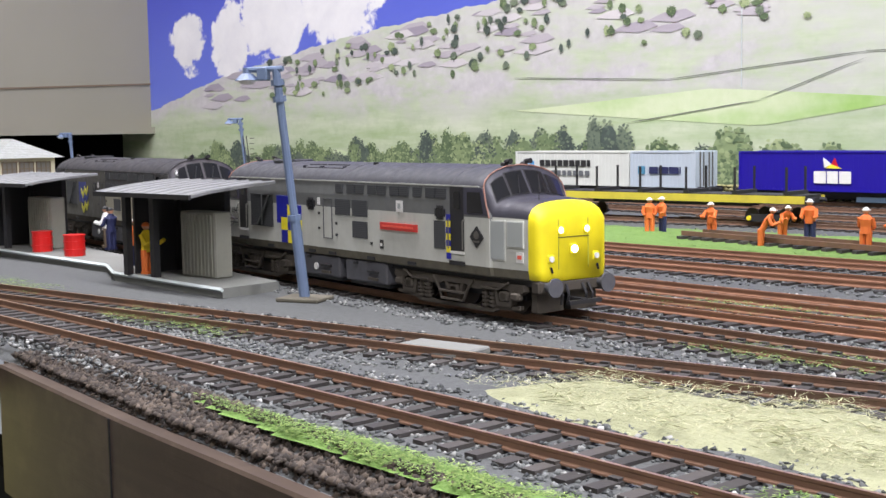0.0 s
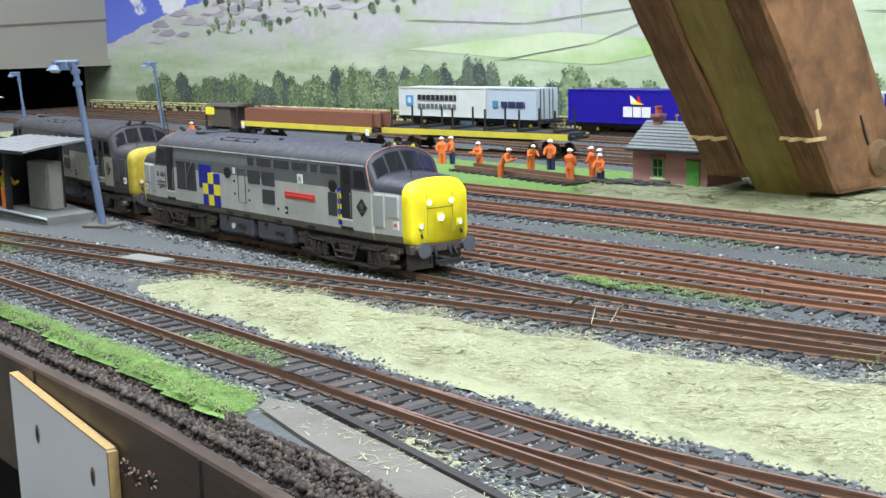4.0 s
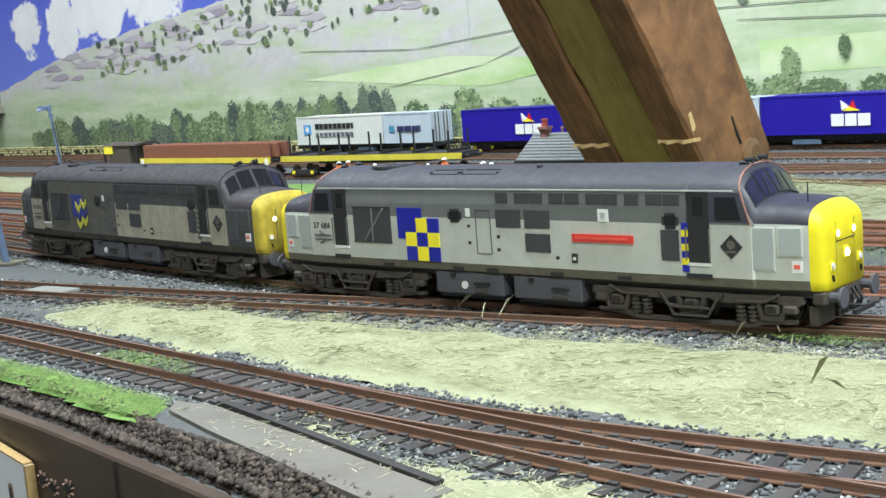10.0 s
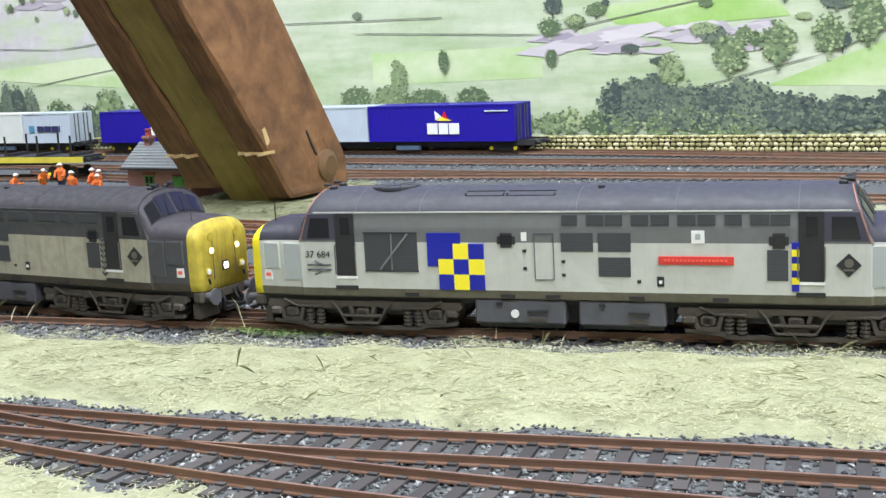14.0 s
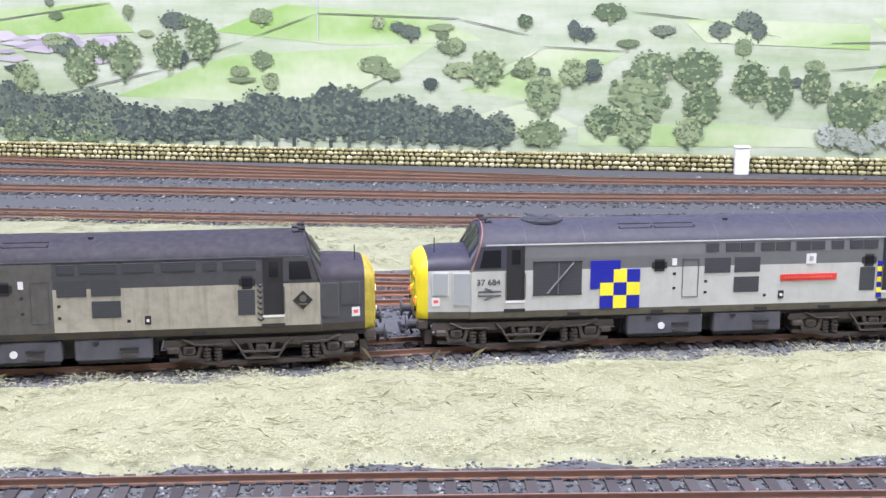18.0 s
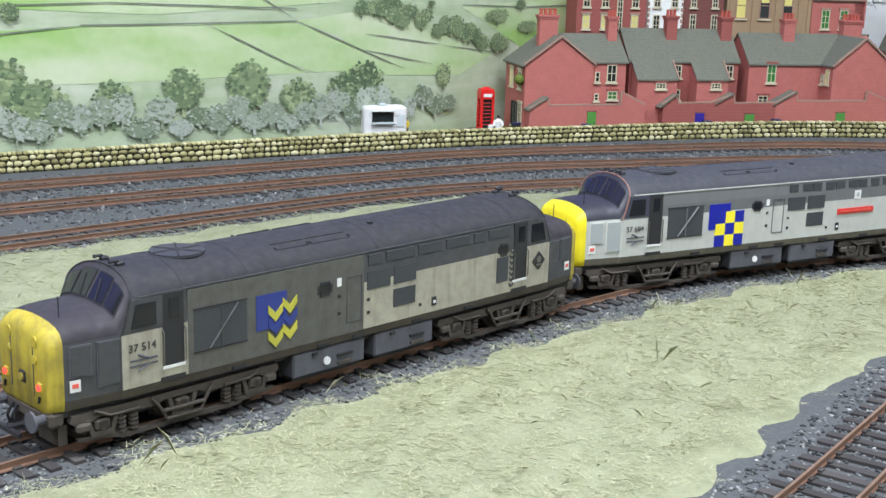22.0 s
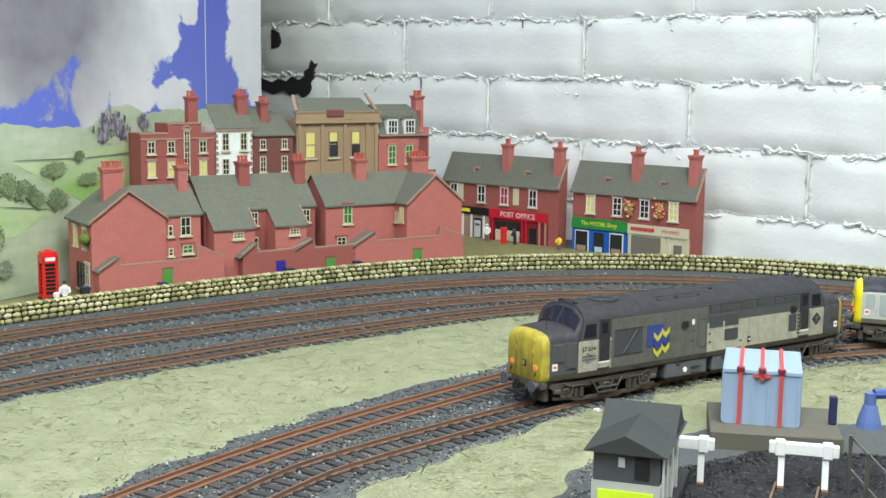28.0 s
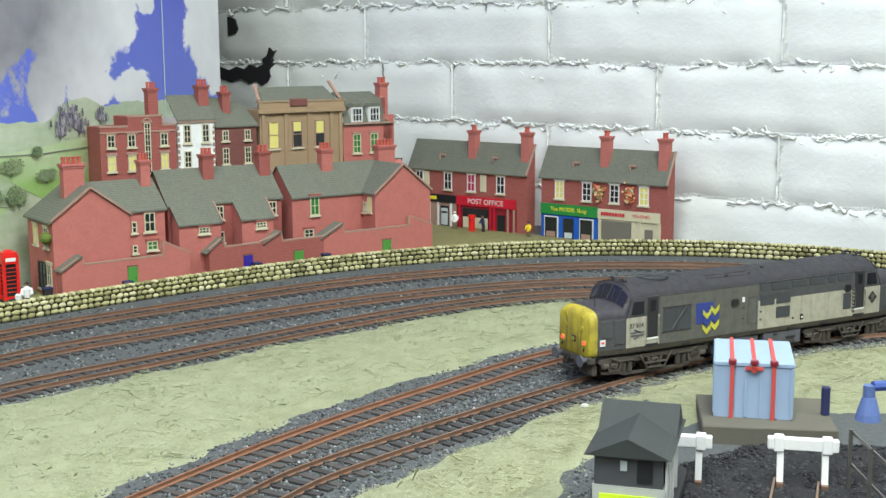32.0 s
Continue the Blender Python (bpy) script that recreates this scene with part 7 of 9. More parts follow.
for x, p in ((0.0135, M_YPANE), (0.0372, None), (0.0605, None)):
    window(b, x, -0.0002, 0.104, 0.0105, 0.024, p, bars=(0, 2), frame=M_COPE)
    if not p:
        part("blind", boxes((x - 0.0038, x + 0.0038, -0.0009, -0.0003, 0.1065 if x < 0.05 else 0.104, 0.1148)), M_YPANE, b)

b = town("town_house", 0.3035, 0.11, "red brick house with two white dormers in a mansard roof", "house", HIGH)
wall_part(b, boxes((0, 0.0545, 0, 0.032, -0.003, 0.1105)), M_CARD)
roof_part(b, [(0.0, -0.001, 0.1102), (0.049, -0.001, 0.1102), (0.046, 0.008, 0.133), (0.003, 0.008, 0.133)])
roof_part(b, [(0.003, 0.008, 0.133), (0.046, 0.008, 0.133), (0.046, 0.025, 0.1392), (0.003, 0.025, 0.1392)])
wall_part(b, boxes((0.0465, 0.0485, 0.0, 0.03, 0.1105, 0.134)), M_CARD)
coping(b, ((0.0, -0.0012, 0.1105), (0.0545, -0.0012, 0.1105)), ((0.0475, 0.0, 0.113), (0.0475, 0.009, 0.135)))
for x in (0.0145, 0.0335):
    d = part("dormer", boxes((x - 0.0062, x + 0.0062, -0.001, 0.009, 0.1118, 0.1262)), M_WHITEP, b)
    window(b, x, -0.0012, 0.119, 0.0105, 0.0125, frame=M_WHITEP, bars=(2, 2), sill=False)
    roof = bmesh.new()
    prism(roof, [(x - 0.0075, 0.1262), (x + 0.0075, 0.1262), (x + 0.0045, 0.1294), (x - 0.0045, 0.1294)], "y", -0.0018, 0.009)
    part("dormer_roof", roof, M_SLATE, d)
    window(b, x, -0.0002, 0.0925, 0.0085, 0.0175, M_GPANE, lintel=M_COPE, bars=(1, 3))
chimney(b, 0.0445, 0.056, 0.012, 0.118, 0.1525, 2, M_CARD)
part("stack_breast", boxes((0.0444, 0.0562, 0.0, 0.02, 0.085, 0.1179)), M_CARD, b)


# ---- shops against the end wall ----
def shop_block(y, width, label):
    s = thing("shop_pair", 1.185, y, 0.0, -90, label, "shop", "card shops against the wall")
    bm = bmesh.new()
    prism(bm, [(0, -0.002), (0.013, -0.002), (0.013, 0.0885), (0, 0.0625)], "x", 0, width)
    wall_part(s, bm, M_CARD2)
    roof_part(s, [(-0.002, -0.0022, 0.0622), (width + 0.001, -0.0022, 0.0622), (width + 0.001, 0.0135, 0.0902), (-0.002, 0.0135, 0.0902)], t=0.0012)
    coping(s, ((width + 0.0006, -0.002, 0.0622), (width + 0.0006, 0.0135, 0.0902)), w=0.0015)
    for x in (width * 0.27, width * 0.72):
        bm = bmesh.new()
        box(bm, x - 0.003, x + 0.0035, 0.0035, 0.0055, 0.0755, 0.0775)
        box(bm, x - 0.0032, x - 0.002, 0.002, 0.0045, 0.0722, 0.0768)
        part("skylight_rail", bm, M_COPE, s)
    return s


def bars(th, x0, x1, y, z, h, mat, seed, gap=0.0007, lw=(0.0012, 0.0024)):
    """Unreadable writing: a row of plain bars."""
    rg = random.Random(seed)
    x = x0
    bm = bmesh.new()
    while x < x1:
        w = min(rg.uniform(*lw), x1 - x)
        box(bm, x, x + w, y - 0.0003, y + 0.0002, z - h / 2, z + h / 2)
        x += w + gap
    return part("writing", bm, mat, th)


s = shop_block(0.709, 0.141, "red brick card shop and post office with slate roof")
for x, p in ((0.0125, None), (0.048, None), (0.0764, M_RPANE), (0.111, None)):
    window(s, x, -0.0002, 0.0515, 0.0095, 0.0165, p, bars=(1, 2), frame=M_WHITEP, lintel=M_CREAM)
for x in (0.021, 0.0905):
    part("shutter", boxes((x - 0.0035, x + 0.0035, -0.0008, 0.0004, 0.0435, 0.06), bev=0.0003), M_CREAM, s)
chimney(s, 0.068, 0.0785, 0.0085, 0.074, 0.1065, 1, M_CARD)
chimney(s, 0.1295, 0.1405, 0.0085, 0.074, 0.1065, 1, M_CARD)
fr = part("shopfront", boxes((0.002, 0.0585, -0.001, 0.0004, 0.0, 0.0305)), M_COPE, s, "grey stone shop front with black sign")
part("sign_board", boxes((0.0015, 0.0588, -0.002, -0.0011, 0.0305, 0.038)), M_SIGNBLK, fr)
bars(fr, 0.013, 0.035, -0.0022, 0.0345, 0.0034, M_SIGNYEL, 4)
for x0, x1, z1, mt in ((0.005, 0.009, 0.027, M_PANE), (0.0135, 0.0225, 0.0275, M_PANE), (0.0395, 0.0495, 0.027, M_PANE)):
    part("shop_pane", boxes((x0, x1, -0.0016, -0.0009, 0.004, z1)), mt, fr)
part("poster", boxes((0.0405, 0.0485, -0.0019, -0.0017, 0.0085, 0.025)), M_LIGHT, fr)
bars(fr, 0.0415, 0.0475, -0.002, 0.021, 0.002, M_INK, 8)
for x in (0.0115, 0.0255, 0.0365, 0.0525):
    part("shop_pillar", boxes((x - 0.001, x + 0.001, -0.0022, -0.0011, 0.0, 0.0302)), M_WHITEP, fr)
fr = part("shopfront", boxes((0.0595, 0.1295, -0.001, 0.0004, 0.0, 0.0295)), M_MAROON, s, "maroon post office front")
part("sign_board", boxes((0.0595, 0.1295, -0.0024, -0.0011, 0.0295, 0.0385)), M_SIGNRED, fr)
words("POST OFFICE", 0.0072, M_WHITEP, fr, pose(0.0945, -0.0025, 0.0338, 90), "white sign lettering")
part("shop_pane", boxes((0.067, 0.0975, -0.0016, -0.0009, 0.0075, 0.027)), M_PANE, fr)
part("net_curtain", boxes((0.0675, 0.097, -0.0019, -0.0017, 0.008, 0.0185)), M_CREAM, fr)
part("shop_pane", boxes((0.108, 0.1165, -0.0016, -0.0009, 0.0075, 0.023)), M_PANE, fr)
for x in (0.063, 0.1, 0.1045, 0.1205, 0.1275):
    part("shop_pillar", boxes((x - 0.0009, x + 0.0009, -0.0024, -0.0011, 0.0, 0.0293)), M_SIGNRED if x < 0.12 else M_COPE, fr)

s = shop_block(0.552, 0.1295, "brick card pair: blue model shop and cream fish shop")
for x, p in ((0.02, M_YPANE), (0.049, None), (0.0776, None), (0.107, M_YPANE)):
    window(s, x, -0.0002, 0.0515, 0.0095, 0.0165, p, bars=(1, 3), frame=M_WHITEP, lintel=M_WHITEP)
M_FLOWER = varied("basket_blooms", [(0, srgb(214, 108, 60)), (0.45, srgb(226, 130, 80)), (0.6, srgb(226, 206, 170)), (1, srgb(96, 140, 50))], by="island", scale=900)
for x in (0.063, 0.093):
    rg = np.random.default_rng(int(x * 1000))
    P = rg.normal(0, 1, (90, 3)) * (0.0024, 0.0012, 0.0034) + (0, -0.003, 0)
    bk = soup("flower_basket", np.zeros((3, 3)), np.array([[0, 1, 2]]), M_FLOWER, "", kind="", parent=s)
    bm = bmesh.new()
    for q in P:
        bmesh.ops.create_icosphere(bm, subdivisions=1, radius=0.0011, matrix=Matrix.Translation((x + q[0], min(-0.0012, q[1]), 0.0515 + q[2])))
    bm.to_mesh(bk.data)
    bm.free()
chimney(s, 0.0585, 0.069, 0.0085, 0.074, 0.1065, 1, M_CARD)
chimney(s, 0.1165, 0.1275, 0.0085, 0.074, 0.1065, 1, M_CARD)
fr = part("shopfront", boxes((0.001, 0.0612, -0.001, 0.0004, 0.0, 0.0285)), M_SHOPBLUE, s, "blue model shop front")
part("sign_board", boxes((0.0008, 0.0612, -0.0024, -0.0011, 0.0288, 0.0385)), M_SIGNGRN, fr)
words("The MODEL Shop", 0.0052, M_SIGNYEL, fr, pose(0.031, -0.0025, 0.0338, 90), "yellow sign lettering")
for x0, x1 in ((0.0055, 0.0185), (0.0255, 0.0365), (0.0435, 0.056)):
    part("shop_frame", boxes((x0 - 0.001, x1 + 0.001, -0.0017, -0.0009, 0.006 if x0 != 0.0255 else 0.001, 0.027)), M_WHITEP if x0 != 0.0255 else M_SHOPBLUE, fr)
    part("shop_pane", boxes((x0, x1, -0.0021, -0.0018, 0.007, 0.026)), M_PANE, fr)
    part("goods", boxes((x0 + 0.0015, x1 - 0.0015, -0.0024, -0.0022, 0.008, 0.013)), M_COPE if x0 != 0.0255 else M_LIGHT, fr)
fr = part("shopfront", boxes((0.0618, 0.124, -0.001, 0.0004, 0.0, 0.0285)), M_CREAM, s, "cream fish shop front")
part("sign_board", boxes((0.0618, 0.124, -0.0024, -0.0011, 0.0288, 0.0375)), M_CREAM, fr)
bars(fr, 0.0655, 0.0895, -0.0026, 0.0335, 0.003, M_SIGNRED, 5)
words("FISHERIES", 0.0042, M_SIGNRED, fr, pose(0.106, -0.0025, 0.0333, 90), "red sign lettering")
M_SHOPIN = plain("dim_shop_window", srgb(112, 108, 100), 0.3)
part("shop_pane", boxes((0.0655, 0.0955, -0.0016, -0.0009, 0.0045, 0.027)), M_SHOPIN, fr)
part("shop_pane", boxes((0.109, 0.117, -0.0016, -0.0009, 0.0065, 0.0225)), M_SHOPIN, fr)
for x in (0.0638, 0.098, 0.1045, 0.1225):
    part("shop_pillar", boxes((x - 0.0011, x + 0.0011, -0.0024, -0.0011, 0.0, 0.0285)), M_CREAM, fr)


# ---- street furniture and little figures ----
def figurine(x, y, h, rz, coat, legs, top, label, lean=0.0, arms=0.5, category="figurine", z=None, group="little figurines"):
    """A painted plastic figurine in one mesh: feet, legs, coat, arms, head and hat."""
    bm = bmesh.new()
    k = h / 0.0235
    for s in (-1, 1):
        cyl(bm, 0.0, 0.0016 * s, 0.0, 0.0014, 0.0105, n=7, r2=0.0017, mi=1)
        box(bm, -0.0014, 0.0024, 0.0016 * s - 0.0011, 0.0016 * s + 0.0011, 0, 0.0012, 1)
        tube(bm, (lean * 0.0042, 0.0034 * s, 0.0172), (lean * 0.003 + 0.0035 * arms, 0.0041 * s, 0.0130), 0.0011, 6, 0)
        tube(bm, (lean * 0.003 + 0.0035 * arms, 0.0041 * s, 0.0130), (lean * 0.003 + 0.0075 * arms, 0.0028 * s, 0.0108 + 0.004 * arms), 0.0009, 6, 0)
    rows = [(0.0095, 0.0021, 0.0031), (0.0130, 0.0019, 0.0028), (0.0165, 0.0023, 0.0036), (0.0184, 0.0015, 0.0024), (0.0192, 0.0008, 0.0009)]
    rings = []
    for zz, a, b in rows:
        o = lean * (zz - 0.0095) * 420 * 0.001 * 1.3
        rings.append([bm.verts.new((o * 1.0 + a * math.cos(i * math.pi / 5), b * math.sin(i * math.pi / 5), zz)) for i in range(10)])
    fs = [bm.faces.new((p[i], p[(i + 1) % 10], q[(i + 1) % 10], q[i])) for p, q in zip(rings, rings[1:]) for i in range(10)] + [bm.faces.new(rings[0][::-1]), bm.faces.new(rings[-1])]
    hx = lean * 0.0105 * 0.55
    n0 = len(bm.faces)
    bmesh.ops.create_icosphere(bm, subdivisions=2, radius=0.0018, matrix=Matrix.Translation((hx, 0, 0.0208)))
    bm.faces.ensure_lookup_table()
    for f in bm.faces[n0:]:
        f.material_index = 2 if f.calc_center_median().z > 0.0209 else 3
    cyl(bm, hx + 0.0003, 0, 0.0209, 0.0022, 0.0004, n=10, mi=2)
    for v in bm.verts:
        v.co *= k
    ob = part("figurine", bm, [coat, legs, top, M_SKIN], smooth=False)
    ob.matrix_world = pose(x, y, lift(x, y) if z is None else z, 0, 0, rz)
    return tagged(ob, label, category, group)


M_SKIN = plain("figurine_skin_paint", srgb(206, 150, 120), 0.6)
M_HIVIS, M_HIVIS2, M_HAT = plain("orange_workwear", srgb(222, 112, 48), 0.7), plain("yellow_workwear", srgb(236, 206, 40), 0.7), plain("white_helmet", srgb(236, 236, 230), 0.4)
M_NAVY, M_KHAKI = plain("navy_clothes", srgb(34, 40, 80), 0.7), plain("dull_clothes", srgb(112, 96, 78), 0.7)
figurine(1.168, 0.640, 0.019, 200, M_HAT, M_KHAKI, M_HAT, "small white-clothed figurine by the post office", arms=0.2)
figurine(1.168, 0.606, 0.018, 150, M_NAVY, M_BLACK, M_BLACK, "dark-clothed figurine beside the pillar box", lean=0.2)
figurine(1.166, 0.553, 0.016, 180, M_HIVIS2, M_KHAKI, M_BLACK, "yellow-coated figurine outside the model shop")
figurine(0.657, 0.705, 0.016, 200, M_HIVIS2, M_KHAKI, M_BLACK, "small yellow-coated figurine by the stone wall", z=0.0)
figurine(0.722, 0.672, 0.02, 240, M_WHITEP, M_BLACK, M_BLACK, "black and white figurine behind the wall", z=0.0)
pb = thing("pillar_box", 1.166, 0.618, lift(1.166, 0.618), 0, "red pillar box on the pavement", "pillar box")
bm = bmesh.new()
for z0, r, hh in ((-0.002, 0.0036, 0.0035), (0.0015, 0.003, 0.0125), (0.014, 0.0037, 0.0014), (0.0154, 0.0033, 0.0012)):
    cyl(bm, 0, 0, z0, r, hh, n=16)
part("body", bm, M_PILLAR, pb)
part("slot", boxes((-0.0031, -0.0027, -0.0014, 0.0014, 0.0115, 0.0123)), M_BLACK, pb)
part("base", boxes((-0.0037, 0.0037, -0.0037, 0.0037, -0.0035, -0.0018)), M_BLACK, pb)
# telephone box
ph = thing("telephone_box", 0.729, 0.704, 0.0, -15, "red telephone box with glazed sides beside the houses", "phone box")
part("base", boxes((-0.0062, 0.0062, -0.0062, 0.0062, -0.001, 0.002)), M_BLACK, ph)
part("frame", boxes(*[(x - 0.001, x + 0.001, y - 0.001, y + 0.001, 0.002, 0.031) for x in (-0.0048, 0.0048) for y in (-0.0048, 0.0048)], (-0.0058, 0.0058, -0.0058, 0.0058, 0.0282, 0.0345)), M_PILLAR, ph)
bm = boxes((-0.0052, 0.0052, -0.0052, 0.0052, 0.0345, 0.0362))
cyl(bm, 0, 0, 0.0362, 0.0046, 0.0016, n=16, r2=0.002)
part("roof", bm, M_PILLAR, ph)
part("glazing", boxes((-0.0044, 0.0044, -0.0044, 0.0044, 0.0045, 0.028)), M_PANE, ph)
part("panel", boxes((-0.0048, 0.0048, -0.0048, 0.0048, 0.002, 0.0046)), M_PILLAR, ph)
for k in range(1, 8):
    part("glazing_bar", boxes((-0.0047, 0.0047, -0.0047, 0.0047, 0.0045 + k * 0.0029, 0.005 + k * 0.0029)), M_PILLAR, ph)
part("sign", boxes((-0.0036, 0.0036, -0.0061, -0.0058, 0.030, 0.0326)), M_WHITEP, ph)
# catering van
vn = thing("catering_van", 0.634, 0.7, 0.0, -12, "white catering trailer with serving hatch behind the wall", "van")
part("body", boxes((-0.017, 0.017, -0.0085, 0.009, 0.004, 0.026), bev=0.0014), M_WHITEP, vn)
part("hatch", boxes((-0.011, 0.006, -0.0092, -0.0082, 0.0145, 0.0222)), M_PANE, vn)
part("counter", boxes((-0.0118, 0.0068, -0.0118, -0.0086, 0.0132, 0.0142)), M_LIGHT, vn)
part("flap", boxes((-0.0115, 0.0065, -0.0125, -0.0086, 0.0228, 0.0236)), M_WHITEP, vn)
part("menu", boxes((0.009, 0.0145, -0.0093, -0.0086, 0.011, 0.02)), M_LIGHT, vn)
part("skirt", boxes((-0.0165, 0.0165, -0.008, 0.0085, 0.0018, 0.004)), M_BLACK, vn)
for x in (-0.008, 0.008):
    bm = bmesh.new()
    cyl(bm, x, -0.0086, 0.0028, 0.0029, 0.0016, "y", 14)
    part("wheel", bm, M_BLACK, vn)
part("roof_vent", boxes((-0.004, 0.002, -0.002, 0.003, 0.026, 0.0278), bev=0.0004), M_LIGHT, vn)
# bins by the house walls
for x, y in ((0.742, 0.677), (0.792, 0.651), (0.897, 0.626), (0.955, 0.607)):
    bn = thing("wheelie_bin", x, y, lift(x, y), -15, "dark grey wheelie bin by the yard wall", "bin", "bins along the yard walls")
    bm = bmesh.new()
    prism(bm, [(-0.0026, 0), (0.0026, 0), (0.0031, 0.0105), (-0.0031, 0.0105)], "y", -0.0028, 0.0028)
    part("bin_body", bm, M_BLACK, bn)
    part("lid", boxes((-0.0034, 0.0034, -0.0033, 0.0033, 0.0105, 0.0117), bev=0.0003), M_NAVY, bn)
mk = thing("motorbike", 0.711, 0.671, 0.0, 20, "black and white motorbike parked on the grass", "motorbike")
for x in (-0.006, 0.006):
    bm = bmesh.new()
    cyl(bm, x, -0.0007, 0.0036, 0.0036, 0.0014, "y", 16)
    part("wheel", bm, M_BLACK, mk)
bm = boxes((-0.004, 0.004, -0.0012, 0.0012, 0.0036, 0.0078), bev=0.0008)
part("frame", bm, M_BLACK, mk)
part("fairing", boxes((0.003, 0.0068, -0.0019, 0.0019, 0.0065, 0.0115), bev=0.0008), M_WHITEP, mk)
part("seat", boxes((-0.0062, 0.001, -0.0013, 0.0013, 0.0078, 0.0092), bev=0.0005), M_BLACK, mk)
G_TOWN = [(0.66, 0.655), (0.8, 0.641), (0.93, 0.602), (1.04, 0.542), (1.115, 0.47), (1.182, 0.41), (1.182, 0.72), (1.1, 0.74), (0.9, 0.75), (0.74, 0.725), (0.66, 0.705)]
M_TURF2 = chips("dull_turf", [(0, srgb(92, 96, 52)), (0.5, srgb(126, 128, 74)), (1, srgb(150, 146, 92))], 0.8)
g = Mat("dull_turf_mat", 0.9)
g.set("Base Color", g.mix(g.noise(120, 5, 0.65), srgb(104, 98, 66), srgb(146, 142, 92))).bump(g.noise(900, 4), 0.8, 0.001)
mound("rough_turf", G_TOWN, 0.0012, g.m, "dull rough turf round the houses", 0.008)
blades("turf_fibres", G_TOWN, 14000, 0.0026, 0.0006, M_TURF2, "short dull turf fibres", 0.0006, 19, flat=0.35)

# ---- timber brace of the roof, coming down through the layout ----
def timber(name, dark, light, knot, green=0.0):
    """Rough-sawn timber: long grain, saw marks across, dark stains."""
    m = Mat(name, 0.75)
    co = m.map((900, 90, 90), rot=(math.radians(-36), 0, 0))
    g1 = m.noise(1.0, 5, 0.65, co, 0.6)
    g2 = m.noise(1.0, 3, 0.6, m.map((260, 26, 30), rot=(math.radians(-36), 0, 0)), 1.2)
    saw = m.noise(1.0, 2, 0.5, m.map((60, 1300, 300), rot=(math.radians(24), 0, 0)))
    col = m.mix(g1, dark, light)
    col = m.mix(m.math("MULTIPLY", m.ramp(g2, (0.4, 0.0), (0.7, 1.0)), 0.7), col, knot)
    col = m.mix(m.math("MULTIPLY", m.ramp(m.noise(40, 4), (0.45, 0.0), (0.75, 1.0)), 0.5), col, tuple(v * 0.45 for v in dark[:3]) + (1,))
    m.set("Base Color", col)
    m.bump(m.math("ADD", m.math("MULTIPLY", g1, 0.6), m.math("MULTIPLY", saw, 0.5)), 0.7, 0.0012)
    return m.m


M_SAWN = timber("rough_sawn_brown", srgb(106, 73, 45), srgb(170, 123, 78), srgb(70, 48, 32))
M_OLIVE = timber("olive_planed_board", srgb(148, 128, 62), srgb(180, 158, 86), srgb(132, 112, 56))
M_FRESH = timber("fresh_split_wood", srgb(220, 188, 124), srgb(238, 214, 160), srgb(196, 150, 90))
br = thing("timber_brace", -0.54, 0.33, 0.0, 0, "rough-sawn brown double timber brace sandwiching an olive board", "timber brace")


def rafter(x0, x1, y0, slope, yb, slope_b, z0, z1, knee=None, seed=1):
    """A leaning timber with slightly wavering front arrises."""
    rg = random.Random(seed)
    zs = [z0 + (z1 - z0) * (k / 40) ** 1.5 for k in range(41)]
    bm = bmesh.new()
    rings = []
    for z in zs:
        j = [rg.uniform(-0.0007, 0.0007) for _ in range(4)]
        f = y0 - slope * z
        b = min(yb - slope_b * z, knee if knee else 9)
        rings.append([bm.verts.new((x0 + j[0] + 0.54, f + j[1] - 0.33, z)), bm.verts.new((x0 + 0.0022 + 0.54, f - 0.0006 - 0.33, z)), bm.verts.new((x1 - 0.002 + 0.54, f - 0.0006 + j[2] - 0.33, z)), bm.verts.new((x1 + j[3] + 0.54, f + 0.0018 - 0.33, z)), bm.verts.new((x1 + 0.54, b - 0.33, z)), bm.verts.new((x0 + 0.54, b - 0.33, z))])
    for p, q in zip(rings, rings[1:]):
        for i in range(6):
            bm.faces.new((p[i], p[(i + 1) % 6], q[(i + 1) % 6], q[i]))
    bm.faces.new(rings[0]), bm.faces.new(rings[-1])
    bmesh.ops.recalc_face_normals(bm, faces=bm.faces[:])
    return bm


part("left_timber", rafter(-0.583, -0.5575, 0.313, 0.7365, 0.387, 0.65, 0.012, 0.62, 0.369, 3), M_SAWN, br)
part("board", rafter(-0.5565, -0.5212, 0.3155, 0.7365, 0.385, 0.65, -0.002, 0.62, 0.366, 5), M_OLIVE, br)
part("right_timber", rafter(-0.521, -0.5, 0.313, 0.7365, 0.387, 0.65, 0.006, 0.62, 0.369, 7), M_SAWN, br)
for x0, x1, z in ((-0.5838, -0.5585, 0.0355), (-0.5225, -0.4992, 0.0372)):
    bm = bmesh.new()
    y = 0.313 - 0.7365 * z - 0.33
    rings = []
    for k in range(8):
        x, d = x0 + (x1 - x0) * k / 7 + 0.54, 0.0007 * math.sin(k * 2.1)
        rings.append([bm.verts.new((x, yy, zz)) for yy, zz in ((y - 0.0018 + d, z - 0.0012 + d), (y + 0.006, z - 0.0012 + d), (y + 0.006, z + 0.001 + d * 0.8), (y - 0.0018 + d, z + 0.001 + d * 0.8))])
    for p, q in zip(rings, rings[1:]):
        for i in range(4):
            bm.faces.new((p[i], p[(i + 1) % 4], q[(i + 1) % 4], q[i]))
    bm.faces.new(rings[0]), bm.faces.new(rings[-1])
    bmesh.ops.recalc_face_normals(bm, faces=bm.faces[:])
    part("saw_cut", bm, M_FRESH, br, "pale fresh saw cut")
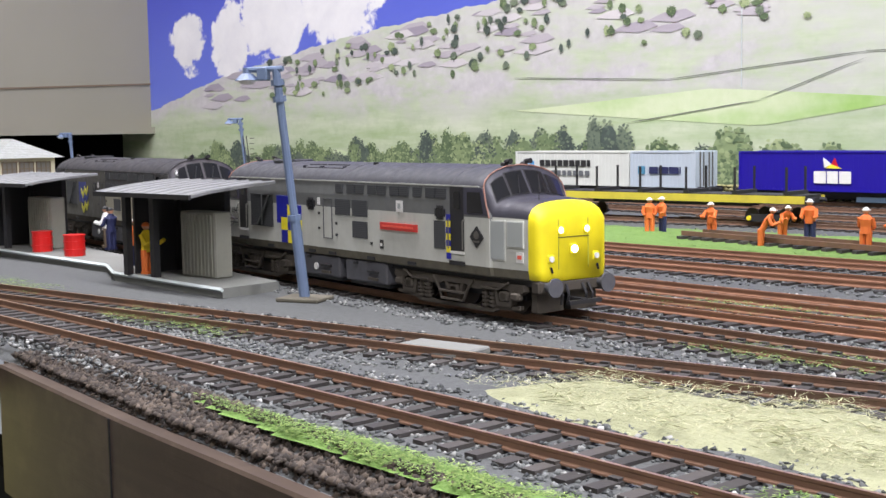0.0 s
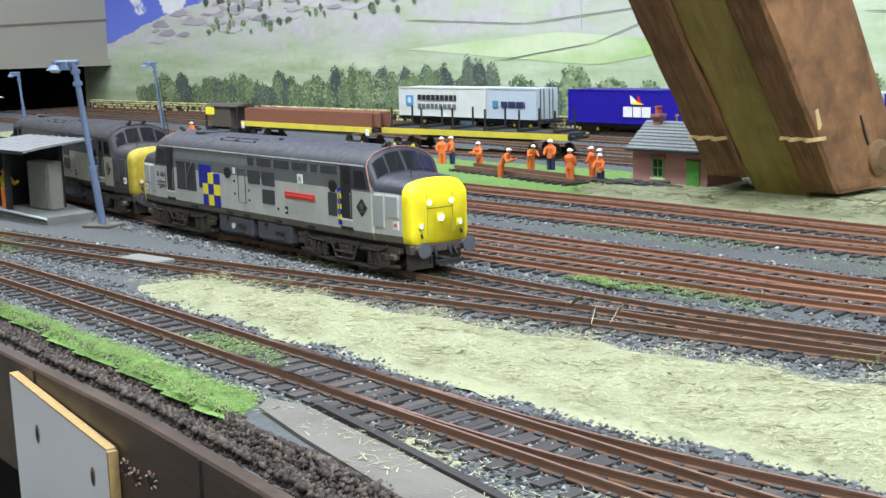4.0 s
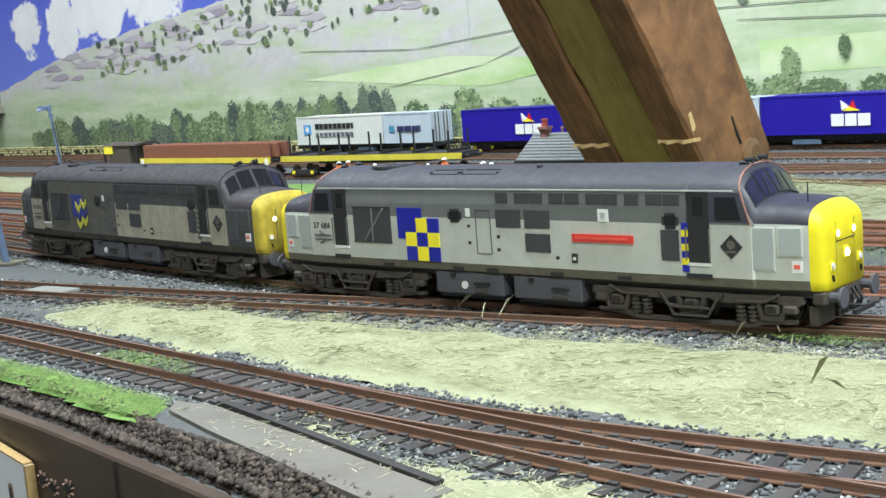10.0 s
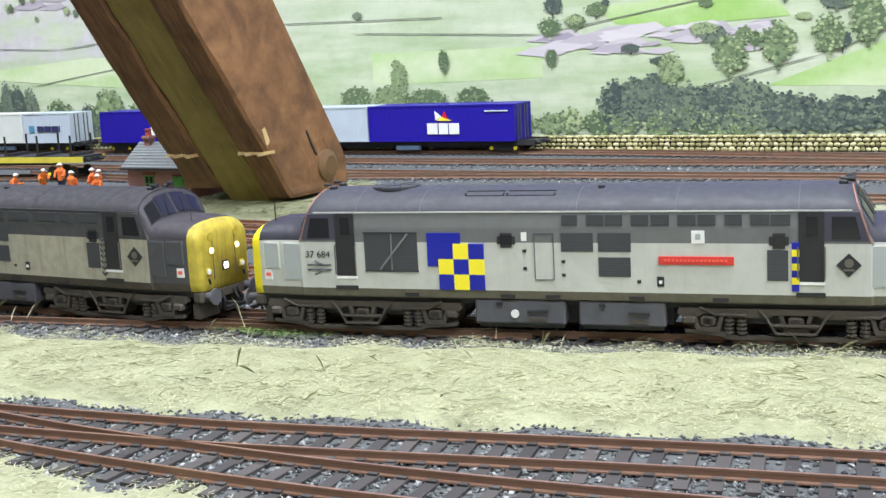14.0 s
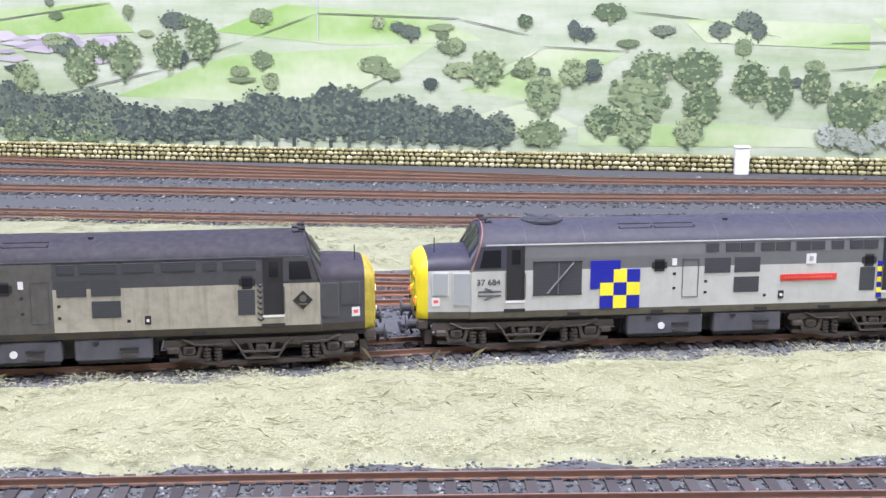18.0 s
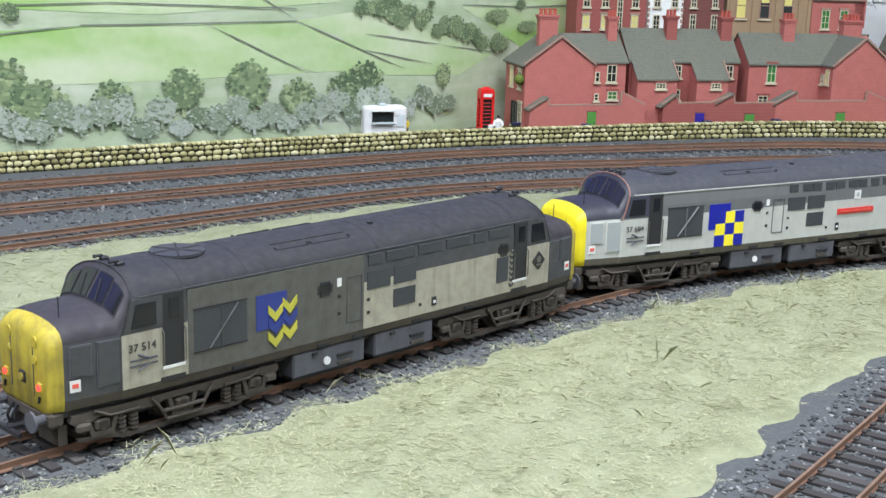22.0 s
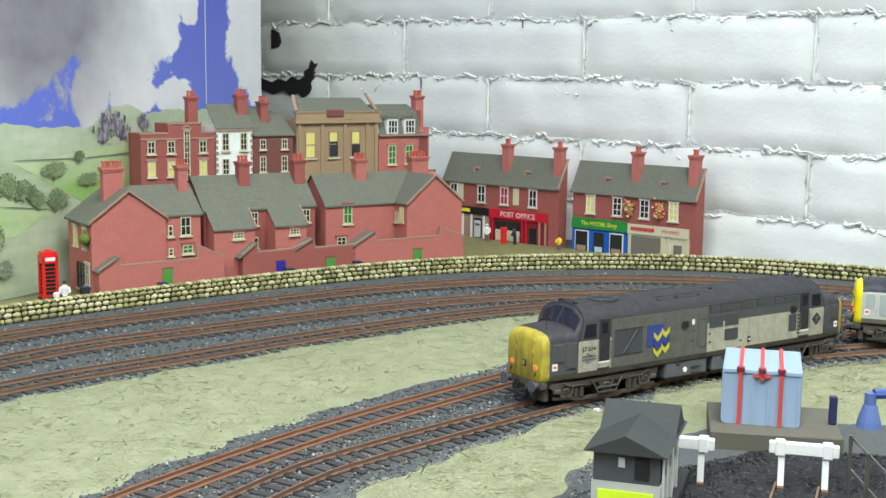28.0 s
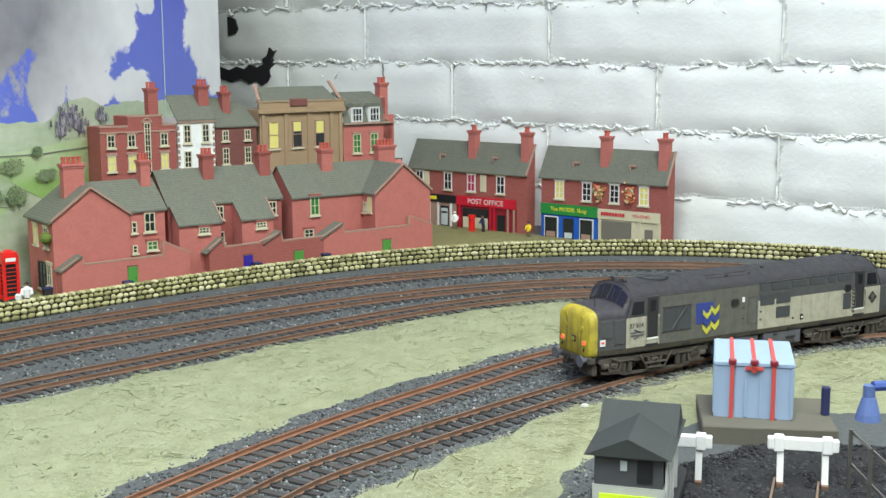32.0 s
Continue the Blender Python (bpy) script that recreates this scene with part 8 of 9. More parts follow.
bm = bmesh.new()
prism(bm, [(-0.045, 0.0405), (-0.0485, 0.052), (-0.046, 0.0535), (-0.042, 0.045)], "x", 0.034, 0.0404)
part("splinter", bm, M_FRESH, br, "pale split where the corner broke off")
bm = bmesh.new()
cyl(bm, 0.0395, 0.017, 0.023, 0.0105, 0.0022, "x", 24, 0.0102)
cyl(bm, 0.0417, 0.017, 0.023, 0.0102, 0.0022, "x", 24, 0.0062)
part("coach_bolt", bm, plain("rusty_bolt", srgb(126, 98, 66), 0.55, 0.4, dirt=0.4), br, "domed rusty coach bolt head", smooth=False)
bm = bmesh.new()
for a, b in (((0.0402, 0.002, 0.037), (0.0402, -0.0035, 0.0475)), ((0.0402, 0.006, 0.031), (0.0402, 0.002, 0.037))):
    tube(bm, a, b, 0.0009, 5)
part("split_mark", bm, M_BLACK, br)

# ---- platelayers' hut ----
ht = thing("platelayers_hut", -0.6215, 0.316, 0.0, 0, "small pink brick hut with grey slate roof, green door", "hut")
M_PINK = card("hut_brick", srgb(160, 116, 110))
bm = bmesh.new()
gable_walls(bm, -0.0285, 0.0285, 0.0, 0.036, 0.025, 0.0385, "x", -0.001)
part("wall", bm, M_PINK, ht)
roof_part(ht, [(-0.0315, -0.0035, 0.0238), (0.0315, -0.0035, 0.0238), (0.0315, 0.018, 0.0402), (-0.0315, 0.018, 0.0402)], mat=M_SLATE2)
roof_part(ht, [(-0.0315, 0.018, 0.0402), (0.0315, 0.018, 0.0402), (0.0315, 0.0395, 0.0238), (-0.0315, 0.0395, 0.0238)], mat=M_SLATE2)
for r in range(9):
    zz = 0.0238 + 0.0164 * r / 9
    bm = bmesh.new()
    poly_slab(bm, [(-0.0316, -0.0036 + 0.0215 * r / 9, zz + 0.0006), (0.0316, -0.0036 + 0.0215 * r / 9, zz + 0.0006), (0.0316, -0.0036 + 0.0215 * (r + 1) / 9, zz + 0.0018), (-0.0316, -0.0036 + 0.0215 * (r + 1) / 9, zz + 0.0018)], 0.0005)
    part("slate_course", bm, M_SLATE2, ht)
part("gutter", boxes((-0.0316, 0.0316, -0.0048, -0.0034, 0.0225, 0.0238)), M_BLACK, ht)
chimney(ht, -0.024, -0.0175, 0.016, 0.034, 0.0495, 1, M_PINK, 0.006)
window(ht, -0.008, -0.0003, 0.0125, 0.0085, 0.012, frame=M_GREEN, bars=(1, 2), lintel=M_CARD2)
door(ht, 0.0185, -0.0003, -0.0005, 0.0095, 0.0185, M_GREEN)
vent = bmesh.new()
tube(vent, (-0.008, 0.018, 0.04), (-0.008, 0.018, 0.0445), 0.0007)
tube(vent, (-0.0095, 0.018, 0.043), (-0.0065, 0.018, 0.0438), 0.0006)
part("finial", vent, M_COPE, ht)

# ---- track gang ----
for i, (x, y, hh, rz, lean, arms) in enumerate(((-0.851, 0.334, 0.023, 300, 0, 0.2), (-0.845, 0.339, 0.0235, 250, 0.1, 0.4), (-0.797, 0.322, 0.0225, 270, 0.2, 0.9), (-0.745, 0.292, 0.0225, 20, 1.1, 1.0), (-0.761, 0.338, 0.021, 330, 1.2, 1.0),
                                                ( -0.748, 0.345, 0.0245, 280, 0.1, 0.5), (-0.691, 0.302, 0.024, 90, 0, 0.2), (-0.684, 0.316, 0.0245, 200, 0.1, 0.4), (-0.674, 0.312, 0.024, 210, 0, 0.5), (-0.664, 0.301, 0.022, 270, 0.1, 0.6), (-1.24, 0.35, 0.022, 270, 0.4, 0.7))):
    figurine(x, y, hh, rz, M_HIVIS, (M_HIVIS, M_NAVY, M_HIVIS, M_HIVIS)[i % 4] if i != 9 else M_NAVY, M_HAT, "orange-clothed track worker figurine in white helmet, " + ("bending over the rails" if lean > 0.6 else "standing on the turf"), lean, arms, group="track gang figurines")
tp = thing("track_panel", -0.73, 0.302, 0.0015, -9, "rusty length of track lying on the turf", "track panel")
for s in (-1, 1):
    part("rail", boxes((-0.075, 0.062, s * 0.0085 - 0.0009, s * 0.0085 + 0.0009, 0.0016, 0.0042)), M_RAIL, tp)
for k in range(15):
    part("sleeper", boxes((-0.073 + k * 0.0092, -0.0696 + k * 0.0092, -0.015, 0.015, 0, 0.0016)), M_SLEEPER, tp)
pile = thing("timber_pile", -0.635, 0.303, 0, 0, "heap of dark old timbers by the hut", "timber pile")
rg = random.Random(4)
for k in range(26):
    x, y = rg.uniform(-0.025, 0.025), rg.uniform(-0.005, 0.005)
    a = rg.uniform(-0.4, 0.4)
    bm = bmesh.new()
    tube(bm, (x - 0.009, y - 0.009 * a, 0.002 + rg.random() * 0.003), (x + 0.009, y + 0.009 * a, 0.002 + rg.random() * 0.003), 0.0009, 4)
    part("timber", bm, M_SLEEPER, pile)


# ---- wagons and containers ----
M_AXLE, M_RUSTLOAD, M_SOLE = plain("yellow_axle_end", srgb(232, 214, 40), 0.6), plain("rusty_load", srgb(122, 76, 58), 0.85, vary=0.35, scale=260, bump=0.5), plain("yellow_sole_bar", srgb(206, 190, 62), 0.7, dirt=0.35)
M_CBLUE, M_CGREY, M_CWHITE = plain("royal_blue_box", srgb(28, 14, 142), 0.45, vary=0.08), plain("grey_blue_box", srgb(178, 190, 200), 0.55, dirt=0.12), plain("white_grey_box", srgb(206, 210, 204), 0.55, dirt=0.12)


def wagon_frame(th, L, axles, z=0.011, color=None, w=0.013):
    part("underframe", boxes((-L / 2, L / 2, -w, w, z - 0.0035, z), (-L * 0.3, L * 0.3, -w * 0.5, w * 0.5, z - 0.0062, z - 0.0035)), M_BLACK, th)
    for s in (-1, 1):
        part("sole_bar", boxes((-L / 2, L / 2, s * w - 0.0008, s * w + 0.0008, z - 0.0036, z + 0.0012)), color or M_BLACK, th)
    for a in axles:
        bg = new("bogie")
        bg.parent = th
        bg.location = (a, 0, 0)
        for s in (-1, 1):
            bm = bmesh.new()
            prism(bm, [(-0.016, 0.0062), (-0.012, 0.0088), (0.012, 0.0088), (0.016, 0.0062), (0.013, 0.0044), (0.004, 0.004), (-0.004, 0.004), (-0.013, 0.0044)], "y", s * 0.0115 - 0.001, s * 0.0115 + 0.001)
            part("side_frame", bm, M_BLACK, bg)
            for x in (-0.0115, 0.0115):
                bm = bmesh.new()
                cyl(bm, x, s * 0.0125 + (-0.0012 if s < 0 else 0), 0.0062, 0.0016, 0.0012, "y", 10)
                part("axle_end", bm, M_AXLE, bg)
                bm = bmesh.new()
                cyl(bm, x, s * 0.0085 - 0.0008, 0.0088 - 0.0008, 0.0047, 0.0016, "y", 16)
                part("wheel", bm, M_TYRE, bg)
    for s in (-1, 1):
        for y in (-0.008, 0.008):
            bm = bmesh.new()
            cyl(bm, L / 2 * s, y, z - 0.0015, 0.0013, 0.004 * s, "x", 8)
            part("buffer", bm, M_BLACK, th)


def container(x0, x1, mat, label, y0=0.612, y1=0.644, z0=0.0125, z1=0.0442, ribs=True):
    """An ISO box: corner posts, rails, corrugated sides, end doors."""
    c = thing("container", (x0 + x1) / 2, (y0 + y1) / 2, z0, 0, label, "container", "freight containers on the far siding")
    L, W, H = x1 - x0, y1 - y0, z1 - z0
    part("body", boxes((-L / 2 + 0.0006, L / 2 - 0.0006, -W / 2 + 0.0006, W / 2 - 0.0006, 0.0004, H - 0.0004)), mat, c)
    part("frame", boxes(*[(x - 0.0009, x + 0.0009, y - 0.0009, y + 0.0009, 0, H) for x in (-L / 2 + 0.0009, L / 2 - 0.0009) for y in (-W / 2 + 0.0009, W / 2 - 0.0009)],
                        *[(-L / 2 + 0.0018, L / 2 - 0.0018, y - 0.0007, y + 0.0007, z, z + 0.0014) for y in (-W / 2 + 0.0007, W / 2 - 0.0007) for z in (0, H - 0.0014)]), mat, c)
    n = int(L / 0.0042)
    bm = bmesh.new()
    for k in range(n):
        x = -L / 2 + 0.004 + k * (L - 0.008) / max(1, n - 1)
        box(bm, x - 0.0011, x + 0.0011, -W / 2 + 0.00045, -W / 2 + 0.0006, 0.0016, H - 0.0016)
    part("corrugation", bm, mat, c)
    for s in (-1, 1):
        part("door_bar", boxes(*[(s * L / 2 - 0.0004, s * L / 2 + 0.0004, y - 0.0004, y + 0.0004, 0.001, H - 0.001) for y in (-0.009, -0.004, 0.004, 0.009)]), M_STEEL, c)
    return c


f = -0.0162
c = container(-1.232, -1.0905, M_CWHITE, "off-white freight container with blue square emblem and dark lettering")
part("emblem", boxes((-0.058, -0.046, f - 0.0002, f + 0.0006, 0.0115, 0.0225)), plain("sky_blue_emblem", srgb(70, 150, 205), 0.5), c)
bm = bmesh.new()
prism(bm, [(-0.052 + 0.0042 * (1 if k % 2 else 0.5) * math.cos(k * math.pi / 7), 0.017 + 0.0042 * (1 if k % 2 else 0.5) * math.sin(k * math.pi / 7)) for k in range(14)], "y", f - 0.0004, f - 0.0002)
part("star", bm, M_WHITEP, c)
bars(c, -0.038, 0.025, f, 0.0205, 0.0058, M_INK, 11, 0.0016, (0.005, 0.0066))
bars(c, -0.038, 0.025, f, 0.0112, 0.0048, plain("grey_lettering", srgb(96, 100, 104), 0.6), 12, 0.0022, (0.0044, 0.0056))
c = container(-1.089, -1.018, M_CGREY, "grey-blue freight container with navy wordmark")
part("emblem", boxes((-0.0265, -0.019, f - 0.0002, f + 0.0006, 0.0115, 0.0185)), plain("teal_emblem", srgb(70, 130, 160), 0.5), c)
bars(c, -0.014, 0.02, f, 0.015, 0.006, M_NAVY, 13, 0.0012, (0.009, 0.0105))


def flag_box(x0, x1, label):
    c = container(x0, x1, M_CBLUE, label)
    bars(c, -0.012, 0.02, f, 0.0112, 0.0095, M_WHITEP, 15, 0.0012, (0.0092, 0.0105))
    for name, pts, mt in (("white_quarter", [(-0.003, 0.0185), (0.003, 0.0215), (-0.004, 0.0265)], M_WHITEP), ("red_quarter", [(0.003, 0.0215), (0.009, 0.0195), (0.006, 0.0265)], M_SIGNRED), ("yellow_quarter", [(-0.002, 0.0182), (0.012, 0.0182), (0.003, 0.0215)], M_SIGNYEL)):
        bm = bmesh.new()
        prism(bm, pts, "y", f - 0.0002, f + 0.0006)
        part(name, bm, mt, c)
    bars(c, (x1 - x0) / 2 - 0.028, (x1 - x0) / 2 - 0.006, f, 0.026, 0.0012, M_LIGHT, 18, 0.0005, (0.0012, 0.002))
    return c


flag_box(-0.9745, -0.8105, "royal blue freight container with white lettering and flag emblem")
container(-0.723, -0.6425, M_CGREY, "light grey-blue freight container on a flat wagon")
flag_box(-0.6412, -0.4940, "royal blue freight container with white lettering and flag emblem")
tk = thing("tank_container", -0.768, 0.628, 0.0125, 0, "white tank container with red and yellow markings", "container", "freight containers on the far siding")
bm = bmesh.new()
cyl(bm, -0.034, 0, 0.0155, 0.0148, 0.068, "x", 28)
cyl(bm, -0.034, 0, 0.0155, 0.0148, -0.004, "x", 28, 0.009)
cyl(bm, 0.034, 0, 0.0155, 0.0148, 0.004, "x", 28, 0.009)
part("barrel", bm, M_WHITEP, tk)
part("band", boxes((-0.024, 0.0, -0.01505, -0.0138, 0.0085, 0.014)), M_SIGNRED, tk)
part("band", boxes((0.002, 0.02, -0.01505, -0.0138, 0.0085, 0.014)), M_SIGNYEL, tk)
part("cradle", boxes((-0.04, 0.04, -0.014, 0.014, 0, 0.002)), M_BLACK, tk)
for x0, x1 in ((-1.236, -1.012), (-0.982, -0.735), (-0.73, -0.478)):
    w = thing("container_flat", (x0 + x1) / 2, 0.63, 0, 0, "black container flat wagon with yellow axle ends", "wagon", "wagons on the far siding")
    L = x1 - x0
    wagon_frame(w, L, (-L / 2 + 0.03, L / 2 - 0.03), 0.0122)
    part("tank_box", boxes((-0.012, 0.012, -0.0138, -0.009, 0.0045, 0.0088), bev=0.0005), plain("pale_blue_box", srgb(130, 160, 190), 0.6), w)
# long wagon with rusty rails
w = thing("rail_wagon", -1.103, 0.398, 0, -0.5, "yellow-sided flat wagon loaded with rusty rails", "wagon", "wagons on the middle siding")
wagon_frame(w, 0.209, (-0.078, 0.078), 0.0195, M_SOLE)
for k in range(7):
    part("loaded_rail", boxes((-0.1 - 0.003 * (k % 3), 0.102 + 0.004 * ((k * 2) % 3), -0.0118 + k * 0.0034, -0.0090 + k * 0.0034, 0.0205, 0.0335 - 0.0006 * (k % 2)), bev=0.0003), M_RUSTLOAD, w)
for x in (-0.1, 0.1):
    part("marker", boxes((x - 0.002, x + 0.002, -0.0146, -0.0136, 0.0135, 0.0195)), M_WHITEP, w)
# empty bogie flat with stanchions
w = thing("bogie_flat", -0.893, 0.4135, 0, 4.5, "black and yellow bogie flat wagon with upright stanchions", "wagon", "wagons on the middle siding")
wagon_frame(w, 0.205, (-0.076, 0.076), 0.0195, M_SOLE)
part("deck", boxes((-0.101, 0.101, -0.0128, 0.0128, 0.0195, 0.0212)), M_BLACK, w)
for k in range(6):
    x = -0.09 + k * 0.036
    bl = part("bolster", boxes((x - 0.002, x + 0.002, -0.013, 0.013, 0.0212, 0.0235)), M_BLACK, w)
    for s in (-1, 1):
        part("stanchion", boxes((x - 0.0006, x + 0.0006, s * 0.0126 - 0.0006, s * 0.0126 + 0.0006, 0.0235, 0.0385)), M_BLACK, bl)
# brake van
w = thing("brake_van", -1.248, 0.402, 0, 0, "dark brake van with yellow panel on the siding", "wagon", "wagons on the middle siding")
wagon_frame(w, 0.062, (0,), 0.0115)
M_DARKVAN = plain("dark_van_body", srgb(72, 66, 58), 0.8, dirt=0.3)
part("body", boxes((-0.018, 0.018, -0.0145, 0.0145, 0.0118, 0.034)), M_DARKVAN, w)
part("platform", boxes((-0.031, 0.031, -0.0145, 0.0145, 0.0116, 0.0134)), M_BLACK, w)
bm = bmesh.new()
prism(bm, [(-0.0158, 0.034), (0.0158, 0.034), (0.010, 0.0362), (0, 0.037), (-0.010, 0.0362)], "x", -0.0305, 0.0305)
part("roof", bm, M_DARKVAN, w)
part("panel", boxes((-0.028, -0.012, -0.0153, -0.0146, 0.0255, 0.0335)), M_SIGNYEL, w, "bright yellow end panel")
for x in (-0.0295, 0.0295):
    part("end_post", boxes((x - 0.0008, x + 0.0008, -0.0145, -0.0129, 0.0134, 0.034), (x - 0.0008, x + 0.0008, 0.0129, 0.0145, 0.0134, 0.034)), M_BLACK, w)


M_PLINTH, M_BUFF = plain("concrete_plinth", srgb(96, 92, 80), 0.9, dirt=0.2, bump=0.4), plain("white_timber_paint", srgb(228, 228, 224), 0.7, dirt=0.12, bump=0.3)
# ---- yard lamps ----
M_LAMPBLUE = plain("lamp_blue_paint", srgb(100, 118, 146), 0.5, vary=0.15)


def yard_lamp(x, y, top, rz, lean=(0.0, 0.0), ladder=False):
    """A thin tapering post on a square base, leaning a little, with a short cross arm, a gear box and a hooded lamp."""
    l = thing("yard_lamp", x, y, 0, rz, "blue yard lamp with hooded head on a tall leaning post", "lamp post", "blue yard lamps")
    c, sn = math.cos(math.radians(-rz)), math.sin(math.radians(-rz))
    lx, ly = lean[0] * c - lean[1] * sn, lean[0] * sn + lean[1] * c

    def P(h, ox=0.0, oy=0.0):
        return (lx * h / top + ox, ly * h / top + oy, h)
    bm = bmesh.new()
    tube(bm, P(0.001), P(top * 0.35), 0.0021, 10)
    tube(bm, P(top * 0.35), P(top), 0.0016, 10)
    part("post", bm, M_LAMPBLUE, l)
    part("base_plate", boxes((-0.009, 0.009, -0.007, 0.007, 0, 0.0016), bev=0.0004), M_PLINTH, l)
    for h in (0.35, 0.86, 0.93):
        bm = bmesh.new()
        tube(bm, P(top * h), P(top * h + 0.0022), 0.0026, 10)
        part("collar", bm, M_LAMPBLUE, l)
    bm = bmesh.new()
    tube(bm, P(top, 0.003), P(top, -0.0125), 0.0011, 8)
    part("arm", bm, M_LAMPBLUE, l)
    bm = bmesh.new()
    q = P(top)
    box(bm, q[0] - 0.0075, q[0] - 0.0032, q[1] - 0.0018, q[1] + 0.0018, q[2] - 0.0042, q[2] + 0.0008, bev=0.0004)
    part("gear_box", bm, M_LAMPBLUE, l)
    bm = bmesh.new()
    cyl(bm, q[0] - 0.0125, q[1], top - 0.0040, 0.0048, 0.0026, n=14, r2=0.0022)
    cyl(bm, q[0] - 0.0125, q[1], top - 0.0014, 0.0016, 0.0022, n=10)
    hd = part("lamp_hood", bm, M_LAMPBLUE, l)
    bm = bmesh.new()
    cyl(bm, q[0] - 0.0125, q[1], top - 0.0054, 0.0022, 0.0014, n=12, r2=0.0034)
    part("lens", bm, M_WHITEP, hd)
    if ladder:
        for sd in (-1, 1):
            bm = bmesh.new()
            tube(bm, (0.0055 + 0.0025 * sd, -0.002, 0), P(top * 0.8, 0.0035 + 0.002 * sd, -0.001), 0.0004, 5)
            part("ladder_stile", bm, M_BLACK, l)
        for k in range(13):
            z = top * 0.8 * (k + 0.5) / 13
            part("ladder_rung", boxes((0.0032, 0.0078, -0.002, -0.0014, z, z + 0.0006)), M_BLACK, l)
    return l


yard_lamp(-0.7625, 0.008, 0.088, 25, (-0.003, -0.0085))
yard_lamp(-1.66, 0.36, 0.069, 20, (-0.002, -0.004))
yard_lamp(-1.355, 0.382, 0.079, 20, (-0.003, -0.006), True)

# ---- yard end ----
M_STRAP, M_CRATE = plain("red_strap", srgb(196, 74, 66), 0.6, dirt=0.15), plain("pale_blue_crate", srgb(148, 168, 192), 0.6, vary=0.06, dirt=0.06)
pl = thing("concrete_plinth", 0.7725, 0.149, lift(0.77, 0.15), -60, "dull grey-brown concrete plinth in the yard", "plinth")
part("slab", boxes((-0.030, 0.030, -0.0265, 0.0265, -0.002, 0.0085), bev=0.0006), M_PLINTH, pl)
ct = thing("loading_container", 0.7788, 0.1584, lift(0.77, 0.15) + 0.0085, -64, "pale blue corrugated container with three red straps", "container")
part("body", boxes((-0.0175, 0.0175, -0.0225, 0.0225, 0, 0.0244)), M_CRATE, ct)
part("lid", boxes((-0.0182, 0.0182, -0.0232, 0.0232, 0.0244, 0.0268), bev=0.0005), M_CRATE, ct)
for k in range(6):
    x = -0.0172 + k * 0.00688
    for y in (-0.0229, 0.0229):
        part("rib", boxes((x - 0.0006, x + 0.0006, y - 0.0004, y + 0.0004, 0.0008, 0.0241)), M_CRATE, ct)
for k in range(5):
    y = -0.018 + k * 0.009
    for x in (-0.0179, 0.0179):
        part("rib", boxes((x - 0.0004, x + 0.0004, y - 0.0006, y + 0.0006, 0.0008, 0.0241)), M_CRATE, ct)
for x, full in ((-0.0098, True), (0.0, False), (0.0088, True)):
    st = part("strap", boxes((x - 0.0009, x + 0.0009, -0.0242, 0.0242, 0.0268, 0.0275), (x - 0.0009, x + 0.0009, -0.0244, -0.0234, 0.0 if full else 0.022, 0.0275), (x - 0.0009, x + 0.0009, 0.0234, 0.0244, 0.0 if full else 0.022, 0.0275)), M_STRAP, ct)
    part("buckle", boxes((x - 0.0018, x + 0.0018, -0.0252, -0.023, 0.0258, 0.0282), bev=0.0004), M_MAROON, st)
part("strap_tie", boxes((-0.004, 0.004, -0.0244, -0.0232, 0.0232, 0.0246)), M_STRAP, ct)
bl = part("bollard", boxes((-0.0018, 0.0018, -0.0018, 0.0018, 0, 0.0135), bev=0.0004), M_NAVY)
bl.matrix_world = pose(0.784, 0.124, lift(0.79, 0.13) + 0.0085, 0, 0, -60)
tagged(bl, "small dark blue post on the plinth", "bollard")


def buffer_stop(x, y, rz, label):
    """White sleeper-built stop: cross beam with end blocks on two raking rail posts."""
    b = thing("buffer_stop", x, y, lift(x, y), rz, label, "buffer stop", "white buffer stops")
    part("beam", boxes((-0.0018, 0.0018, -0.014, 0.014, 0.0165, 0.0215), bev=0.0004), M_BUFF, b)
    for s in (-1, 1):
        part("end_block", boxes((-0.0026, 0.0026, s * 0.0095 - 0.002, s * 0.0095 + 0.002, 0.0158, 0.0222), bev=0.0004), M_BUFF, b)
        bm = bmesh.new()
        prism(bm, [(-0.0034, 0.0035), (-0.0006, 0.0035), (0.0014, 0.0165), (-0.0014, 0.0165)], "y", s * 0.0088 - 0.0013, s * 0.0088 + 0.0013)
        part("post", bm, M_BUFF, b)
        part("shoe", boxes((-0.006, 0.0, s * 0.0088 - 0.0013, s * 0.0088 + 0.0013, 0.0, 0.0035)), M_RAIL, b)
    return b


buffer_stop(0.705, 0.1025, 25.5, "white-painted buffer stop on rusty rails")
buffer_stop(0.679, 0.1455, 25.5, "white-painted buffer stop at the siding end")

# small inspection vehicle on the near track
iv = thing("inspection_car", 0.634, 0.139, 0.0, 22, "small grey rail car with dark pitched roof and lime panel", "rail vehicle")
M_CARGREY, M_LIME, M_DKROOF = plain("rail_car_grey", srgb(72, 74, 77), 0.6, dirt=0.1), plain("lime_panel", srgb(206, 232, 40), 0.45), plain("dark_green_roof", srgb(50, 54, 52), 0.75, vary=0.2)
part("body", boxes((-0.026, 0.024, -0.0138, 0.0138, 0.008, 0.0345)), M_CARGREY, iv)
part("lower_panel", boxes((-0.0265, 0.0245, -0.0144, 0.0144, 0.0095, 0.0215)), plain("light_grey_band", srgb(176, 178, 172), 0.6), iv)
part("front_panel", boxes((-0.0275, -0.0266, -0.0115, 0.0115, 0.0085, 0.0185)), M_LIME, iv, "lime-yellow warning panel")
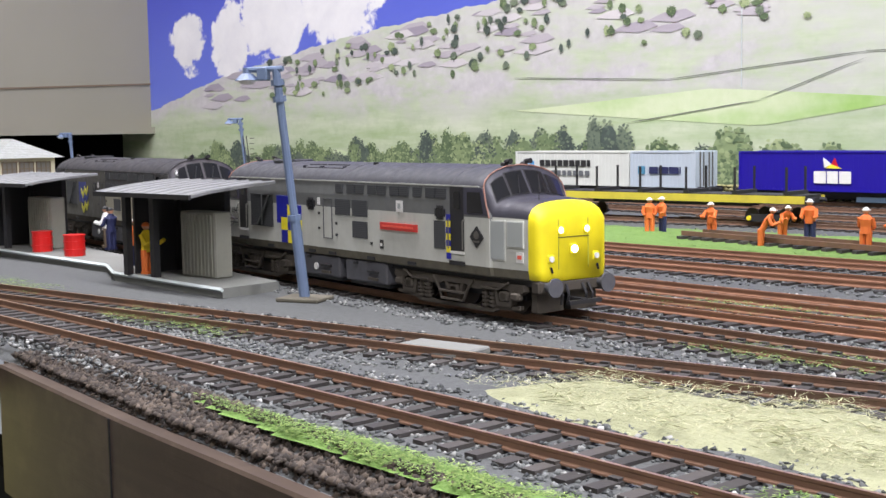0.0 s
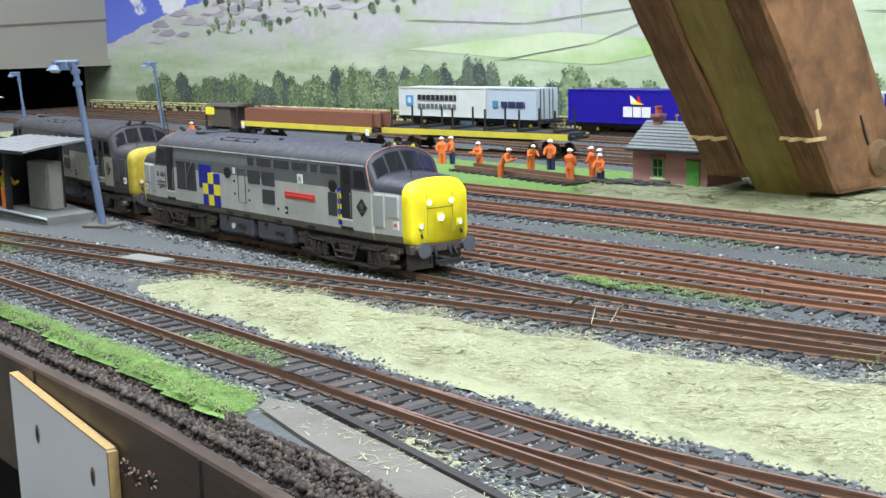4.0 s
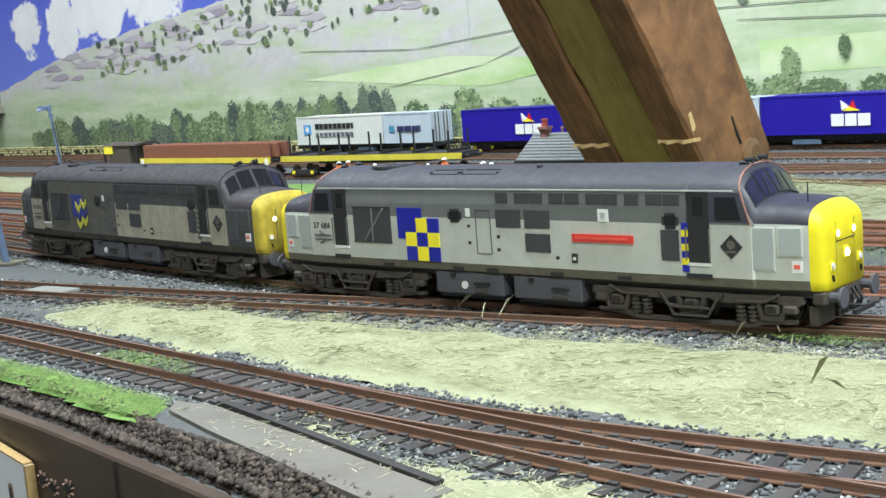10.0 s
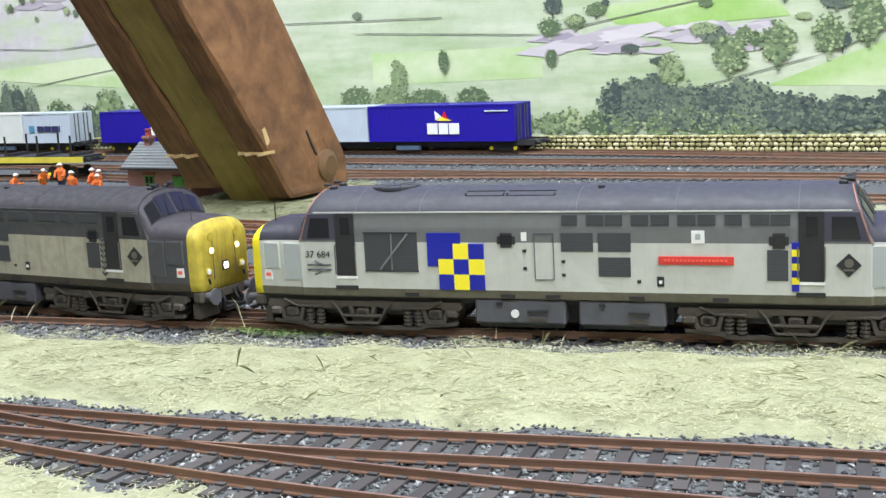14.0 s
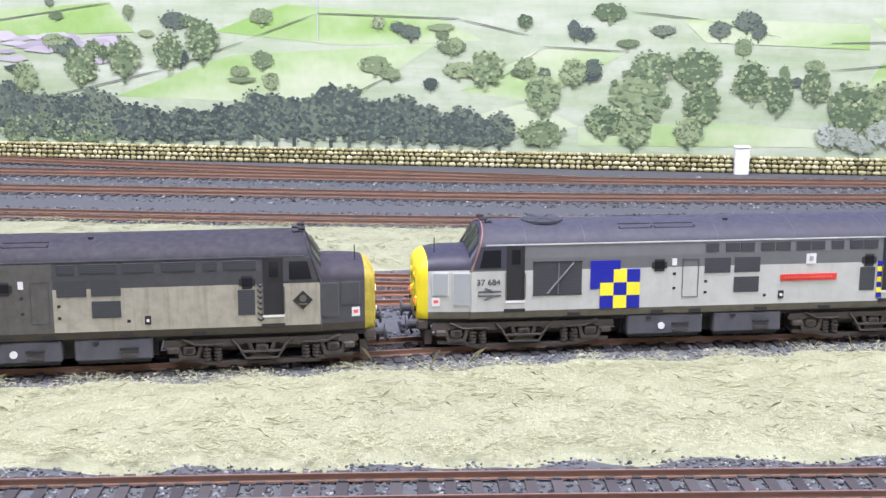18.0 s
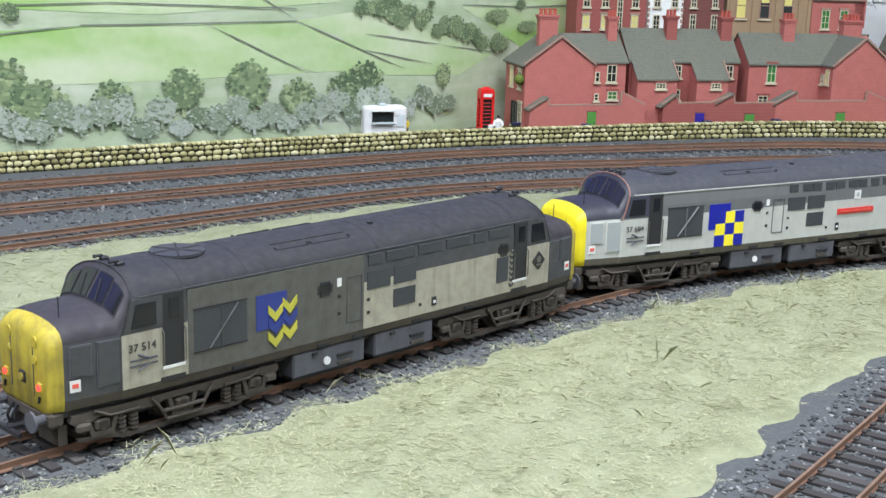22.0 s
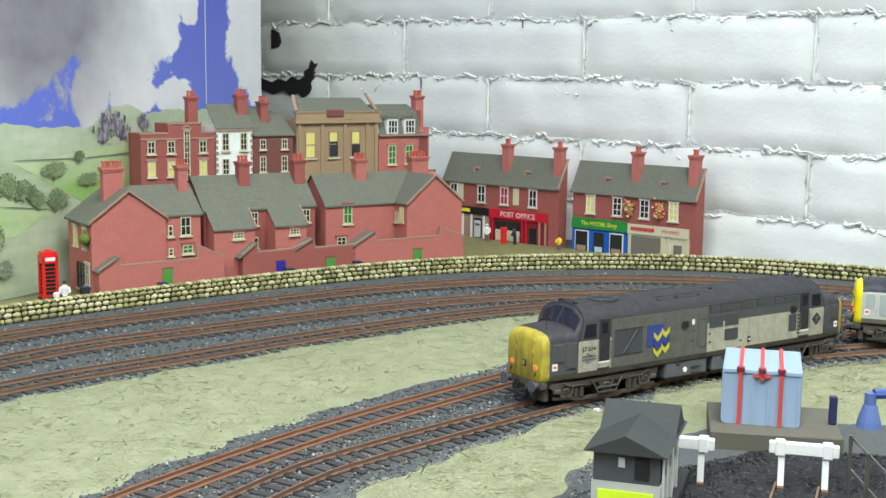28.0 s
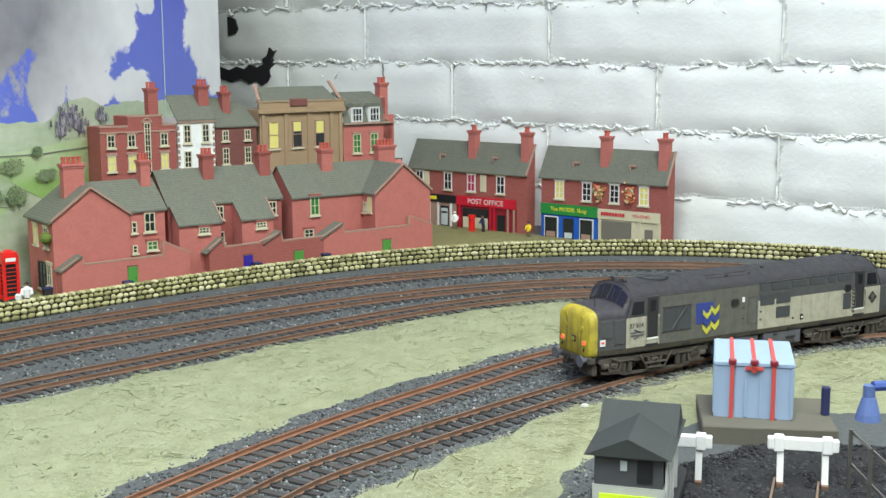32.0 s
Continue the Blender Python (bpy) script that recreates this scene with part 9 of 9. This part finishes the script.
part("eaves_trim", boxes((-0.0272, 0.0252, -0.0148, 0.0148, 0.0332, 0.0346)), plain("maroon_trim", srgb(120, 60, 50), 0.6), iv)
bm = bmesh.new()
prism(bm, [(-0.0175, 0.0335), (0.0175, 0.0335), (0.0, 0.0405)], "x", -0.0305, 0.027)
part("roof", bm, M_DKROOF, iv)
bm = bmesh.new()
prism(bm, [(-0.002, 0.0335), (0.024, 0.0335), (0.011, 0.0440)], "y", -0.0165, 0.0165)
part("cross_roof", bm, M_DKROOF, iv)
part("gable_face", (lambda q: (prism(q, [(-0.0145, 0.0346), (0.0145, 0.0346), (0.0, 0.0396)], "x", -0.0272, -0.0268), q)[1])(bmesh.new()), M_BLACK, iv)
part("front_window", boxes((-0.0268, -0.0262, -0.0095, -0.0035, 0.0235, 0.0315)), M_PANE, iv)
part("notice", boxes((-0.0268, -0.0262, 0.0005, 0.0032, 0.0275, 0.0312)), M_LIGHT, iv)
for k in range(3):
    x = -0.018 + k * 0.014
    part("side_window", boxes((x - 0.0045, x + 0.0045, -0.0143, -0.0136, 0.0225, 0.0318)), M_PANE, iv)
for x in (-0.0225, -0.011, 0.003, 0.017):
    part("side_post", boxes((x - 0.0009, x + 0.0009, -0.0152, -0.0144, 0.009, 0.0332)), M_WHITEP, iv)
part("chassis", boxes((-0.036, 0.046, -0.017, 0.017, 0.0035, 0.0082), bev=0.0005), M_BLACK, iv)
for x in (-0.015, 0.013):
    for s in (-1, 1):
        bm = bmesh.new()
        cyl(bm, x, s * 0.0085 - 0.0008, 0.0076, 0.0044, 0.0016, "y", 16)
        part("wheel", bm, M_TYRE, iv)
part("coupling", boxes((0.025, 0.034, -0.004, 0.004, 0.006, 0.009), (0.033, 0.035, -0.009, 0.009, 0.005, 0.017)), M_BLACK, iv)
part("cab_box", boxes((0.0245, 0.0315, -0.0125, 0.0125, 0.008, 0.0265), bev=0.0006), M_BLACK, iv)

iv.scale = (0.92, 0.9, 1.0)
# ash ground in the yard throat
rg = np.random.default_rng(5)
q = np.stack([rg.uniform(0.63, 0.78, 9000), rg.uniform(0.03, 0.16, 9000)], 1)
q = q[inside(q[:, 0], q[:, 1], [(0.665, 0.165), (0.755, 0.135), (0.775, 0.09), (0.78, 0.03), (0.6, 0.03), (0.63, 0.09)])]
M_ASH = chips("black_ash", [(0, (0.012, 0.012, 0.013, 1)), (0.7, (0.032, 0.032, 0.034, 1)), (1, (0.08, 0.08, 0.08, 1))])
stones("ash", np.c_[q, LIFT(q[:, 0], q[:, 1]) + 0.0018], 0.002, M_ASH, "black ash ground in the yard", 78)
mound("ash_bed", [(0.665, 0.165), (0.755, 0.137), (0.775, 0.09), (0.78, 0.02), (0.6, 0.02), (0.63, 0.09)], 0.0022, plain("ash_bed", (0.014, 0.014, 0.015, 1), 0.95, vary=0.5, scale=500, bump=0.8), "black ash bed between the sidings", 0.005)
pbm = bmesh.new()
bmesh.ops.create_icosphere(pbm, subdivisions=2, radius=0.0022, matrix=Matrix.Diagonal((1.2, 1, 0.7, 1)))
pb = part("pebble", pbm, M_WHITEP)
pb.matrix_world = pose(0.75, 0.234, 0.001)
tagged(pb, "white pebble lying in the ballast", "pebble")
# white gatepost by the wall
gp = thing("wall_post", 0.2285, 0.632, 0.0, 0, "white square stone post beside the wall", "post")
part("shaft", boxes((-0.0055, 0.0055, -0.0045, 0.0045, 0, 0.021), bev=0.0006), M_BUFF, gp)
part("cap", boxes((-0.0062, 0.0062, -0.0052, 0.0052, 0.021, 0.0225), bev=0.0004), M_BUFF, gp)

# ---- front edge of the board ----
rg = np.random.default_rng(90)
n = 9500
x = rg.uniform(-0.75, -0.18, n)
f0 = np.array([rim(v) for v in x])
u = rg.random(n)
wide = np.interp(x, [-0.75, -0.62, -0.42, -0.4, -0.3], [0.014, 0.0125, 0.0105, 0.007, 0.012])
stones("soil", np.c_[x, f0 + 0.0005 + u * wide, np.interp(u, [0, 0.75, 1], [-0.006, 0.0005, 0.0])], 0.0023, M_SOIL, "dark brown soil crumbs along the board edge", 91, 0.4, 0.8)
x = rg.uniform(-0.75, -0.18, 5200)
f0 = np.array([rim(v) for v in x])
stones("soil", np.c_[x, f0 + rg.uniform(0, 0.009, 5200), np.full(5200, -0.0035)], 0.0026, M_SOIL, "larger brown soil lumps along the board edge", 92, 0.4, 0.8)
g = Mat("dark_stained_fascia", 0.45)
grain = g.noise(1.0, 5, 0.6, g.map((14, 14, 420)))
col = g.mix(grain, srgb(52, 42, 36), srgb(78, 64, 54))
col = g.mix(g.math("MULTIPLY", g.ramp(g.noise(40, 5, 0.7), (0.5, 0.0), (0.8, 1.0)), 0.5), col, srgb(118, 102, 88))
g.set("Base Color", col).bump(grain, 0.3, 0.0006)
M_FASCIA = g.m
line, _ = spline([(v, rim(v)) for v in np.arange(-0.75, 0.11, 0.05)], 0.012)
bm = bmesh.new()
sweep(bm, line, [(0, -0.046), (0.0, -0.0065), (-0.0006, -0.0058), (-0.0045, -0.0058), (-0.005, -0.0066), (-0.005, -0.046)])
fa = tagged(part("fascia_board", bm, M_FASCIA), "dark brown stained fascia board along the layout edge", "fascia", kind="structure")
for xx in (-0.66, -0.52, -0.405):
    yy = rim(xx) - 0.0052
    part("seam", boxes((xx - 0.0003, xx + 0.0003, yy - 0.0003, yy + 0.0004, -0.044, -0.0066)), M_BLACK, fa)
for xx, zz in ((-0.4535, -0.0215), (-0.4465, -0.0225), (-0.436, -0.0205)):
    bm = bmesh.new()
    cyl(bm, xx, rim(xx) - 0.0058, zz, 0.0016, 0.001, "y", 10)
    part("screw_hole", bm, M_BLACK, fa)
    bm = bmesh.new()
    for k in range(7):
        a = k * 0.9
        tube(bm, (xx + 0.0017 * math.cos(a), rim(xx) - 0.0053, zz + 0.0017 * math.sin(a)), (xx + 0.003 * math.cos(a + 0.2), rim(xx) - 0.0052, zz + 0.0026 * math.sin(a + 0.2)), 0.0004, 4)
    part("torn_fibres", bm, M_COPE, fa)
tagged(part("board_end", boxes((-0.756, -0.75, -0.114, 0.2, -0.046, -0.006)), M_FASCIA), "dark end of the raised board", "fascia", kind="structure")
# concrete slab let into the edge
sl = thing("edge_slab", -0.352, -0.133, 0.0, -10, "broken grey concrete slab at the board edge", "slab")
bm = bmesh.new()
prism(bm, [(-0.0655, 0.0012), (-0.05, 0.0062), (-0.02, 0.0066), (0.004, 0.0082), (0.055, 0.0085), (0.055, -0.0075), (0.0, -0.0068), (-0.03, -0.0062), (-0.058, -0.0045)], "z", -0.0035, 0.0012)
part("slab", bm, plain("weathered_concrete", srgb(108, 105, 97), 0.9, vary=0.2, scale=120, dirt=0.5, bump=0.6), sl)
part("joint", boxes((-0.052, 0.05, 0.0072, 0.0096, -0.001, 0.0022)), M_SLEEPER, sl)
# painted panel hung on the fascia
pn = thing("control_panel", -0.496, -0.1428, -0.017, -3.4, "white painted board panel with two screw holes", "panel")
bm = bmesh.new()
prism(bm, [(-0.038, 0.0076), (0.037, -0.0001), (0.038, -0.05), (-0.036, -0.06)], "y", -0.0018, 0.001)
part("board", bm, plain("scuffed_white_board", srgb(214, 216, 218), 0.5, vary=0.05, scale=60, dirt=0.08), pn)
bm = bmesh.new()
prism(bm, [(-0.038, 0.0078), (0.037, 0.0001), (0.0371, -0.0004), (-0.038, 0.0073)], "y", -0.0019, 0.0011)
M_CHIPBOARD = plain("raw_chipboard", srgb(158, 132, 84), 0.9, vary=0.35, scale=500)
part("raw_edge", bm, M_CHIPBOARD, pn, "raw chipboard top edge")
part("raw_edge", boxes((0.0372, 0.0383, -0.0019, 0.0011, -0.05, -0.0006)), M_CHIPBOARD, pn)
for x, z in ((-0.016, -0.0078), (0.0264, -0.0107)):
    bm = bmesh.new()
    prism(bm, [(x + 0.0013 * math.cos(k * math.pi / 5), z + 0.0029 * math.sin(k * math.pi / 5)) for k in range(10)], "y", -0.0022, -0.0017)
    part("screw_hole", bm, M_KHAKI, pn)
    bm = bmesh.new()
    prism(bm, [(x + 0.0005 + 0.0006 * math.cos(k * math.pi / 4), z + 0.0018 * math.sin(k * math.pi / 4)) for k in range(8)], "y", -0.0025, -0.0021)
    part("screw", bm, M_BLACK, pn)
# striped connector under the panel
cn = thing("terminal_block", -0.553, -0.155, -0.052, -6, "black and white terminal block under the panel", "terminal block")
for k in range(6):
    part("terminal", boxes((k * 0.0042 - 0.014, k * 0.0042 - 0.0114, -0.006, 0.006, 0.0, 0.0045), bev=0.0004), M_WHITEP if k % 2 else M_BLACK, cn)
part("rail", boxes((-0.016, 0.014, -0.003, 0.003, -0.03, 0.0)), M_BLACK, cn)
# pale post beyond the end of the board
ps = thing("pale_post", -0.785, -0.128, -0.12, 0, "pale yellow painted timber post beside the board end", "post")
part("shaft", boxes((-0.012, 0.012, -0.012, 0.012, 0, 0.105), bev=0.001), plain("pale_yellow_paint", srgb(206, 200, 130), 0.7, dirt=0.15), ps)
part("cap", boxes((-0.016, 0.016, -0.016, 0.018, 0.105, 0.116), bev=0.001), M_FASCIA, ps)

# ---- platform and shelters ----
M_PLAT = plain("platform_concrete", srgb(120, 122, 118), 0.9, vary=0.2, scale=90, dirt=0.3, bump=0.4)
pf = thing("platform", -0.9, 0.01, 0, 0, "low grey concrete staff platform beside the line", "platform")
bm = bmesh.new()
prism(bm, [(-0.35, -0.001), (-0.2, -0.001), (-0.015, -0.004), (0.018, -0.018), (0.108, -0.02), (0.105, 0.009), (0.035, 0.02), (-0.08, 0.027), (-0.35, 0.05)], "z", -0.001, 0.004)
part("slab", bm, M_PLAT, pf)
bm = bmesh.new()
for a, b in (((-0.35, -0.0015), (-0.015, -0.0045)), ((-0.015, -0.0045), (0.018, -0.0185)), ((0.018, -0.0185), (0.1085, -0.0205))):
    tube(bm, (*a, 0.0034), (*b, 0.0034), 0.0009, 4)
part("edging", bm, M_LIGHT, pf)
M_ZINC, M_SHED = plain("corrugated_grey", srgb(128, 130, 130), 0.6, 0.2, vary=0.15), plain("streaked_grey_panel", srgb(142, 142, 132), 0.7, vary=0.25, scale=200, dirt=0.3)


def shelter(x, y, rz, group="platform shelters"):
    """An open shelter: sagging canopy on two posts, dark back sheet, pale cabinet beside."""
    s = thing("staff_shelter", x, y, 0.004, rz, "open staff shelter with curved grey canopy and pale cabinet", "shelter", group)
    bm = bmesh.new()
    top = [(-0.021, 0.0362), (-0.012, 0.0376), (0.0, 0.0388), (0.012, 0.0398), (0.021, 0.0402)]
    prism(bm, top + [(a, b - 0.0011) for a, b in reversed(top)], "x", -0.024, 0.048)
    part("canopy", bm, M_ZINC, s)
    for k in range(9):
        xx = -0.0232 + k * 0.0088
        bm = bmesh.new()
        for a, b in zip(top, top[1:]):
            tube(bm, (xx, a[0], a[1] + 0.0001), (xx, b[0], b[1] + 0.0001), 0.0004, 4)
        part("canopy_rib", bm, M_ZINC, s)
    for xx, yy in ((-0.014, -0.012), (0.004, -0.010), (-0.014, 0.014), (0.022, 0.014)):
        part("post", boxes((xx - 0.0016, xx + 0.0016, yy - 0.0014, yy + 0.0014, 0, 0.0372)), M_BLACK, s)
    part("back_sheet", boxes((-0.014, 0.022, 0.0145, 0.0158, 0, 0.0388)), M_BLACK, s)
    part("side_sheet", boxes((-0.0156, -0.0142, -0.008, 0.0145, 0, 0.0368)), M_BLACK, s)
    part("fascia", boxes((-0.024, 0.048, -0.0222, -0.021, 0.0345, 0.0364)), M_BLACK, s)
    cb = part("cabinet", boxes((0.007, 0.032, 0.001, 0.0098, 0, 0.0278), bev=0.0006), M_SHED, s)
    for k in range(9):
        part("cabinet_rib", boxes((0.0085 + k * 0.0026, 0.0093 + k * 0.0026, 0.0004, 0.0012, 0.001, 0.0265)), M_SHED, cb)
    return s


shelter(-0.853, 0.003, 3)
shelter(-1.045, 0.022, 3)
for x, y in ((-1.006, 0.016), (-0.969, 0.016)):
    d = thing("drum", x, y, 0.004, 0, "red plastic drum standing on the platform", "drum", "red drums on the platform")
    bm = bmesh.new()
    cyl(bm, 0, 0, 0, 0.0052, 0.0105, n=18)
    part("barrel", bm, M_PILLAR, d)
    for z in (0.003, 0.007, 0.0102):
        bm = bmesh.new()
        cyl(bm, 0, 0, z, 0.0056, 0.0006, n=18)
        part("hoop", bm, M_PILLAR, d)
figurine(-0.898, 0.012, 0.0235, 280, M_HIVIS, M_NAVY, M_HAT, "orange-clothed worker figurine by the shelter", z=0.004)
figurine(-0.864, -0.002, 0.0235, 20, M_HIVIS2, M_HIVIS, M_HIVIS, "yellow-clothed worker figurine reaching forward under the canopy", arms=1.0, z=0.004)
figurine(-0.985, 0.045, 0.0235, 200, M_NAVY, M_NAVY, M_BLACK, "blue-clothed figurine on the platform", z=0.004)
figurine(-1.0, 0.05, 0.0235, 240, M_WHITEP, M_KHAKI, M_BLACK, "white-clothed figurine on the platform", z=0.004, arms=0.8)
# signal box
sb = thing("signal_box", -1.522, 0.186, 0, 4, "cream signal box with long windows and grey hipped roof", "signal box")
part("base", boxes((-0.058, 0.058, 0, 0.052, 0, 0.024)), M_RENDER, sb)
part("cabin", boxes((-0.06, 0.06, -0.002, 0.054, 0.024, 0.047)), M_CREAM, sb)
for k in range(7):
    xx = -0.05 + k * 0.0166
    window(sb, xx, -0.0022, 0.037, 0.0145, 0.0125, M_SHOPIN, M_KHAKI, bars=(2, 2), sill=False)
for k in range(3):
    window(sb, 0.0602, 0.009 + k * 0.0166, 0.037, 0.0145, 0.0125, M_SHOPIN, M_KHAKI, rz=90, bars=(2, 2), sill=False)
bm = bmesh.new()
lo, hi = [(-0.067, -0.009, 0.0465), (0.067, -0.009, 0.0465), (0.067, 0.061, 0.0465), (-0.067, 0.061, 0.0465)], [(-0.036, 0.026, 0.064), (0.036, 0.026, 0.064)]
v = [bm.verts.new(p) for p in lo + hi]
for q in ((0, 1, 5, 4), (1, 2, 5), (2, 3, 4, 5), (3, 0, 4), (3, 2, 1, 0)):
    bm.faces.new([v[i] for i in q])
part("roof", bm, slates("pale_slate", srgb(150, 154, 152)), sb)
part("balcony", boxes((-0.064, 0.064, -0.009, -0.002, 0.0235, 0.025)), M_WHITEP, sb)
for k in range(9):
    part("baluster", boxes((-0.063 + k * 0.0155, -0.062 + k * 0.0155, -0.009, -0.008, 0.025, 0.031)), M_WHITEP, sb)
window(sb, -0.02, -0.0002, 0.011, 0.012, 0.012, bars=(1, 2))
door(sb, 0.03, -0.0002, 0.0, 0.01, 0.018, M_GREEN)
# concrete cover between the lines
cv = part("cable_cover", boxes((-0.013, 0.013, -0.008, 0.008, 0, 0.0024), bev=0.0005), M_PLAT)
cv.matrix_world = pose(-0.639, -0.036, 0, 0, 0, 8)
tagged(cv, "flat grey concrete cover beside the track", "cover")

# ---- yard: blue lamp and fence ----
yl = thing("yard_lamp", 0.76, 0.045, lift(0.76, 0.045), 0, "blue yard lamp with bell-shaped hood on a bent arm", "lamp post", "blue yard lamps")
bm = bmesh.new()
cyl(bm, 0, 0, 0, 0.0045, 0.046, n=12, r2=0.0038)
part("post", bm, plain("deep_blue_paint", srgb(62, 84, 148), 0.45), yl)
bm = bmesh.new()
tube(bm, (0, 0, 0.044), (-0.036, 0.037, 0.0425), 0.0022, 8)
part("arm", bm, plain("deep_blue_arm", srgb(62, 84, 148), 0.45), yl)
bm = bmesh.new()
cyl(bm, -0.037, 0.038, 0.0285, 0.0052, 0.003, n=18, r2=0.0047)
cyl(bm, -0.037, 0.038, 0.0315, 0.0046, 0.0065, n=18, r2=0.0028)
cyl(bm, -0.037, 0.038, 0.038, 0.0024, 0.005, n=12)
part("hood", bm, plain("grey_blue_hood", srgb(88, 108, 158), 0.5), yl)
fn = thing("yard_fence", 0.665, 0.05, 0.0, 38, "thin grey metal rail fence at the yard side", "fence")
for k in range(5):
    part("fence_post", boxes((-0.04 + k * 0.024, -0.0388 + k * 0.024, -0.0007, 0.0007, 0, 0.0275)), M_STEEL, fn)
for z in (0.012, 0.0255):
    part("fence_rail", boxes((-0.041, 0.058, -0.0011, -0.0004, z, z + 0.0014)), M_STEEL, fn)

# ---- the room round the layout ----
M_PLASTER = plain("cream_wall_board", srgb(136, 133, 120), 0.8, vary=0.06, scale=8, bump=0.1, fine=60)
# near-black colour puts the shade into the end opening and under the board
M_DARKVOID = plain("black_void_shade", (0.006, 0.006, 0.006, 1), 0.95)
bm = boxes((-2.1, -2.06, -1.6, 1.33, 0.078, 1.26), (-2.1, -2.06, -1.6, 0.30, -0.9, 0.078))
tagged(part("wall_west", bm, M_PLASTER), "cream boarded end wall above a dark opening", "wall", kind="structure")
bm = bmesh.new()
prism(bm, [(-0.6, 0.15), (0.2, 0.122), (0.684, 0.142), (0.684, 0.1445), (0.2, 0.1245), (-0.6, 0.1525)], "x", -2.0605, -2.0585)
tagged(part("board_joint", bm, M_KHAKI), "dark joint line between cream boards", "trim", kind="structure")
tagged(part("board_lip", boxes((-2.06, -2.05, -0.4, 0.7, 0.069, 0.079)), M_PLASTER), "narrow lip above the dark opening", "trim", kind="structure")
tagged(part("tunnel_void", boxes((-2.6, -2.58, -0.5, 0.9, -0.3, 0.1), (-2.6, -2.1, 0.72, 0.74, -0.3, 0.1), (-2.6, -2.1, -0.5, 0.9, 0.1, 0.12), (-2.6, -2.1, 0.28, 0.30, -0.3, 0.1), (-2.6, -2.1, -0.5, 0.9, -0.02, -0.012)), M_DARKVOID), "hollow beyond the layout end, its darkness painted black", "void", kind="structure")
tagged(part("wall_south", boxes((-2.1, 1.3, -1.62, -1.6, -0.9, 1.26)), M_PLASTER), "plain cream wall behind the viewer", "wall", kind="structure")
tagged(part("wall_north", boxes((-2.1, 1.3, 1.33, 1.35, -0.9, 1.26)), M_PLASTER), "plain cream wall behind the backdrop", "wall", kind="structure")
tagged(part("ceiling", boxes((-2.1, 1.3, -1.62, 1.35, 1.26, 1.28)), M_PLASTER), "plain white ceiling", "ceiling", kind="structure")
tagged(part("floor", boxes((-2.1, 1.3, -1.62, 1.35, -0.92, -0.9)), plain("dark_carpet", (0.03, 0.03, 0.032, 1), 0.95)), "dark carpeted floor", "floor", kind="structure")
# added black sheet stands for the dark void below the fascia
tagged(part("underboard_dark", boxes((-2.05, 0.15, -0.1, -0.08, -0.5, -0.05)), M_DARKVOID), "added black sheet for the shade under the baseboard", "framing", kind="structure")
rf = thing("roof_post", -1.95, 0.2, 0.0, 0, "dark brown sloping roof timber at the layout end", "timber brace")
part("timber", (lambda q: (prism(q, [(0.10, 0.04), (0.14, 0.04), (-0.35, 0.62), (-0.40, 0.62)], "x", -0.02, 0.02), q)[1])(bmesh.new()), M_SAWN, rf)
# battens added out of view to go with the assumed strip lights
for x, y in ((-0.45, -0.05), (0.6, -0.75)):
    cl = thing("assumed_ceiling_light", x, y, 1.26, 0, "long white fluorescent batten added on the unseen ceiling", "ceiling light", "ceiling lights")
    part("batten", boxes((-1.12, 1.12, -0.03, 0.03, -0.03, 0.0), bev=0.003), M_WHITEP, cl)

RUN = spline(MAIN, 0.002)


def on_line(s):
    """Pose of a locomotive whose middle is s metres along the main line, on its two bogies."""
    p, d = RUN
    a = [np.interp(s + k, d, p[:, i]) for k in (-0.058, 0.058) for i in (0, 1)]
    x, y = (a[0] + a[2]) / 2, (a[1] + a[3]) / 2
    return pose(x, y, lift(x, y), 0, 0, math.degrees(math.atan2(a[3] - a[1], a[2] - a[0])))


# seconds and metres run along the main line by the leading locomotive's middle
TRIP = [(0, 1.1539), (0.5, 1.1721), (1, 1.1895), (1.5, 1.2062), (2, 1.2227), (2.5, 1.2394), (3, 1.2561), (3.5, 1.2731), (4, 1.2904), (4.5, 1.3077), (6.5, 1.3801), (7, 1.3983), (7.5, 1.4166), (8, 1.4350), (8.5, 1.4531), (9, 1.4709), (9.5, 1.4891), (10, 1.5089), (10.5, 1.5304), (11, 1.5535), (11.5, 1.5785), (12, 1.6058), (12.5, 1.6357), (13, 1.6671), (13.5, 1.6986), (15.5, 1.8319), (16, 1.8796), (16.5, 1.9291), (17, 1.9803), (17.5, 2.0325), (18, 2.0863), (18.5, 2.1412), (19, 2.1964), (19.5, 2.2524), (20, 2.3109), (20.5, 2.3733), (21, 2.4381), (21.5, 2.5026), (22, 2.5643), (22.5, 2.6211), (23, 2.6741), (23.5, 2.7270), (24, 2.7797), (24.5, 2.8300), (26.5, 2.9727), (27, 2.9981), (27.5, 3.0217), (28, 3.0421), (28.5, 3.0590), (29, 3.0724), (29.5, 3.0821), (30, 3.0888), (30.5, 3.0931), (31, 3.0952), (31.5, 3.0956), (32, 3.0952)]
GAP = 0.2497


def motions():
    walk(LOCO_A, [(t, on_line(s)) for t, s in TRIP])
    walk(LOCO_B, [(t, on_line(s - GAP)) for t, s in TRIP])


motions()
